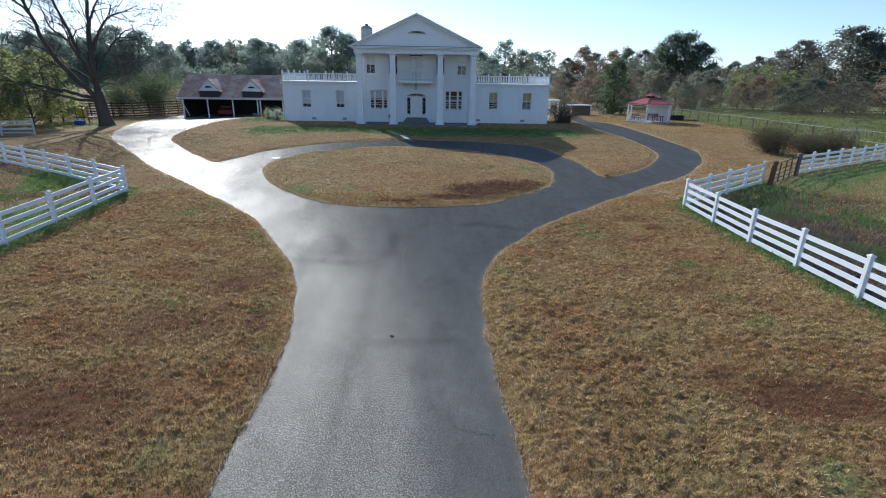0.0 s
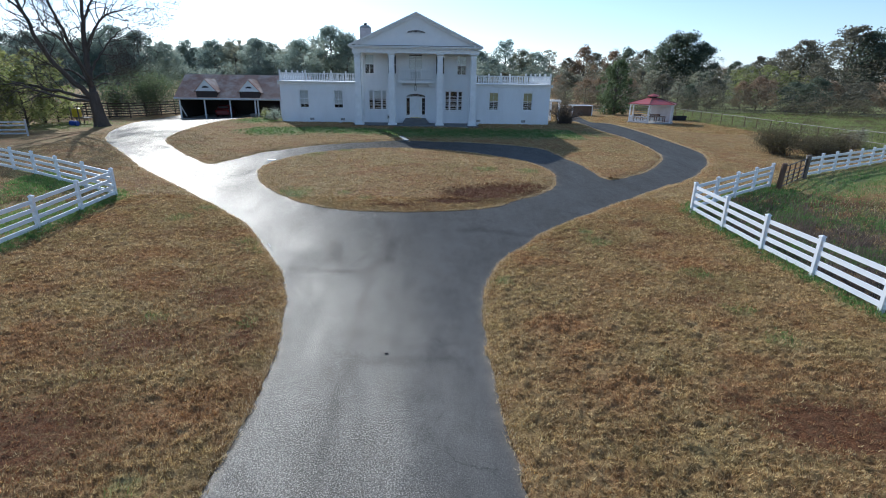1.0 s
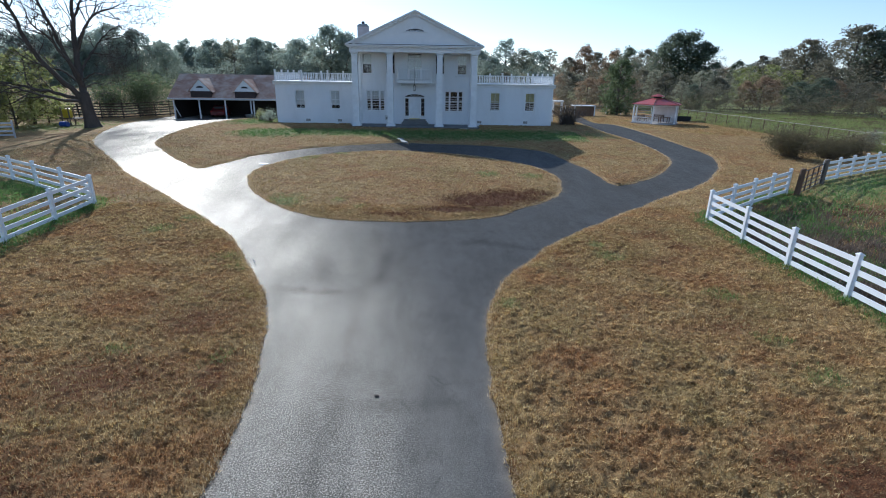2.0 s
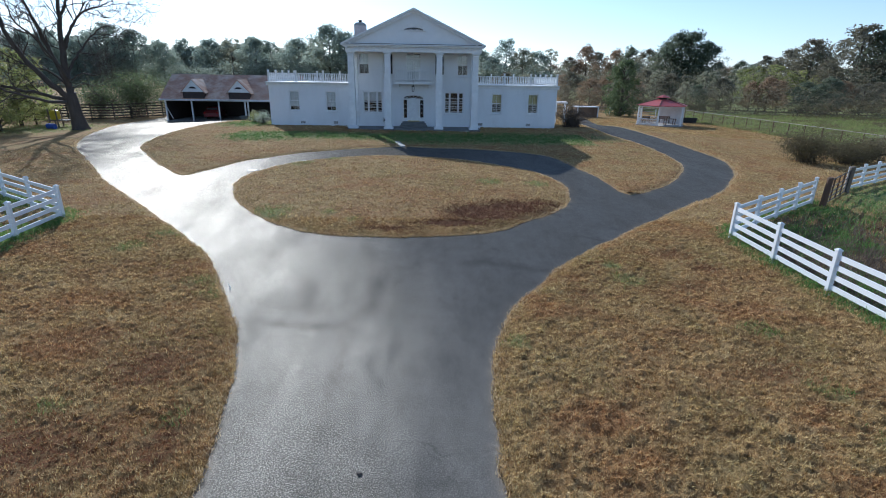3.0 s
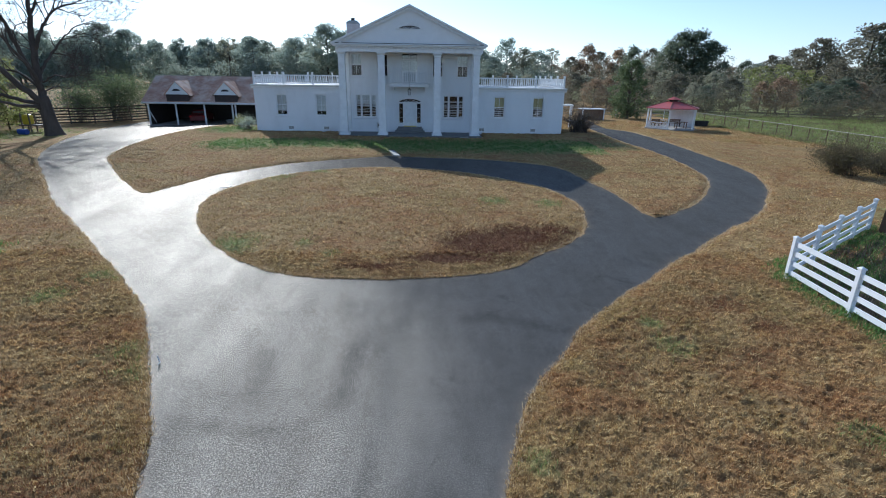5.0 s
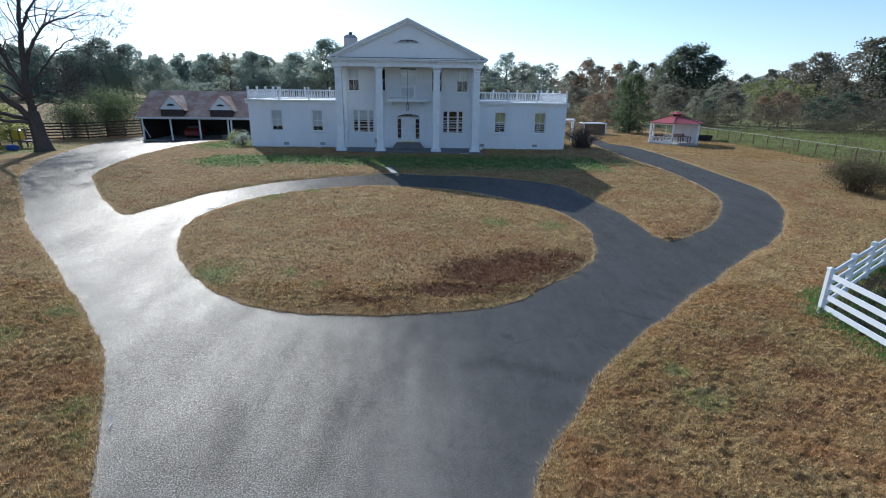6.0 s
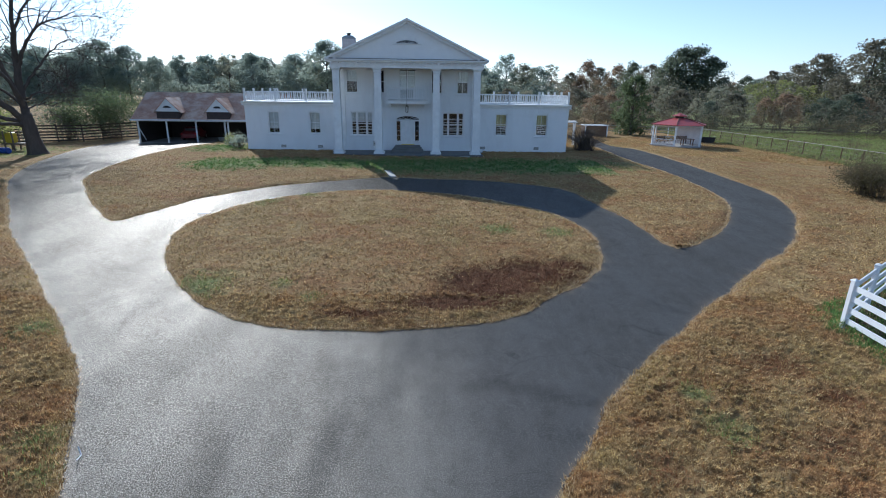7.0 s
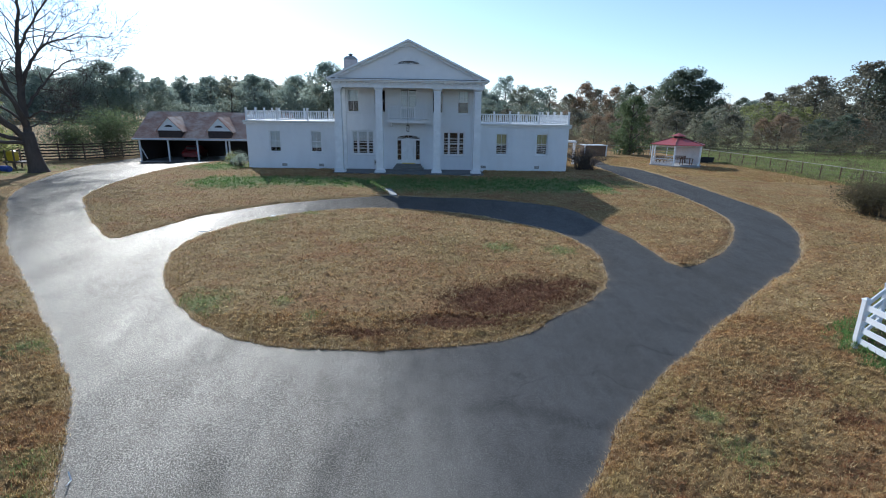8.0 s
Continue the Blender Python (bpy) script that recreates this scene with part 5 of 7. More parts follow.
# ---- old wooden fences at the yard's west side ----
# old fence boards, coloured darker to carry the yard's shade
M_OLD_SHADED = plain("old_shaded_boards", (0.03, 0.025, 0.02), (0.075, 0.06, 0.048), 3.0, 0.85, relief=0.4)
def board_fence(line, label, mat, height=1.35, boards=3, gap=2.4):
    f = thing("board_fence", (*line[0], gz(*line[0])), label, "fence")
    rng = random.Random(int(height * 100))
    spots = []
    for (xa, ya), (xb, yb) in zip(line, line[1:]):
        k = max(1, round(math.hypot(xb - xa, yb - ya) / gap))
        spots += [(xa + (xb - xa) * i / k, ya + (yb - ya) * i / k) for i in range(k)]
    spots.append(line[-1])
    for x, y in spots:
        z = gz(x, y)
        part("post", new_box(x - 0.06, x + 0.06, y - 0.06, y + 0.06, z - 0.2, z + height + rng.uniform(-0.04, 0.1), bevel=0.01), mat, f)
    for a, b in zip(spots, spots[1:]):
        va, vb = Vector((*a, gz(*a))), Vector((*b, gz(*b)))
        q = (vb - va).normalized()
        side = Vector((q.y, -q.x, 0)) * 0.075
        for j in range(boards):
            h = height * (j + 0.6) / boards + rng.uniform(-0.02, 0.02)
            bm = bmesh.new()
            ends = []
            for v in (va + side, vb + side):
                d = rng.uniform(-0.03, 0.03)
                ends.append([v + Vector((0, 0, h + d - 0.07)), v + Vector((0, 0, h + d + 0.07)), v + side * 0.4 + Vector((0, 0, h + d + 0.07)), v + side * 0.4 + Vector((0, 0, h + d - 0.07))])
            loft(bm, ends)
            part("board", bm, mat, f)
    return f


board_fence([(-35.2, -5.2), (-44.8, -8.0), (-54, -11)], "weathered pale wooden fence with four boards", plain("pale_boards", (0.35, 0.35, 0.35), (0.6, 0.6, 0.6), 3.0, 0.7), 1.4, 4)
board_fence([(-56, 9), (-46, 12), (-37.5, 16), (-33.5, 24)], "weathered board fence behind the yard, coloured dark for its shade", M_OLD_SHADED, 1.9, 6)


# ---- carport ----
# carport lining: the bay's shade is put into its near-black colour
M_BAY_SHADE = plain("bay_shade_boards", (0.018, 0.014, 0.012), (0.045, 0.035, 0.03), 3.0, 0.8, relief=0.4, stretch=(6, 6, 0.3))


def carport():
    gx0, gx1, gy0, gy1 = -29.9, -14.2, 13.5, 20.9
    z0, ez, rz, ry = 0.12, 2.72, 5.38, 17.2
    g = thing("carport", (gx0, gy0, z0), "open-fronted carport with a brown shingled roof and dormers", "carport")
    part("slab", new_box(gx0 - 0.2, gx1, gy0 - 0.15, gy1, z0 - 0.4, z0 + 0.08, bevel=0.02), M_CONCRETE, g)
    part("back_wall", new_box(gx0, gx1, gy1 - 0.15, gy1, z0 + 0.08, ez), M_BAY_SHADE, g)
    # west wall's front stretch is added to keep low sun out
    part("side_wall", new_box(gx0, gx0 + 0.12, gy0 + 0.1, gy1 - 0.15, z0 + 0.08, ez), M_BAY_SHADE, g)
    part("side_wall", new_box(gx1 - 0.12, gx1, gy0 + 0.1, gy1 - 0.15, z0 + 0.08, ez), M_BAY_SHADE, g)
    for i, x in enumerate((-29.8, -26.75, -23.6, -20.5, -20.15, -17.3)):
        w = 0.075
        part("post", new_box(x - w, x + w, gy0 - w, gy0 + w, z0 + 0.08, ez - 0.2, bevel=0.01), M_WHITE, g)
    br = bmesh.new()
    tube(br, (-29.3, gy0 + 0.3, z0 + 0.3), (-29.72, gy0 + 0.02, 1.7), 0.05, k=5)
    part("brace", br, M_WHITE, g)
    part("beam", new_box(gx0, gx1, gy0 - 0.09, gy0 + 0.09, ez - 0.22, ez - 0.02, bevel=0.01), M_WHITE, g)
    part("ceiling", new_box(gx0 + 0.15, gx1 - 0.15, gy0 + 0.12, gy1 - 0.2, ez - 0.06, ez - 0.03), M_BAY_SHADE, g)

    def slope_slab(ya, za, yb, zb, t=0.12):
        bm = bmesh.new()
        x0, x1 = gx0 - 0.35, gx1 + 0.2
        loft(bm, [[(x, ya, za), (x, yb, zb), (x, yb, zb + t), (x, ya, za + t)] for x in (x0, x1)])
        return bm
    roof = part("roof", slope_slab(gy0 - 0.5, ez - 0.12, ry, rz), M_SHINGLE, g, "weathered reddish-brown shingle roof")
    part("roof", slope_slab(gy1 + 0.4, ez - 0.12, ry, rz), M_SHINGLE, g)
    part("fascia", new_box(gx0 - 0.36, gx1 + 0.2, gy0 - 0.54, gy0 - 0.505, ez - 0.16, ez + 0.02, bevel=0.005), M_WHITE, g)
    part("gutter", tube(bmesh.new(), (gx0 - 0.36, gy0 - 0.58, ez - 0.03), (gx1 + 0.2, gy0 - 0.58, ez - 0.03), 0.05, k=7), M_WHITE, g)
    for x in (gx0 - 0.02, gx1 - 0.1):
        bm = bmesh.new()
        loft(bm, [[(u, gy0 - 0.1, ez - 0.05), (u, gy1, ez - 0.05), (u, ry, rz - 0.02)] for u in (x, x + 0.1)])
        part("gable_end", bm, M_WHITE, g)
    pitch = (rz - ez + 0.12) / (ry - gy0 + 0.5)
    for cx in (-26.25, -20.95):
        yf = gy0 - 0.36                       # dormer face
        zroof = ez + (yf - gy0 + 0.5) * pitch - 0.12
        top, low, hw = 4.9, 3.55, 1.28
        # front wall in near-black, which paints the shade below the gable face
        dm = bmesh.new()
        box(dm, cx - 1.22, cx + 1.22, yf, yf + 1.9, zroof - 0.12, low + 0.05)
        dormer = part("dormer", dm, plain("dormer_shade_boards", (0.03, 0.022, 0.02), (0.07, 0.05, 0.045), 4.0, 0.8), g, "gabled dormer with a white face")
        prism(bm := bmesh.new(), [(cx - hw, low), (cx + hw, low), (cx, top)], yf - 0.1, yf + 0.02)
        part("gable_face", bm, M_WHITE, dormer)
        arch = [(cx + 0.42 * math.cos(t), low + 0.38 + 0.22 * math.sin(t)) for t in np.linspace(0, math.pi, 13)]
        prism(bm := bmesh.new(), arch, yf - 0.112, yf - 0.102)
        part("vent", bm, M_DARK, dormer, "dark half-round vent")
        for s in (-1, 1):
            bm = bmesh.new()
            k = 0.1
            loft(bm, [[(cx + s * (hw + 0.18), y, low - 0.16 + k * 0), (cx + s * (hw + 0.18), y, low - 0.06), (cx, y, top + 0.1), (cx, y, top)] for y in (yf - 0.18, ry - 0.3)])
            part("roof", bm, M_SHINGLE, dormer)
    return g


carport()


def red_car(x, y, z, turn):
    """A sedan seen from its tail in the shade of the carport."""
    c = thing("car", (x, y, z), "dark red car parked in the shade of the carport", "car")
    secs = []
    for u, w, lo, hi in ((-2.2, 0.7, 0.4, 0.75), (-2.1, 0.86, 0.28, 0.95), (-1.3, 0.9, 0.25, 1.0), (0.6, 0.9, 0.25, 0.98), (1.9, 0.86, 0.28, 0.85), (2.2, 0.7, 0.4, 0.68)):
        secs.append([(-w, u, lo), (w, u, lo), (w * 1.02, u, (lo + hi) / 2), (w * 0.93, u, hi), (-w * 0.93, u, hi), (-w * 1.02, u, (lo + hi) / 2)])
    body = part("body", loft(bmesh.new(), secs), M_CARRED, c, world_space=False, smooth=False)
    cab = [[(-w, u, 0.97), (w, u, 0.97), (w * 0.84, u + d, h), (-w * 0.84, u + d, h)] for u, d, w, h in ((-1.5, 0.55, 0.8, 1.42), (-0.6, 0.0, 0.82, 1.46), (0.2, 0.0, 0.82, 1.46), (0.95, -0.5, 0.8, 1.4))]
    part("cabin", loft(bmesh.new(), cab), M_CARRED, c, world_space=False)
    part("rear_window", new_box(-0.6, 0.6, -1.36, -1.3, 1.05, 1.34), M_BLACK, c, world_space=False)
    for s in (-1, 1):
        part("tail_lamp", new_box(s * 0.72 - 0.14, s * 0.72 + 0.14, -2.2, -2.1, 0.68, 0.84, bevel=0.02), plain("lamp_red", (0.4, 0.02, 0.02), (0.5, 0.03, 0.03), 2, 0.2), c, world_space=False)
        for u in (-1.35, 1.35):
            w = part("wheel", tube(bmesh.new(), (s * 0.72, u, 0.32), (s * 0.92, u, 0.32), 0.32, k=16), M_TYRE, c, world_space=False)
            part("rim", tube(bmesh.new(), (s * 0.9, u, 0.32), (s * 0.93, u, 0.32), 0.2, k=12), M_GALV, w, world_space=False)
    part("bumper", new_box(-0.84, 0.84, -2.26, -2.1, 0.32, 0.5, bevel=0.03), M_CARRED, c, world_space=False)
    c.rotation_euler = (0, 0, turn)
    return c


red_car(-25.9, 18.1, 0.2, 0.12)


def wheelbarrow(x, y, z):
    w = thing("wheelbarrow", (x, y, z), "small wheelbarrow leaning by a carport post", "wheelbarrow")
    bm = bmesh.new()
    loft(bm, [[(-0.25, -0.3, 0.35), (0.25, -0.3, 0.35), (0.25, 0.3, 0.35), (-0.25, 0.3, 0.35)], [(-0.38, -0.5, 0.7), (0.38, -0.5, 0.7), (0.38, 0.45, 0.7), (-0.38, 0.45, 0.7)]])
    part("tray", bm, M_GALV, w, world_space=False)
    part("wheel", tube(bmesh.new(), (-0.05, -0.55, 0.2), (0.05, -0.55, 0.2), 0.2, k=12), M_TYRE, w, world_space=False)
    for s in (-1, 1):
        part("handle", tube(bmesh.new(), (s * 0.1, -0.55, 0.2), (s * 0.3, 0.95, 0.62), 0.025, k=6), M_WOOD_GREY, w, world_space=False)
        part("leg", tube(bmesh.new(), (s * 0.24, 0.35, 0.0), (s * 0.24, 0.3, 0.48), 0.02, k=6), M_BLACK, w, world_space=False)


wheelbarrow(-20.6, 12.9, 0.2)


# ---- gazebo ----
def gazebo(cx, cy):
    z0, ez, pz, r = 0.02, 2.55, 3.6, 3.05
    g = thing("gazebo", (cx, cy, z0), "white hexagonal gazebo with a red metal roof", "gazebo")
    hexa = lambda rr, z, off=0.0: ring(cx, cy, z, rr, 6, off)
    part("floor", loft(bmesh.new(), [hexa(r + 0.25, z0 - 0.15), hexa(r + 0.25, z0 + 0.12)]), M_CONCRETE, g)
    corners = ring(cx, cy, 0, r, 6)
    for x, y, _ in corners:
        part("post", new_box(x - 0.075, x + 0.075, y - 0.075, y + 0.075, z0 + 0.12, ez, bevel=0.012), M_WHITE, g)
    ordered = corners + corners[:1]
    for i, ((xa, ya, _), (xb, yb, _)) in enumerate(zip(ordered, ordered[1:])):
        bm = bmesh.new()
        tube(bm, (xa, ya, ez - 0.1), (xb, yb, ez - 0.1), 0.1, k=4)
        part("beam", bm, M_WHITE, g)
        if i in (0, 1, 2, 3):
            rail = bmesh.new()
            for h in (0.2, 0.85):
                tube(rail, (xa, ya, z0 + h), (xb, yb, z0 + h), 0.045, k=5)
            lat = part("rail", rail, M_WHITE, g)
            la = bmesh.new()
            va, vb = Vector((xa, ya, z0)), Vector((xb, yb, z0))
            n = 5
            for j in range(n):
                a, b = va.lerp(vb, j / n), va.lerp(vb, (j + 1) / n)
                tube(la, a + Vector((0, 0, 0.2)), b + Vector((0, 0, 0.85)), 0.028, k=4)
                tube(la, b + Vector((0, 0, 0.2)), a + Vector((0, 0, 0.85)), 0.028, k=4)
            part("lattice", la, M_WHITE, lat)
    # back panel, painted white
    (xa, ya, _), (xb, yb, _) = ordered[0], ordered[1]
    ra = [(xa, ya), (xb - 0.6, yb), (xb - 0.6, yb - 0.05), (xa, ya - 0.05)]
    part("back_panel", loft(bmesh.new(), [[(x, y - 0.1, z) for x, y in ra] for z in (z0 + 0.12, ez - 0.2)]), M_WHITE, g, "white boarded back panel")
    roof = loft(bmesh.new(), [hexa(r + 0.4, ez - 0.02), hexa(r + 0.4, ez + 0.03), hexa(0.75, pz - 0.28)])
    rf = part("roof", roof, M_RUST_RED, g, "red sheet-metal hipped roof")
    for x, y, _ in ring(cx, cy, 0, r + 0.4, 6):
        bm = bmesh.new()
        fx, fy = cx + (x - cx) * 0.22, cy + (y - cy) * 0.22
        tube(bm, (x, y, ez + 0.05), (fx, fy, pz - 0.25), 0.045, k=5)
        part("hip_cap", bm, M_WOOD_BROWN, rf)
    part("cupola", loft(bmesh.new(), [hexa(0.55, pz - 0.3), hexa(0.55, pz - 0.06)]), M_DARK, rf)
    part("cupola_roof", loft(bmesh.new(), [hexa(0.95, pz - 0.08), hexa(0.95, pz - 0.03), hexa(0.08, pz + 0.28)]), M_RUST_RED, rf)
    return g


gazebo(32.55, 18.6)


def bench(x, y, z, turn):
    b = thing("garden_bench", (x, y, z), "dark slatted bench inside the gazebo", "bench", group="benches in the gazebo")
    for i in range(3):
        part("seat_slat", new_box(-0.7, 0.7, -0.2 + 0.15 * i, -0.08 + 0.15 * i, 0.42, 0.45), M_WOOD_BROWN, b, world_space=False)
        part("back_slat", new_box(-0.7, 0.7, 0.27, 0.3, 0.55 + 0.14 * i, 0.65 + 0.14 * i), M_WOOD_BROWN, b, world_space=False)
    for s in (-0.62, 0.62):
        part("leg", new_box(s - 0.03, s + 0.03, -0.2, -0.14, 0, 0.42), M_BLACK, b, world_space=False)
        part("leg", new_box(s - 0.03, s + 0.03, 0.24, 0.3, 0, 0.95), M_BLACK, b, world_space=False)
    b.rotation_euler = (0, 0, turn)
    return b


bench(31.2, 19.4, 0.14, 0.4)
bench(33.6, 19.6, 0.14, -0.3)


def picnic_table(x, y, z):
    t = thing("picnic_table", (x, y, z), "dark wooden table standing inside the gazebo", "table")
    for i in range(4):
        part("plank", new_box(-0.75, 0.75, -0.4 + 0.2 * i, -0.22 + 0.2 * i, 0.72, 0.76), M_WOOD_BROWN, t, world_space=False)
    for sx in (-0.6, 0.6):
        for sy in (-0.3, 0.3):
            part("leg", new_box(sx - 0.04, sx + 0.04, sy - 0.04, sy + 0.04, 0, 0.72), M_WOOD_BROWN, t, world_space=False)


picnic_table(33.4, 17.6, 0.14)


# ---- side yard: low shed box, arbor, boxes ----
def low_shed(x0, x1, y0, y1, h):
    s = thing("low_shed", (x0, y0, 0), "low brown box shed with pale corner boards", "shed")
    part("body", new_box(x0, x1, y0, y1, 0, h, bevel=0.01), M_WOOD_BROWN, s)
    for j in range(5):
        xx = x0 + (x1 - x0) * (j + 0.5) / 5
        part("batten", new_box(xx - 0.03, xx + 0.03, y0 - 0.025, y0 - 0.002, 0.02, h - 0.02), M_WOOD_BROWN, s)
    for x in (x0, x1):
        part("corner_board", new_box(x - 0.08, x + 0.08, y0 - 0.035, y0 + 0.1, 0, h, bevel=0.008), M_WHITE, s)
    part("lid", new_box(x0 - 0.12, x1 + 0.12, y0 - 0.12, y1 + 0.12, h + 0.002, h + 0.1, bevel=0.015), M_MEMBRANE, s)


low_shed(24.9, 28.1, 30.8, 33.0, 1.5)


def arbor(x, y, z):
    a = thing("garden_arbor", (x, y, z), "white wooden arbor beside the house", "arbor")
    for sx in (-0.55, 0.55):
        for sy in (-0.3, 0.3):
            part("post", new_box(sx - 0.05, sx + 0.05, sy - 0.05, sy + 0.05, 0, 2.5, bevel=0.008), M_WHITE, a, world_space=False)
        part("side_rail", new_box(sx - 0.02, sx + 0.02, -0.25, 0.25, 1.0, 1.06), M_WHITE, a, world_space=False)
        part("side_rail", new_box(sx - 0.02, sx + 0.02, -0.25, 0.25, 1.7, 1.76), M_WHITE, a, world_space=False)
    for sy in (-0.3, 0.3):
        part("beam", new_box(-0.75, 0.75, sy - 0.03, sy + 0.03, 2.5, 2.64, bevel=0.01), M_WHITE, a, world_space=False)
    for i in range(5):
        part("rafter", new_box(-0.6 + 0.28 * i, -0.55 + 0.28 * i, -0.5, 0.5, 2.642, 2.74), M_WHITE, a, world_space=False)
    return a


arbor(17.5, 13.2, gz(17.5, 13.2))


def dark_tank(x, y):
    t = thing("water_trough", (x, y, 0), "dark rubber water trough by the pasture fence", "trough")
    part("tub", loft(bmesh.new(), [ring(x, y, 0, 0.95, 14, squash=0.6), ring(x, y, 0.7, 1.1, 14, squash=0.6), ring(x, y, 0.7, 1.0, 14, squash=0.6), ring(x, y, 0.2, 0.9, 14, squash=0.6)]), M_TYRE, t)


dark_tank(38.6, 22.5)


def yard_clutter():
    x, y = -38.3, 6.8
    c = thing("water_tank", (x, y, 0.1), "yellow plastic tank in a wooden stand by the tree", "tank")
    bm = bmesh.new()
    loft(bm, [[(x + sx * r, y + sy * r, z) for sx, sy in ((-1, -1), (0, -1.1), (1, -1), (1.1, 0), (1, 1), (0, 1.1), (-1, 1), (-1.1, 0))] for z, r in ((0.75, 0.28), (0.83, 0.32), (1.55, 0.32), (1.67, 0.25), (1.73, 0.11))])
    part("tank", bm, M_YELLOW, c)
    for sx in (-0.4, 0.4):
        for sy in (-0.4, 0.4):
            part("leg", new_box(x + sx - 0.05, x + sx + 0.05, y + sy - 0.05, y + sy + 0.05, 0, 1.85), M_WOOD_GREY, c)
    part("shelf", new_box(x - 0.6, x + 1.5, y - 0.55, y + 0.55, 0.62, 0.74), M_WOOD_GREY, c)
    d = thing("plastic_drum", (-37.2, 4.2, 0.05), "blue plastic drum lying under the tree", "drum")
    part("drum", tube(bmesh.new(), (-37.5, 4.25, 0.3), (-36.7, 4.15, 0.3), 0.27, k=14), M_BLUE, d)
    for u in (0.25, 0.75):
        part("hoop", tube(bmesh.new(), (-37.5 + 0.8 * u - 0.03, 4.25 - 0.1 * u, 0.3), (-37.5 + 0.8 * u + 0.03, 4.25 - 0.1 * u, 0.3), 0.285, k=14), M_BLUE, d)


yard_clutter()

# manhole cover and a bit of litter on the drive
mz = gz(-8.95, -20.5) + 0.024
bm = loft(bmesh.new(), [ring(-8.95, -20.5, mz - 0.02, 0.28, 20), ring(-8.95, -20.5, mz + 0.012, 0.28, 20), ring(-8.95, -20.5, mz + 0.016, 0.24, 20)])
solid("manhole_cover", bm, plain("pale_cover", (0.6, 0.6, 0.6), (0.75, 0.75, 0.75), 5, 0.6), "pale round utility cover set in the driveway", "manhole cover", at=(-8.95, -20.5, mz))
mz = gz(-6.6, -17.6) + 0.024
bm = loft(bmesh.new(), [ring(-6.6, -17.6, mz - 0.02, 0.17, 16), ring(-6.6, -17.6, mz + 0.012, 0.17, 16), ring(-6.6, -17.6, mz + 0.016, 0.14, 16)])
solid("valve_cover", bm, plain("grey_cover", (0.5, 0.5, 0.5), (0.66, 0.66, 0.65), 5, 0.6), "small pale round valve cover set in the driveway", "manhole cover", at=(-6.6, -17.6, mz))
mz = gz(-4.45, -36.6)
bm = tube(bmesh.new(), (-4.5, -36.5, mz + 0.02), (-4.42, -36.72, mz + 0.1), 0.012, 0.01, k=6)
tube(bm, (-4.58, -36.42, mz + 0.13), (-4.5, -36.5, mz + 0.02), 0.01, 0.012, k=6)
solid("marker_stake", bm, M_WHITE, "bent thin white marker stake beside the drive", "stake", at=(-4.5, -36.5, mz))
bm = loft(bmesh.new(), [ring(-0.01, -43.6, 0.02, 0.05, 7, squash=0.6), ring(-0.02, -43.6, 0.055, 0.035, 7, squash=0.6)])
solid("dead_leaf_clump", bm, M_BARK, "small dark clump of leaves on the asphalt", "leaves", at=(-0.01, -43.6, 0.046))

# ---- trees and shrubs ----
def mesh_from_arrays(name, verts, faces_per, mat, smooth=False):
    """A mesh of loose polygons: verts in runs of faces_per corners."""
    verts = np.asarray(verts, np.float32).reshape(-1, 3)
    n = len(verts) // faces_per
    me = bpy.data.meshes.new(name)
    me.vertices.add(len(verts))
    me.vertices.foreach_set("co", verts.ravel())
    me.loops.add(len(verts))
    me.loops.foreach_set("vertex_index", np.arange(len(verts), dtype=np.int32))
    me.polygons.add(n)
    me.polygons.foreach_set("loop_start", np.arange(0, len(verts), faces_per, dtype=np.int32))
    me.polygons.foreach_set("loop_total", np.full(n, faces_per, np.int32))
    me.update(calc_edges=True)
    me.materials.append(mat)
    return me


def leaf_quads(centres, size, rng, flat=0.0, tri=False):
    """Small bent leaves or leaf sprays at the given centres, turned at random."""
    n = len(centres)
    a = rng.normal(size=(n, 3))
    a /= np.linalg.norm(a, axis=1, keepdims=True)
    b = rng.normal(size=(n, 3))
    b[:, 2] *= 1 - flat
    b -= a * (a * b).sum(1, keepdims=True)
    b /= np.linalg.norm(b, axis=1, keepdims=True)
    s = size * rng.uniform(0.55, 1.3, (n, 1))
    w = s * rng.uniform(0.4, 0.75, (n, 1))
    if tri:
        return np.stack([centres - a * s * 0.5 - b * w * 0.5, centres + b * w * 0.6, centres + a * s * 0.6 - b * w * 0.2], axis=1)
    return np.stack([centres - a * s * 0.5, centres + b * w * 0.5, centres + a * s * 0.5, centres - b * w * 0.5], axis=1)


def branch_mesh(name, limbs, mat, k=6):
    """Tapered tubes along chains of (point, radius)."""
    verts, faces = [], []
    for chain in limbs:
        kk = k if chain[0][1] > 0.05 else 4 if chain[0][1] > 0.02 else 3
        base = len(verts)
        for i, (p, r) in enumerate(chain):
            q = chain[min(i + 1, len(chain) - 1)][0] - chain[max(i - 1, 0)][0]
            q = q.to_track_quat("Z", "Y") if q.length > 1e-6 else Euler((0, 0, 0)).to_quaternion()
            for j in range(kk):
                t = 2 * math.pi * j / kk
                v = p + q @ Vector((r * math.cos(t), r * math.sin(t), 0))
                verts.append(v[:])
        for i in range(len(chain) - 1):
            for j in range(kk):
                a, b = base + i * kk + j, base + i * kk + (j + 1) % kk
                faces.append((a, b, b + kk, a + kk))
        faces.append(tuple(base + (len(chain) - 1) * kk + j for j in range(kk)))
    me = bpy.data.meshes.new(name)
    me.from_pydata(verts, [], faces)
    me.materials.append(mat)
    for f in me.polygons:
        f.use_smooth = True
    return me


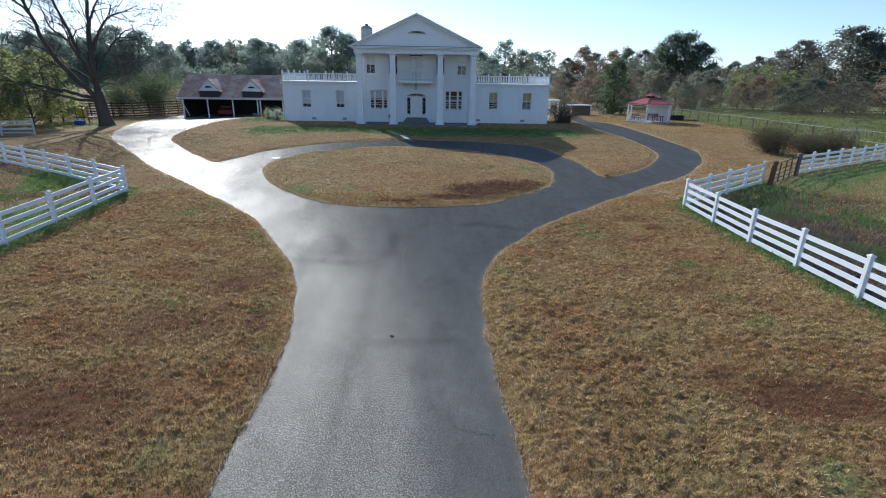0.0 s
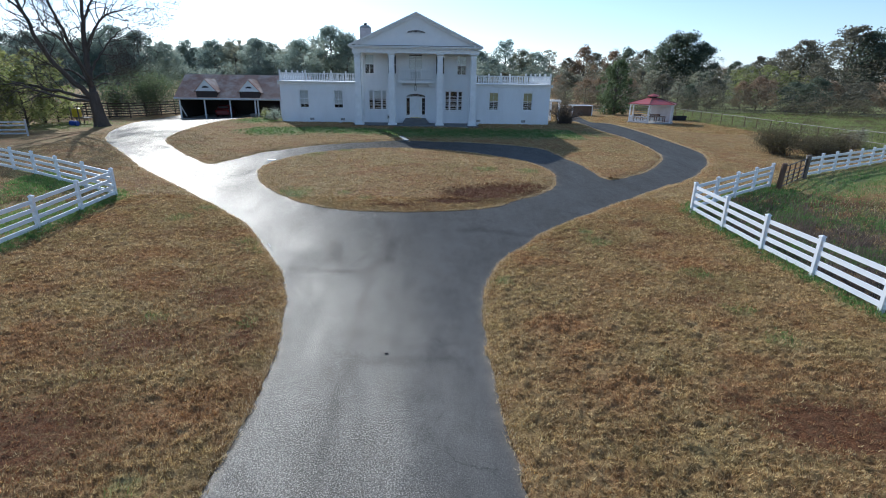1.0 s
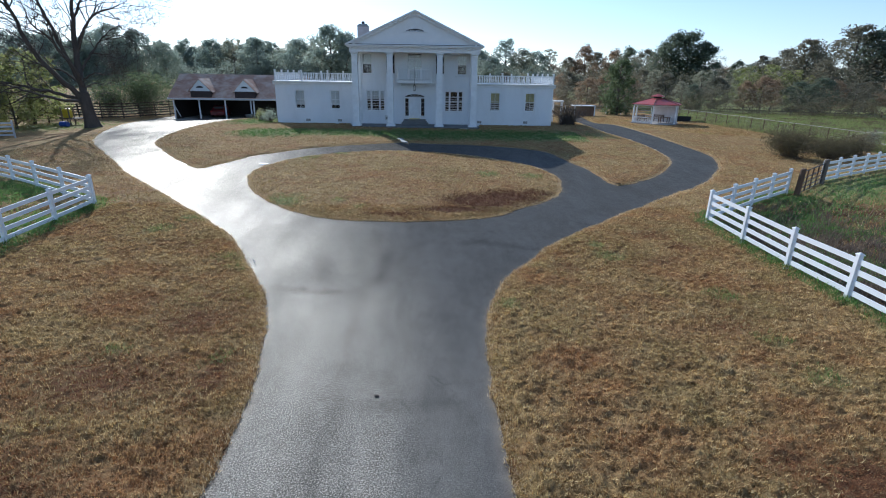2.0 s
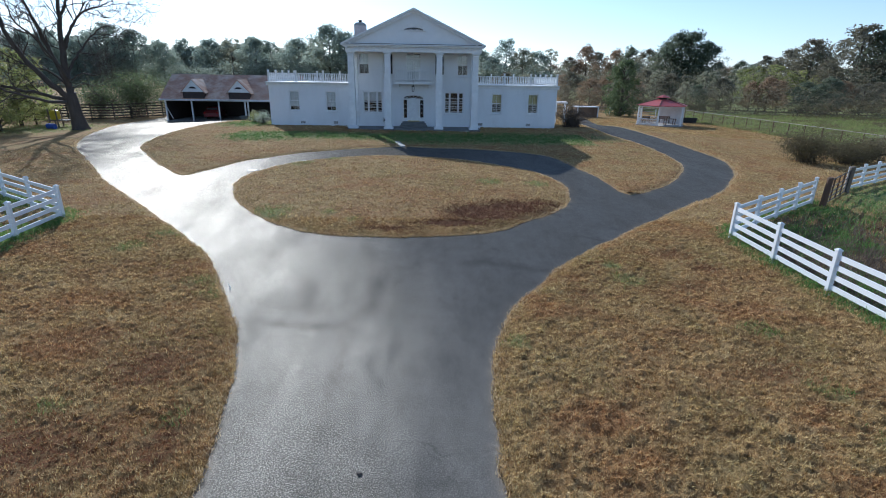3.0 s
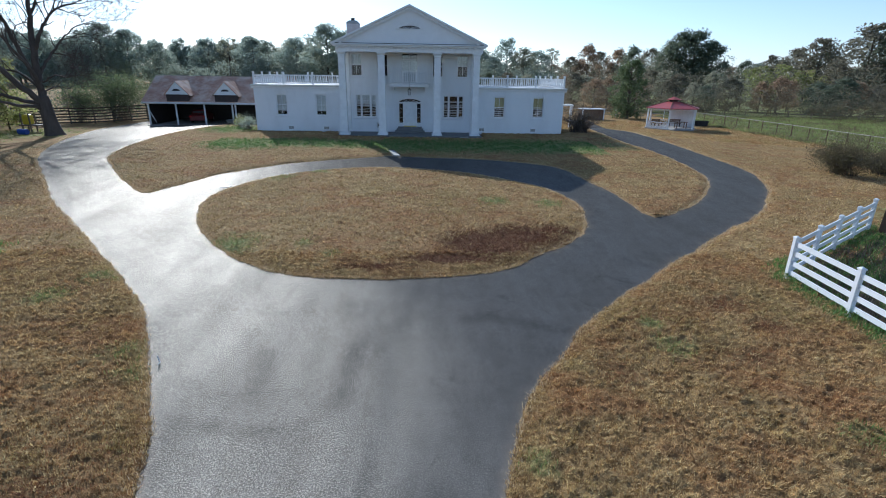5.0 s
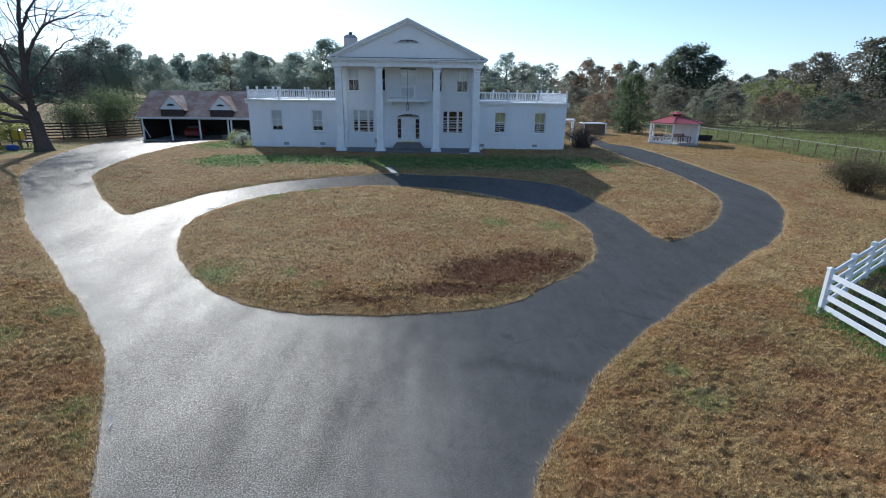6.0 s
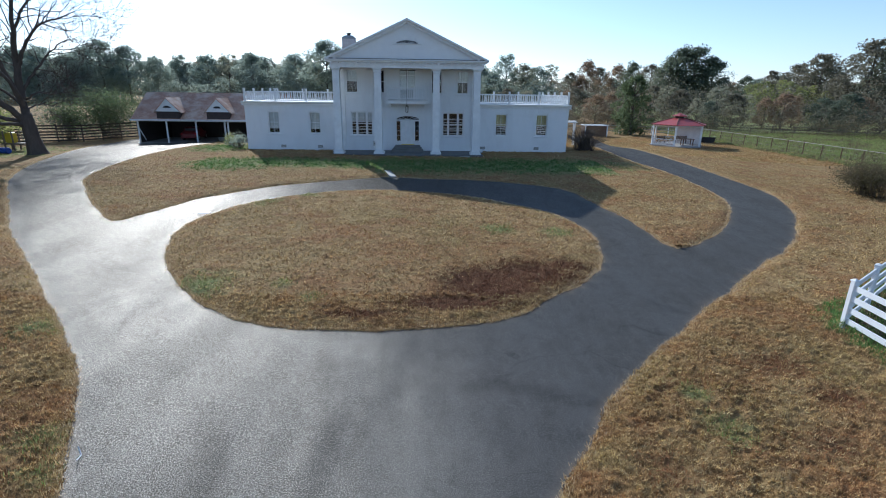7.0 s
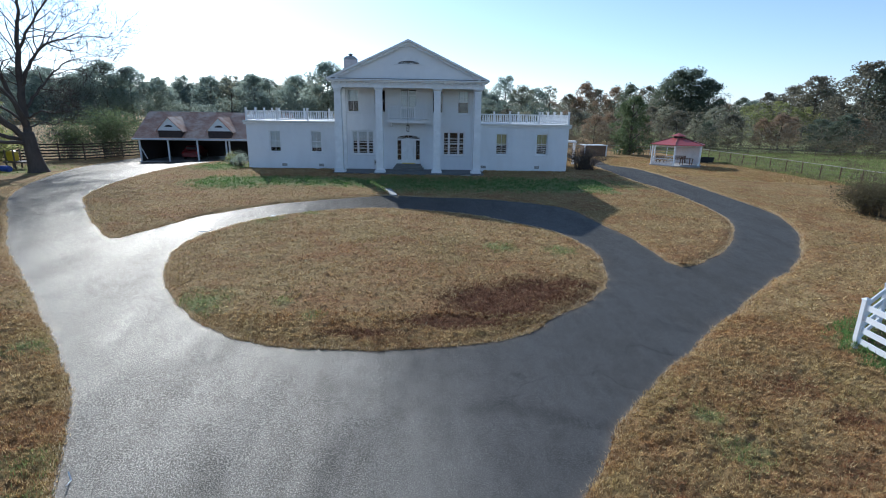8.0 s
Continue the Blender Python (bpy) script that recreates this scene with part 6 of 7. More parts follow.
def grow(start, way, length, radius, depth, rng, out, tips, bend=0.25, up=0.12, forks=(2, 3), shrink=(0.62, 0.82)):
    """Grows a limb, then smaller limbs from it."""
    n = max(3, int(length / 0.6))
    n = min(n, 8)
    chain, p, d = [(start.copy(), radius)], start.copy(), way.normalized()
    end = radius * 0.62
    for i in range(n):
        d = (d + Vector([rng.gauss(0, bend) for _ in range(3)]) * 0.5 + Vector((0, 0, up * 0.5))).normalized()
        p = p + d * (length / n)
        chain.append((p.copy(), radius + (end - radius) * (i + 1) / n))
    out.append(chain)
    if depth == 0:
        tips.append(p.copy())
        chain[-1] = (p.copy(), 0.008)
        return
    for j in range(rng.randint(*forks)):
        at = 1.0 if j == 0 else rng.uniform(0.45, 0.95)
        i = min(n, max(1, round(at * n)))
        q, r = chain[i]
        side = Vector([rng.gauss(0, 1) for _ in range(3)])
        side = (side - d * side.dot(d)).normalized()
        spread = rng.uniform(0.25, 0.5) if j == 0 else rng.uniform(0.55, 1.0)
        grow(q, d * (1 - spread * 0.45) + side * spread, length * rng.uniform(*shrink), max(0.014, r * (0.85 if j == 0 else rng.uniform(0.45, 0.7))), depth - 1, rng, out, tips, bend, up, forks, shrink)


def crown_points(rng, lobes, per, spread):
    """Points on the outsides of many overlapping uneven lobes."""
    pts = []
    for c, r in lobes:
        v = rng.normal(size=(per, 3))
        v /= np.linalg.norm(v, axis=1, keepdims=True)
        rad = r * (0.2 + 1.0 * rng.random((per, 1)) ** 0.55)
        pts.append(np.array(c) + v * rad * np.array([1, 1, spread]))
    return np.vstack(pts)


TREE_KINDS = {}


def tree_kind(key, seed, height, width, mat, label, lobes=26, per=150, leaf=0.42, low=0.22, shape="round", trunk_r=0.2, lobe=(0.11, 0.28)):
    """Builds one tree of a kind far away from nothing: a trunk with limbs and a crown of leaf sprays."""
    rng, pr = np.random.default_rng(seed), random.Random(seed)
    spots, limbs = [], []
    top = Vector((pr.uniform(-0.3, 0.3), pr.uniform(-0.3, 0.3), height * 0.86))
    trunk = [(Vector((0, 0, -0.3)), trunk_r * 1.35), (Vector((0, 0, 0.5)), trunk_r), (Vector((0.1, 0.05, height * 0.35)), trunk_r * 0.75), (top * 0.7, trunk_r * 0.4), (top, 0.03)]
    limbs.append(trunk)
    for i in range(lobes):
        u = (i + pr.random()) / lobes
        z = height * (low + (1 - low) * u * 0.93)
        if shape == "round":
            w = width * math.sqrt(max(0.05, 1 - (2 * (u - 0.42)) ** 2 * 0.8))
        elif shape == "cone":
            w = width * (1.05 - u) ** 0.8
        else:
            w = width * (0.55 + 0.45 * math.sin(math.pi * min(1, u + 0.1)))
        t = pr.uniform(0, 2 * math.pi)
        rr = w * math.sqrt(pr.uniform(0.1, 1.0))
        c = Vector((rr * math.cos(t), rr * math.sin(t), z))
        r = pr.uniform(*lobe) * width * (0.7 if u > 0.8 else 1.0)
        spots.append((c[:], r))
        if i % 4 == 0:
            foot = Vector((0, 0, max(0.6, z - rr * pr.uniform(0.5, 0.9))))
            mid = foot.lerp(c, 0.5) + Vector((0, 0, 0.25))
            limbs.append([(foot, trunk_r * 0.4), (mid, trunk_r * 0.22), (c, 0.02)])
    pts = crown_points(rng, spots, per, 0.85)
    ob = thing("tree", (0, 0, 0), label, "tree")
    t = new("trunk", branch_mesh("trunk", limbs, M_BARK))
    t.parent = ob
    c = new("crown", mesh_from_arrays("crown", leaf_quads(pts, leaf, rng, tri=True), 3, mat))
    c.parent = ob
    TREE_KINDS[key] = (ob, height)
    return ob


tree_kind("oak", 11, 12.0, 3.4, M_LEAF_HAZED, "broad green tree with haze-greyed leaves in the wood behind the yard", lobes=70, per=100, leaf=0.34, lobe=(0.2, 0.42))
tree_kind("dense", 18, 12.0, 3.6, M_LEAF_HAZED, "broad dense green tree at the edge of the wood", lobes=80, per=102, leaf=0.34, low=0.08, lobe=(0.2, 0.42))
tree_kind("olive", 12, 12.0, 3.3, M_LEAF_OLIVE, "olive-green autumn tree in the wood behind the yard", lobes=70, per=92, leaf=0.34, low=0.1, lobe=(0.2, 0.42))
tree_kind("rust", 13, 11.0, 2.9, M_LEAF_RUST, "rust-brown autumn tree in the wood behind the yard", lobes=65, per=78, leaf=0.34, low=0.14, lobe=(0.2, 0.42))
tree_kind("tall", 14, 14.0, 2.7, M_LEAF_HAZED, "tall narrow green tree in the wood behind the yard", lobes=65, per=75, leaf=0.34, shape="tall", low=0.2, lobe=(0.2, 0.42))
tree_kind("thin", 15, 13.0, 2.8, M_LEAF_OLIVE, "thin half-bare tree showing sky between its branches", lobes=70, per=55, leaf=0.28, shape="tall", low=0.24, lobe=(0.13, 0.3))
tree_kind("shade", 31, 12.0, 3.6, M_LEAF_DEEP, "broad dark green tree in the eastern wood", lobes=80, per=100, leaf=0.34, low=0.06, lobe=(0.2, 0.42))
tree_kind("dun", 32, 12.0, 3.3, M_LEAF_DUN, "dull olive-brown autumn tree in the eastern wood", lobes=75, per=84, leaf=0.34, low=0.05, lobe=(0.2, 0.42))
tree_kind("green", 17, 6.5, 2.8, M_LEAF_GREEN, "yellow-green leafy small tree near the yard fence", lobes=60, per=95, leaf=0.19, low=0.12, trunk_r=0.12)
tree_kind("cone", 19, 9.0, 2.9, M_LEAF_BUSH, "broad leafy green tree standing behind the side yard", lobes=110, per=80, leaf=0.26, shape="round", low=0.02)
USED_KINDS = set()


def plant(key, x, y, h, turn, wide=1.0):
    """Sets a tree of a kind at a place, with its own height and turn."""
    src, base = TREE_KINDS[key]
    s = h / base
    m = Matrix.Translation((x, y, gz(x, y) - 0.1)) @ pose(0, 0, 0, 0, 0, turn)
    if key in USED_KINDS:
        ob = copy_thing(src, m)
    else:
        ob = src
        ob.matrix_basis = m
        USED_KINDS.add(key)
    ob.scale = (s * wide, s * wide, s)
    return ob


# woods round the fields, two hundred metres and more behind the house, nearer in the east
WOOD_WEST = [(-155.5, 137.7, 22.6), (-162.2, 164.0, 20.1), (-154.8, 174.9, 19.8), (-143.6, 181.6, 19.3), (-132.0, 169.3, 20.9), (-121.8, 163.8, 23.6), (-114.0, 167.5, 21.5), (-106.4, 173.8, 17.8),
             (-177.5, 150.3, 20.7), (-135.8, 149.5, 18.7), (-147.6, 154.6, 19.7), (-167.0, 146.1, 21.7), (-143.4, 162.5, 20.9), (-130.4, 157.6, 17.7), (-126.6, 179.7, 19.0)]
WOOD_BACK = [(-134.3, 230.6, 18.5), (-122.4, 230.2, 22.7), (-110.7, 232.2, 21.9), (-102.4, 214.8, 21.6), (-91.9, 212.6, 22.4), (-82.9, 216.4, 22.5), (-76.1, 198.7, 21.4), (-69.1, 199.3, 20.6), (-61.0, 200.2, 19.9),
             (-53.6, 184.7, 20.8), (-45.5, 183.6, 20.9), (-36.7, 165.1, 24.5), (-31.1, 168.7, 22.2), (-25.1, 177.7, 20.2), (-14.0, 185.3, 18.1), (-0.7, 190.0, 18.3), (13.8, 204.7, 19.3), (29.5, 220.0, 18.9),
             (36.0, 220.2, 15.4), (43.6, 231.6, 25.5), (52.5, 229.7, 20.6), (63.8, 249.4, 20.2), (71.9, 249.0, 21.9)]
WOOD_EAST = [(72.6, 213.1, 16.5), (79.3, 207.9, 21.5), (87.7, 215.4, 19.2), (93.1, 205.4, 19.7), (92.4, 186.5, 20.0), (91.5, 165.5, 18.3), (93.9, 153.9, 20.4), (97.5, 151.6, 23.7), (101.1, 148.8, 23.7),
             (103.8, 142.2, 19.5), (117.3, 158.6, 13.4), (121.4, 149.8, 13.6), (122.5, 137.0, 15.2), (126.0, 137.1, 13.7)]
WOOD_EAST_FAR = [(121.3, 122.7, 16.8), (121.5, 113.1, 19.3), (125.6, 115.3, 15.2), (120.3, 103.5, 12.7), (120.0, 93.5, 21.7), (125.0, 92.5, 20.2), (129.6, 89.7, 18.6), (134.0, 86.0, 19.7), (138.4, 80.6, 17.9),
                 (143.0, 71.6, 18.0), (148.9, 61.4, 17.0), (155.7, 49.5, 17.8)]
wr = random.Random(7)
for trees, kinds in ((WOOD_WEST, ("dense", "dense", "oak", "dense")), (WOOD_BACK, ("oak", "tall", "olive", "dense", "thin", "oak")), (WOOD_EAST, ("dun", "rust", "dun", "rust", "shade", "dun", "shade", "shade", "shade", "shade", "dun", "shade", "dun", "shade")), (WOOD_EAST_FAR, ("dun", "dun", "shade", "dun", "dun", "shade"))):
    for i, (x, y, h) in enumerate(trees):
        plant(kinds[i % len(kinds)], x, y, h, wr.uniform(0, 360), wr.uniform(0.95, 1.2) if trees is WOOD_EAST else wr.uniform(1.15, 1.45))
# a second, lower rank behind and between them
for i in range(48):
    u = i / 47
    x, y = -235 + 470 * u, 268 - 120 * abs(2 * u - 1) ** 2 + wr.uniform(-10, 10)
    plant(wr.choice(("oak", "olive", "rust", "dense", "olive")), x, y, wr.uniform(16.5, 20.5) if x < 40 else wr.uniform(11.0, 16.0), wr.uniform(0, 360), wr.uniform(1.4, 1.8))
for i in range(22):
    plant(wr.choice(("oak", "olive", "tall", "oak", "thin")), -140 + 7.2 * i + wr.uniform(-2, 2), 236 - 30 * (i > 11) + wr.uniform(-8, 8), wr.uniform(18.5, 22.5), wr.uniform(0, 360), wr.uniform(1.0, 1.35))
# lower trees and tall brush that close the fields to the east, a hundred metres off
MID_LINE = ((10, 76), (22, 62), (34, 54), (46, 52), (60, 49), (74, 42), (90, 30), (112, 12))
for i in range(40):
    u = i / 39 * (len(MID_LINE) - 1)
    k = min(int(u), len(MID_LINE) - 2)
    (xa, ya), (xb, yb) = MID_LINE[k], MID_LINE[k + 1]
    x, y = xa + (xb - xa) * (u - k), ya + (yb - ya) * (u - k)
    back = wr.uniform(0, 16)
    plant(wr.choice(("shade", "dun", "dun", "rust", "shade", "thin")), x + back * 0.4, y + back, wr.uniform(4.8, 7.2) + back * 0.1, wr.uniform(0, 360), wr.uniform(1.2, 1.7))
plant("cone", 33.0, 34.3, 9.2, 40, 1.0)
for x, y, h, w in ((101, 108, 10.5, 1.5), (106, 106, 11.0, 1.5), (112, 104, 9.5, 1.5), (-43.5, -1.0, 8.6, 1.25), (-40.0, 1.5, 5.2, 1.2), (-42.5, 7.5, 8.2, 1.1), (-46, 4, 9.4, 1.2), (-45, -6.5, 6.2, 1.0), (-50, -4, 7.0, 1.1), (-42.0, 9.0, 4.6, 1.0)):
    plant("green", x, y, h, wr.uniform(0, 360), w)


def thicket():
    """The brown undergrowth along the feet of the far trees."""
    rng = np.random.default_rng(3)
    for line, n, size, high, deep, mat, label in (
            ([(14, 58), (24, 48), (36, 46), (48, 43), (62, 40), (72, 31), (96, 12)], 30000, 0.15, 2.4, 1.4, M_SCRUB, "rust-brown brush along the wood's edge"),
            ([(12, 66), (30, 52), (46, 50), (62, 46), (76, 37), (104, 16)], 26000, 0.2, 4.2, 2.2, M_LEAF_DUN, "olive-brown undergrowth along the wood's edge"),
            ([(58, 130), (76, 100), (94, 88), (112, 76), (140, 44)], 14000, 0.42, 9.0, 4.0, M_LEAF_DUN, "tall brown undergrowth inside the eastern wood"),
            ([(-84, 12), (-60, 20), (-45, 25), (-30, 32)], 15000, 0.18, 3.0, 2.4, M_SCRUB, "reddish-brown weeds in the field behind the yard fence"),
            ([(-84, 7), (-60, 12), (-48, 14.5), (-40, 19), (-36.5, 24), (-31, 33)], 22000, 0.16, 2.7, 1.1, M_LEAF_DEEP, "dark hedge of brush along the yard's board fence"),
            ([(-190, 130), (-130, 144), (-104, 166), (-78, 190), (-30, 160), (0, 180), (40, 212), (80, 200)], 26000, 0.58, 8.5, 3.5, M_LEAF_HAZED, "undergrowth in haze-paled green along the far wood's edge")):
        line = np.array(line, float)
        seg = np.linalg.norm(np.diff(line, axis=0), axis=1)
        cum = np.concatenate([[0], np.cumsum(seg)])
        u = rng.uniform(0, cum[-1], n)
        px, py = np.interp(u, cum, line[:, 0]), np.interp(u, cum, line[:, 1])
        swell = np.array([noise.noise(Vector((a * 0.6 / high, n * 0.01, high))) for a in u])
        z = rng.random(n) ** 0.9 * high * np.clip(1 + 0.85 * swell, 0.35, 1.8)
        pts = np.stack([px + rng.normal(0, deep, n), py + rng.normal(0, deep, n), z], -1)
        tagged(new("undergrowth", mesh_from_arrays("undergrowth", leaf_quads(pts, size, rng), 4, mat)), label, "undergrowth", kind="stuff")


thicket()


# the great bare tree by the drive
def bare_tree(x, y):
    """A great pecan: a short trunk that divides into long upright and arching limbs, each with its twigs."""
    pr = random.Random(21)
    t = thing("bare_tree", (x, y, gz(x, y)), "large bare tree with spreading limbs beside the drive", "tree")
    side, deep = Vector((0.84, 0.54, 0)), Vector((-0.54, 0.84, 0))

    def at(u, v, z):
        return side * u + deep * v + Vector((0, 0, z))

    def bend(points, radii):
        """A smooth chain of points and radii along a limb."""
        p = [at(*q) for q in points]
        p = [2 * p[0] - p[1]] + p + [2 * p[-1] - p[-2]]
        out = []
        for k in range(1, len(p) - 2):
            for s in range(4):
                u = s / 4
                q = 0.5 * (2 * p[k] + (p[k + 1] - p[k - 1]) * u + (2 * p[k - 1] - 5 * p[k] + 4 * p[k + 1] - p[k + 2]) * u * u + (3 * p[k] - p[k - 1] - 3 * p[k + 1] + p[k + 2]) * u ** 3)
                wob = Vector([pr.gauss(0, 0.045) for _ in range(3)]) if (k > 1 or s) and radii[0] < 0.6 else Vector((0, 0, 0))
                out.append((q + wob, radii[k - 1] + (radii[k] - radii[k - 1]) * u))
        out.append((p[-2], radii[-1]))
        return out

    trunk = [bend([(0.15, 0, -0.3), (0.1, 0, 0.3), (0.0, 0, 1.3), (-0.1, 0, 2.6), (-0.15, 0, 3.6)], [1.05, 0.76, 0.6, 0.54, 0.48])]
    mains = [
        ([(-0.15, 0, 3.4), (-0.15, 0.2, 5.5), (0.0, 0.4, 8.0), (0.3, 0.5, 11.3), (0.9, 0.6, 14.5), (1.1, 0.4, 17.0)], [0.46, 0.4, 0.32, 0.22, 0.12, 0.05], 9, 1.0),
        ([(-0.3, 0, 2.9), (-1.3, -0.4, 4.3), (-2.8, -0.7, 6.2), (-3.9, -0.9, 8.6), (-4.4, -0.8, 11.0), (-5.3, -0.6, 13.5), (-5.6, -0.4, 16.0)], [0.36, 0.33, 0.28, 0.23, 0.18, 0.11, 0.04], 10, 1.0),
        ([(-4.3, -0.8, 10.6), (-5.4, -1.2, 11.9), (-7.0, -1.6, 12.8), (-8.8, -1.8, 14.2)], [0.16, 0.12, 0.08, 0.03], 6, 0.8),
        ([(-0.2, 0.1, 4.6), (-0.9, 0.6, 6.8), (-1.5, 0.9, 9.2), (-2.3, 1.2, 11.8), (-2.6, 1.3, 14.8), (-2.4, 1.3, 16.8)], [0.28, 0.24, 0.2, 0.15, 0.1, 0.04], 9, 0.9),
        ([(-0.1, -0.1, 4.2), (-0.5, -1.0, 6.0), (-1.8, -1.8, 8.4), (-3.0, -2.3, 9.7), (-3.6, -2.6, 12.2)], [0.22, 0.18, 0.13, 0.09, 0.03], 7, 0.8),
        ([(-0.05, 0.3, 7.4), (0.8, 0.2, 9.2), (2.0, 0.0, 10.9), (3.6, -0.3, 11.6), (5.0, -0.5, 12.4)], [0.22, 0.17, 0.13, 0.08, 0.03], 9, 0.9),
        ([(0.1, 0.3, 5.6), (0.9, 0.9, 7.0), (2.2, 1.4, 8.6), (3.5, 1.8, 9.8), (4.6, 2.0, 10.3)], [0.17, 0.14, 0.1, 0.06, 0.025], 8, 0.8),
        ([(0.3, 0.5, 10.6), (1.3, 0.3, 12.4), (2.5, 0.2, 14.2), (3.4, 0.2, 16.0)], [0.17, 0.12, 0.08, 0.03], 8, 0.8),
        ([(-0.3, 0.1, 2.8), (-2.0, 0.4, 3.3), (-4.2, 0.8, 3.9), (-6.6, 1.0, 4.5), (-9.0, 1.2, 4.6)], [0.26, 0.21, 0.16, 0.11, 0.04], 8, 0.7),
        ([(-0.4, -0.2, 2.6), (-2.2, -0.9, 2.9), (-4.4, -1.4, 3.6), (-6.2, -1.8, 4.4), (-7.8, -2.0, 4.2)], [0.22, 0.17, 0.12, 0.08, 0.03], 7, 0.7),
        ([(-0.1, 0.2, 4.4), (-1.6, 1.4, 5.6), (-3.4, 2.4, 6.2), (-5.2, 3.0, 7.4)], [0.17, 0.13, 0.09, 0.03], 7, 0.8),
        ([(0.1, -0.2, 4.8), (1.2, -0.9, 5.4), (2.4, -1.4, 5.3), (3.4, -1.8, 5.8)], [0.11, 0.085, 0.06, 0.02], 6, 0.7),
        ([(-0.1, 0.1, 3.9), (1.0, 0.4, 4.4), (2.2, 0.8, 4.3), (3.0, 1.0, 4.9)], [0.09, 0.07, 0.05, 0.02], 6, 0.6)]
    tr = new("trunk", branch_mesh("trunk", trunk, M_BARK, k=14))
    tr.parent = t
    tips = []
    for points, radii, twigs, reach in mains:
        radii = [0.8 * r for r in radii]
        chain = bend(points, radii)
        limbs = [chain]
        twigs = round(twigs * 1.7)
        for k in range(twigs):
            i = int(len(chain) * (0.3 + 0.68 * (k + pr.random()) / twigs))
            i = min(i, len(chain) - 2)
            p, r = chain[i]
            d = (chain[i + 1][0] - p).normalized()
            s = Vector([pr.gauss(0, 1) for _ in range(3)])
            s = (s - d * s.dot(d)).normalized()
            grow(p, d * 0.75 + s * pr.uniform(0.5, 1.0), reach * pr.uniform(1.6, 3.0), max(0.02, min(r * 0.55, 0.06)), 4, pr, limbs, tips, bend=0.36, up=0.08, forks=(2, 3), shrink=(0.58, 0.8))
        grow(chain[-1][0], chain[-1][0] - chain[-3][0], 1.8, radii[-1] * 0.8, 2, pr, limbs, tips, bend=0.3, up=0.05, forks=(2, 3))
        lm = new("limb", branch_mesh("limb", limbs, M_BARK, k=9))
        lm.parent = t
    rng = np.random.default_rng(8)
    pts = np.array([p[:] for p in tips])
    pts = pts[rng.choice(len(pts), min(len(pts), 200), replace=False)]
    lv = new("last_leaves", mesh_from_arrays("last_leaves", leaf_quads(pts, 0.12, rng), 4, M_LEAF_RUST))
    lv.parent = t
    return t


bare_tree(-34.2, 4.0)


def shrub(x, y, w, h, mat, label, seed, leaves=1800, leaf=0.13, twigs=26, airy=False):
    """A bush: many stems from the ground and leaves towards their ends."""
    pr, rng = random.Random(seed), np.random.default_rng(seed)
    z = gz(x, y)
    s = thing("shrub", (x, y, z), label, "shrub")
    limbs, ends = [], []
    for i in range(twigs):
        a, lean = pr.uniform(0, 2 * math.pi), pr.uniform(0.1, 1.0)
        tip = Vector((w * lean * math.cos(a), w * lean * math.sin(a), h * pr.uniform(0.6, 1.0) * math.sqrt(max(0.1, 1.05 - lean * lean * 0.75))))
        mid = tip * 0.5 + Vector((0, 0, h * 0.12))
        limbs.append([(Vector((0.35 * w * lean * math.cos(a + 0.5), 0.35 * w * lean * math.sin(a + 0.5), -0.05)), 0.025), (mid, 0.018), (tip, 0.006)])
        for j in range(4):
            u = pr.uniform(0.4, 1)
            b = mid.lerp(tip, u)
            e = b + Vector((pr.gauss(0, 0.3), pr.gauss(0, 0.3), abs(pr.gauss(0, 0.25)))) * w * 0.5
            limbs.append([(b, 0.01), (e, 0.004)])
            ends.append(e)
        ends += [tip, mid]
    st = new("stem_clump", branch_mesh("stem_clump", limbs, M_BARK))
    st.parent = s
    c = np.array([e[:] for e in ends])
    k = rng.integers(0, len(c), leaves)
    pts = c[k] + rng.normal(0, 0.09 * (w + h), (leaves, 3)) * (0.7 if airy else 1.0)
    pts[:, 2] = np.maximum(pts[:, 2], 0.03)
    f = new("foliage", mesh_from_arrays("foliage", leaf_quads(pts, leaf, rng), 4, mat))
    f.parent = s
    return s


shrub(-37.3, 20.6, 4.4, 4.8, M_LEAF_BUSH, "big green bush beside the carport", 1, 14000, 0.17, 60)
shrub(-40.5, 18.0, 2.6, 3.8, M_LEAF_BUSH, "tall green bush beside the yard fence", 2, 4000, 0.2, 30)
shrub(-32.5, 22.5, 2.2, 4.4, M_LEAF_BUSH, "loose olive bush behind the carport corner", 3, 2600, 0.2, 30)
shrub(15.6, 1.4, 2.2, 2.2, M_SCRUB, "twiggy half-bare bush at the house corner", 4, 1500, 0.08, 120, airy=True)
shrub(16.6, 3.4, 1.2, 1.2, M_LEAF_RUST, "low dry brush at the house corner", 5, 700, 0.08, 50, airy=True)
shrub(-14.6, 0.6, 0.9, 1.1, M_LEAF_HAZED, "small green shrub at the house corner", 6, 1500, 0.08, 26)
shrub(-15.9, 2.4, 0.8, 0.9, M_LEAF_GREEN, "small green shrub at the house corner", 9, 1200, 0.08, 24)
shrub(-16.8, 5.0, 0.5, 1.1, leafy("pale_plumes", [(0.06, 0.075, 0.04), (0.1, 0.11, 0.06), (0.4, 0.38, 0.34)]), "pale dry ornamental grass clump by the carport", 7, 500, 0.12, 40, airy=True)
shrub(28.2, -14.8, 2.1, 1.8, M_BRUSH, "dense brown-green scrub bush on the lawn's edge", 11, 15000, 0.08, 70)
shrub(31.6, -14.2, 1.8, 1.35, M_BRUSH, "dry brown scrub bush by the fence", 12, 11000, 0.075, 60)
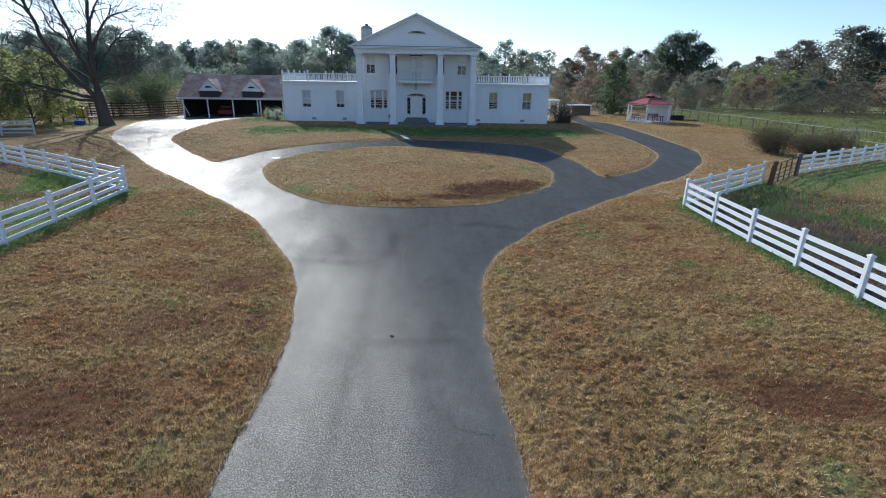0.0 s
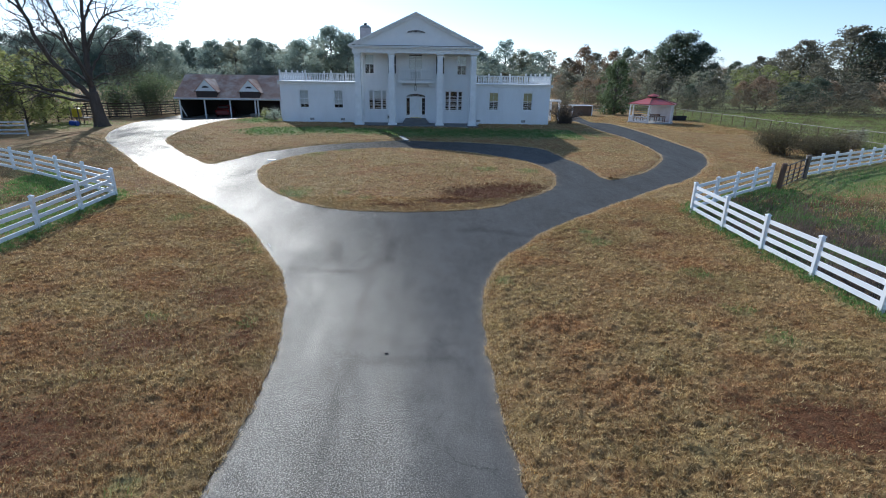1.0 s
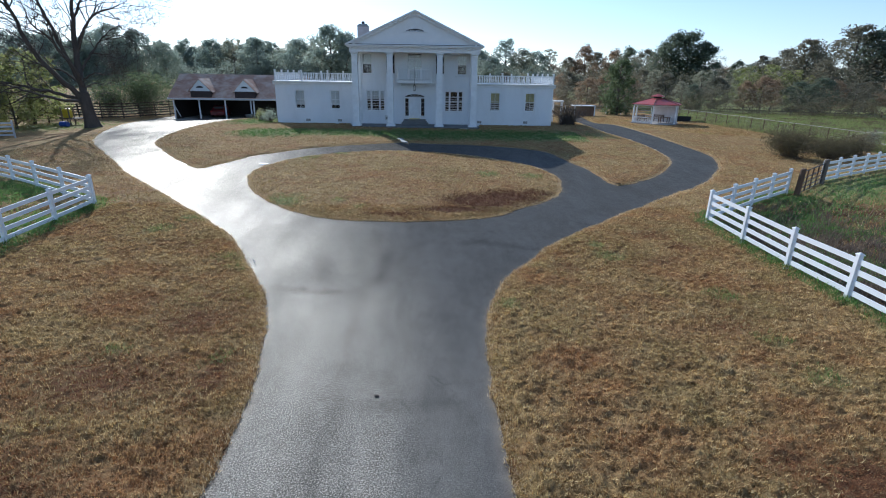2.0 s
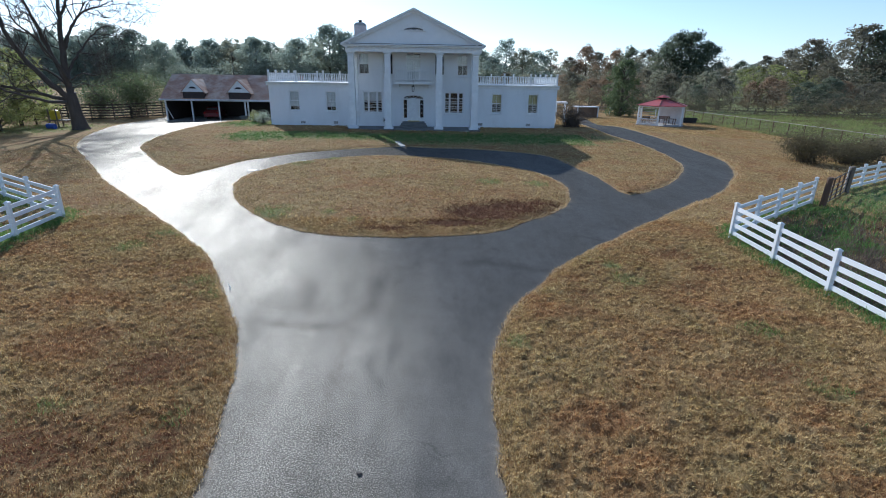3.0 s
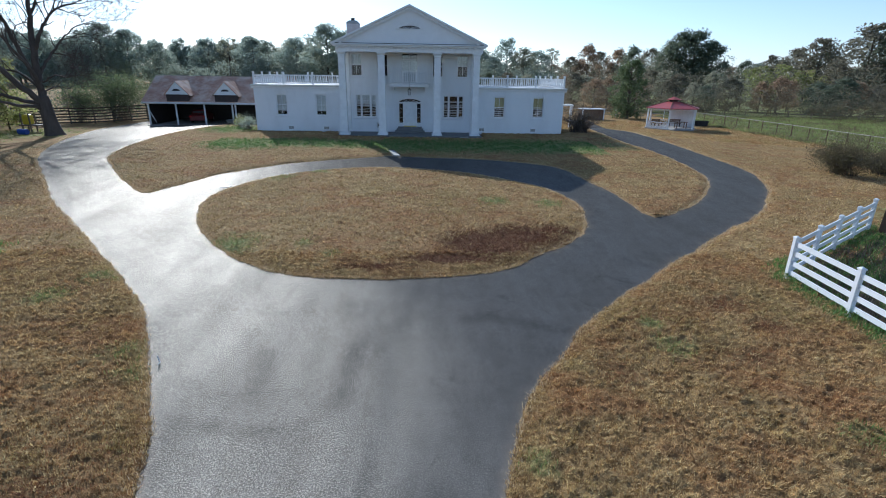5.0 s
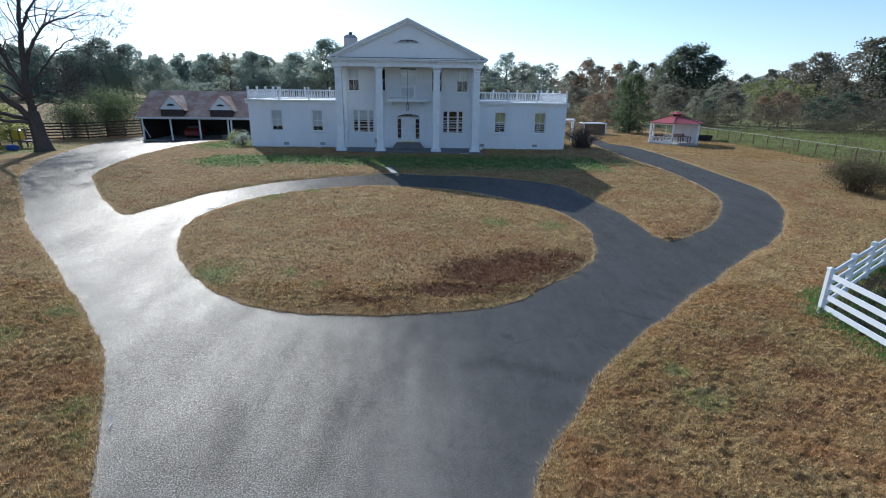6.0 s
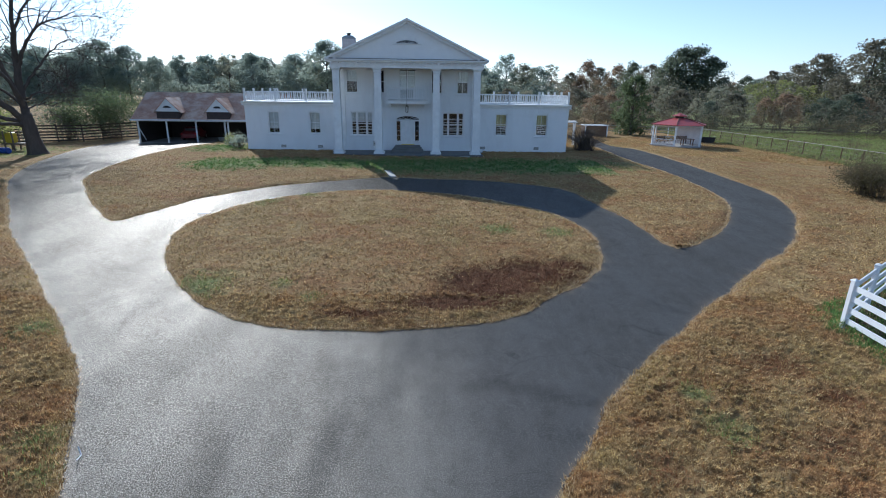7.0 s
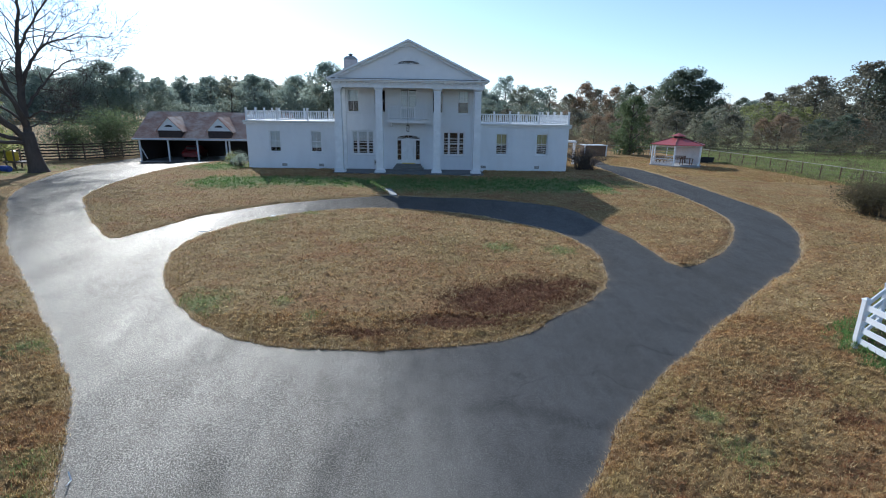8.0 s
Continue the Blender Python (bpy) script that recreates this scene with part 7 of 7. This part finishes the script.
shrub(33.6, -13.0, 1.5, 1.35, M_BRUSH, "dry olive scrub bush by the fence", 13, 6000, 0.12, 55)
shrub(36.6, -11.0, 1.6, 1.5, M_SCRUB, "dry brown scrub bush by the pasture gate", 14, 2000, 0.1, 45)
shrub(40.0, -8.0, 1.4, 1.7, M_LEAF_OLIVE, "dry brown scrub bush by the pasture gate", 15, 1800, 0.1, 40, airy=True)
shrub(13.0, -41.2, 0.6, 0.7, M_LEAF_OLIVE, "thin dry weed growing through the fence", 16, 90, 0.05, 16, airy=True)


# ---- turf and grass ----
def value_noise(x, y, scale, seed):
    """Smooth random heights on a lattice, 0 to 1."""
    lat = np.random.default_rng(seed).random((256, 256))
    u, v = np.asarray(x) * scale, np.asarray(y) * scale
    i, j = np.floor(u).astype(int), np.floor(v).astype(int)
    a, b = u - i, v - j
    a, b = a * a * (3 - 2 * a), b * b * (3 - 2 * b)
    g = lambda p, q: lat[p % 256, q % 256]
    return (g(i, j) * (1 - a) + g(i + 1, j) * a) * (1 - b) + (g(i, j + 1) * (1 - a) + g(i + 1, j + 1) * a) * b


def mat_height(x, y):
    """Height of the lumpy mat of dead grass over the ground."""
    lump = 0.34 * value_noise(x, y * 1.35, 3.4, 31) + 0.42 * value_noise(x + 7, y * 1.3, 8.5, 32) + 0.45 * value_noise(x + 3, y * 1.2, 15, 33) + 0.2 * value_noise(x, y, 1.3, 34)
    far = np.minimum(far_from(ROAD_LINES[0][::6], x, y), far_from(ROAD_LINES[1][::6], x, y))
    lump = 0.14 * lump * (1 - 0.6 * np.clip(bareness(x, y), 0, 1))
    return 0.03 + lump * np.clip(far / 0.5, 0.12, 1)


def paved(x, y):
    """The house, its porch and the landing, where no grass grows."""
    return (np.abs(x) < 6.3) & (y > -3.1) | (np.abs(x) < 13.9) & (y > -0.12) | (np.abs(x + 1.2 + (y + 9.45) * 0.256) < 0.24) & (y > -11.65) & (y < -9.4)


def turf(area, step, seed):
    """The lumpy mat of mown dead grass that lies on the ground beside the drive."""
    x0, x1, y0, y1 = area
    xs, ys = np.arange(x0, x1, step), np.arange(y0, y1, step)
    gx, gy = np.meshgrid(xs, ys)
    rng = np.random.default_rng(seed)
    gx, gy = gx + rng.uniform(-0.3, 0.3, gx.shape) * step, gy + rng.uniform(-0.3, 0.3, gx.shape) * step
    off = ~on_road(gx, gy)
    house_side = paved(gx, gy)
    fade = np.clip(np.minimum(np.minimum(gx - x0, x1 - gx), np.minimum(gy - y0, y1 - gy)) / 0.4, 0, 1)
    z = hz(gx, gy) + np.where(off & ~house_side, mat_height(gx, gy) * fade - 0.05 * (1 - fade), -0.25)
    ny, nx = gx.shape
    i = np.arange(nx * ny).reshape(ny, nx)
    quads = np.stack([i[:-1, :-1], i[:-1, 1:], i[1:, 1:], i[1:, :-1]], -1).reshape(-1, 4)
    up = (off & ~house_side).ravel()
    quads = quads[up[quads].sum(1) >= 3]
    me = bpy.data.meshes.new("turf")
    me.vertices.add(nx * ny)
    me.vertices.foreach_set("co", np.stack([gx.ravel(), gy.ravel(), z.ravel()], -1).astype(np.float32).ravel())
    me.loops.add(quads.size)
    me.loops.foreach_set("vertex_index", quads.astype(np.int32).ravel())
    me.polygons.add(len(quads))
    me.polygons.foreach_set("loop_start", np.arange(0, quads.size, 4, dtype=np.int32))
    me.polygons.foreach_set("loop_total", np.full(len(quads), 4, np.int32))
    me.update(calc_edges=True)
    for key, fn in (("lush", lushness), ("bare", bareness)):
        me.attributes.new(key, "FLOAT", "POINT").data.foreach_set("value", fn(gx.ravel(), gy.ravel()).astype(np.float32))
    me.materials.append(M_GROUND)
    me.polygons.foreach_set("use_smooth", np.ones(len(quads), bool))
    return tagged(new("turf", me), "lumpy mat of mown dead lawn grass", "grass", kind="stuff")


turf((-13.1, 12.4, -50, -30.1), 0.055, 31)
turf((-28, 36, -31, 2), 0.15, 32)
turf((-13.1, 12.4, -66, -49.1), 0.2, 33)


def grass(name, label, mat, n_try, area, density, height, seed, blades=4, lean=(0.1, 0.9), width=0.012, lift=0.0, mat_top=False):
    """Tufts of grass blades scattered where density says; each blade a thin triangle."""
    rng = np.random.default_rng(seed)
    if area is None:
        x, y = beside_drive(n_try, density, rng)
    else:
        x0, x1, y0, y1 = area
        x, y = rng.uniform(x0, x1, n_try), rng.uniform(y0, y1, n_try)
        keep = rng.random(n_try) < density(x, y)
        x, y = x[keep], y[keep]
    ok = ~on_road(x, y) & ~paved(x, y)
    x, y = np.repeat(x[ok], blades), np.repeat(y[ok], blades)
    m = len(x)
    h = height * rng.uniform(0.5, 1.3, m)
    a = rng.uniform(0, 2 * np.pi, m)
    ox, oy = x + rng.normal(0, height * 0.4, m), y + rng.normal(0, height * 0.4, m)
    z = hz(ox, oy) + lift + (mat_height(ox, oy) if mat_top else 0)
    tilt = rng.uniform(*lean, m)
    tip = np.stack([ox + h * np.sin(tilt) * np.cos(a), oy + h * np.sin(tilt) * np.sin(a), z + h * np.cos(tilt) + 0.01], -1)
    wx, wy = -np.sin(a) * width, np.cos(a) * width
    lo = z - 0.01 - lift * 0.5
    tri = np.stack([np.stack([ox - wx, oy - wy, lo], -1), np.stack([ox + wx, oy + wy, lo + 0.3 * width], -1), tip], axis=1)
    return tagged(new(name, mesh_from_arrays(name, tri, 3, mat)), label, "grass", kind="stuff")


def beside_drive(n, reach, rng):
    """Random places along the drive's edges, within a reach of them."""
    legs = np.vstack([np.hstack([line[:-1], line[1:]]) for line in ROAD_LINES])
    legs = legs[(legs[:, 1] > -53) & (legs[:, 1] < 12)]
    size = np.hypot(legs[:, 2] - legs[:, 0], legs[:, 3] - legs[:, 1])
    pick = legs[rng.choice(len(legs), n, p=size / size.sum())]
    u = rng.random(n)
    return pick[:, 0] + (pick[:, 2] - pick[:, 0]) * u + rng.normal(0, reach, n), pick[:, 1] + (pick[:, 3] - pick[:, 1]) * u + rng.normal(0, reach, n)


M_STRAW = straw_mat()
M_FRINGE = leafy("pale_fringe", [(0.34, 0.2, 0.1), (0.6, 0.43, 0.23), (0.8, 0.62, 0.37), (0.9, 0.76, 0.52)], 0.8, thin=0.45)
M_LUSH = leafy("lush_grass", [(0.07, 0.14, 0.035), (0.11, 0.21, 0.05), (0.18, 0.3, 0.08), (0.27, 0.37, 0.12)], 0.6, thin=0.5)
M_BLADE = leafy("grass_blades", [(0.13, 0.2, 0.05), (0.2, 0.27, 0.075), (0.3, 0.33, 0.115), (0.46, 0.39, 0.19)], 0.7, thin=0.5)


def clumps(x, y, scale):
    """Patchiness of the sward, by a few crossing waves."""
    v = np.sin(x * 2.1 * scale + 1.7 * np.sin(y * 1.3 * scale)) + np.sin(y * 2.7 * scale + 2.0 * np.sin(x * 1.1 * scale + 0.7)) + np.sin((x + y) * 4.3 * scale) * 0.6
    return np.clip(0.5 + v * 0.22, 0.05, 1)


def dry_density(x, y):
    d = np.clip(1.15 - np.hypot(x - 1, y + 46) / 60, 0.3, 1)
    return d * (0.45 + 0.55 * clumps(x, y, 1.6)) * (1 - 0.95 * np.clip((bareness(x, y) - 0.22) / 0.45, 0, 1)) * (1 - 0.85 * np.clip(lushness(x, y) * 1.5 - 0.3, 0, 1))


def green_density(x, y):
    g = lushness(x, y)
    return np.clip((g - 0.25) * 1.3, 0, 1) * clumps(x, y, 0.9)


grass("dry_grass", "mown dry straw-brown lawn grass", M_STRAW, 290000, (-13.2, 12.5, -49, -30), dry_density, 0.066, 1, width=0.008, lean=(0.5, 1.45), mat_top=True)
grass("dry_grass", "mown dry straw-brown lawn grass", M_STRAW, 250000, (-28, 34, -31, 1.5), dry_density, 0.1, 2, blades=2, width=0.021, lean=(0.8, 1.5), mat_top=True)
grass("dry_grass", "mown dry straw-brown lawn grass", M_STRAW, 90000, (14.5, 44, 1, 30), lambda x, y: 0.8 * ((np.hypot(x - 32.55, y - 18.6) > 3.6) & ~((x > 24.5) & (x < 28.5) & (y > 30))), 0.13, 12, blades=3, width=0.022, lean=(0.7, 1.5), lift=0.015)
M_RUSTY_BRIGHT = leafy("orange_grass", [(0.14, 0.055, 0.022), (0.3, 0.13, 0.052), (0.46, 0.225, 0.095), (0.6, 0.37, 0.18)], 0.8, thin=0.45)
M_RUSTY = leafy("rusty_grass", [(0.06, 0.02, 0.011), (0.12, 0.045, 0.021), (0.2, 0.085, 0.04), (0.34, 0.18, 0.09)], 0.8, thin=0.4)
grass("dry_grass", "mown dry straw-brown lawn grass", M_STRAW, 45000, (-13.2, 12.5, -66, -48.8), dry_density, 0.13, 13, blades=3, width=0.016, lean=(0.8, 1.5), mat_top=True)
grass("dead_grass", "thin rust-brown dead grass on bare patches", M_RUSTY_BRIGHT, 80000, (-13, 12.4, -49, -33), lambda x, y: np.clip(bareness(x, y) * 2.6 - 0.4, 0, 1) * np.clip(1.25 - bareness(x, y), 0.45, 1), 0.07, 15, blades=4, width=0.008, lean=(0.8, 1.5), mat_top=True)
grass("dead_grass", "dark reddish-brown dead grass on the lawn island", M_RUSTY, 60000, (-9, 9, -33, -25), lambda x, y: np.clip(bareness(x, y) * 2.6 - 0.4, 0, 1) * np.clip(1.25 - bareness(x, y), 0.45, 1), 0.085, 35, blades=4, width=0.008, lean=(0.8, 1.5), mat_top=True)
grass("edge_grass", "ragged dry grass along the drive's edges", M_FRINGE, 60000, None, 0.1, 0.085, 6, blades=3, width=0.012, lean=(0.5, 1.5), lift=0.025)
grass("green_grass", "green grass along fences and in the pastures", M_BLADE, 150000, (-44, 44, -50, 14), green_density, 0.12, 3, width=0.014, lift=0.06, lean=(0.1, 1.1))
for area, seed in (((9, 20, -49, -24), 21), ((-20, -10, -46, -24), 22)):
    grass("green_grass", "bright green grass along the white fence", M_LUSH, 70000, area, lambda x, y: np.clip(lushness(x, y) * 2.2 - 0.6, 0, 1) * (0.2 + 0.8 * clumps(x, y, 2.2)), 0.12, seed, blades=4, width=0.012, lean=(0.2, 1.2), mat_top=True)
grass("green_grass", "green patches in the dry lawn", M_BLADE, 120000, (-10, 11, -48, -15), lambda x, y: np.clip(lushness(x, y) * 2.2 - 0.55, 0, 1) * (0.3 + 0.7 * clumps(x, y, 1.5)), 0.1, 23, blades=3, width=0.01, lean=(0.3, 1.3), mat_top=True)
# real green grass, in the darker blades to deepen the house's shade
grass("green_grass", "green grass before the house", M_LUSH, 42000, (-24, 16, -12, 5), lambda x, y: np.clip(lushness(x, y) * 2.0 - 0.6, 0, 1) * (0.3 + 0.7 * clumps(x, y, 1.2)), 0.12, 24, blades=4, width=0.02, lean=(0.3, 1.3), mat_top=True)
IN_PASTURE = lambda x, y: y < -32.2 + (x - 12.55) * 0.66
ALONG_FENCE = lambda x, y: np.exp(-((y + 34.0 - (x - 12.55) * 0.66) / 1.9) ** 2) * smoothstep(15, 19, x)
BRUSHY = lambda x, y: np.exp(-((x - 13.5) / 4.5) ** 2) * np.clip(clumps(x, y, 1.9) * 2.2 - 0.7, 0.06, 1)
grass("pasture_weeds", "rough green weeds in the fenced pasture", M_BLADE, 45000, (12.8, 42, -46, -10), lambda x, y: IN_PASTURE(x, y) * clumps(x, y, 0.6) ** 2 * (1 - 0.8 * BRUSHY(x, y)), 0.15, 4, blades=4, width=0.018, lean=(0.5, 1.4))
grass("pasture_weeds", "thick green growth along the pasture fence", M_LUSH, 80000, (12.8, 46, -36, -8), lambda x, y: IN_PASTURE(x, y) * ALONG_FENCE(x, y) * np.clip(clumps(x, y, 1.6) * 2.0 - 0.5, 0.1, 1), 0.28, 25, blades=5, width=0.022, lean=(0.2, 1.3))
M_DRY_BRUSH = leafy("grey_brown_weeds", [(0.1, 0.07, 0.055), (0.17, 0.125, 0.095), (0.26, 0.2, 0.15), (0.38, 0.31, 0.23)], 0.8, thin=0.4)
grass("dry_weeds", "grey-brown dead weeds inside the white fence", M_DRY_BRUSH, 60000, (12.8, 24, -48, -29), lambda x, y: IN_PASTURE(x, y) * BRUSHY(x, y), 0.32, 26, blades=5, width=0.013, lean=(0.3, 1.5))
grass("pale_stalks", "long pale dry stalks in the fenced pasture", M_FRINGE, 2600, (12.8, 30, -48, -26), lambda x, y: IN_PASTURE(x, y) * clumps(x, y, 0.5) ** 2, 0.55, 27, blades=3, width=0.008, lean=(0.6, 1.4))
grass("pasture_weeds", "rough green weeds in the fenced pasture", M_BLADE, 20000, (-36, -13.4, -44, -14), lambda x, y: ((y < -30.4 - (x + 13.26) * 0.64)) * clumps(x, y, 0.5) ** 2, 0.24, 5, blades=5, width=0.018)
grass("dry_weeds", "tan dead grass in the fenced pasture", M_STRAW, 60000, (12.8, 42, -48, -10), lambda x, y: IN_PASTURE(x, y) * (1 - clumps(x, y, 0.6)) ** 1.2, 0.12, 14, blades=4, width=0.014, lean=(0.5, 1.5), lift=0.02)
grass("pasture_weeds", "rough grass in the field behind the rail fence", M_BLADE, 45000, (40, 78, -10, 40), lambda x, y: 0.15 + 0.85 * clumps(x, y, 0.3), 0.3, 16, blades=4, width=0.035)
grass("dry_weeds", "brown dead weeds in the field behind the rail fence", M_SCRUB, 20000, (40, 78, -10, 40), lambda x, y: (1 - clumps(x, y, 0.35)) ** 1.5, 0.4, 17, blades=4, width=0.03)
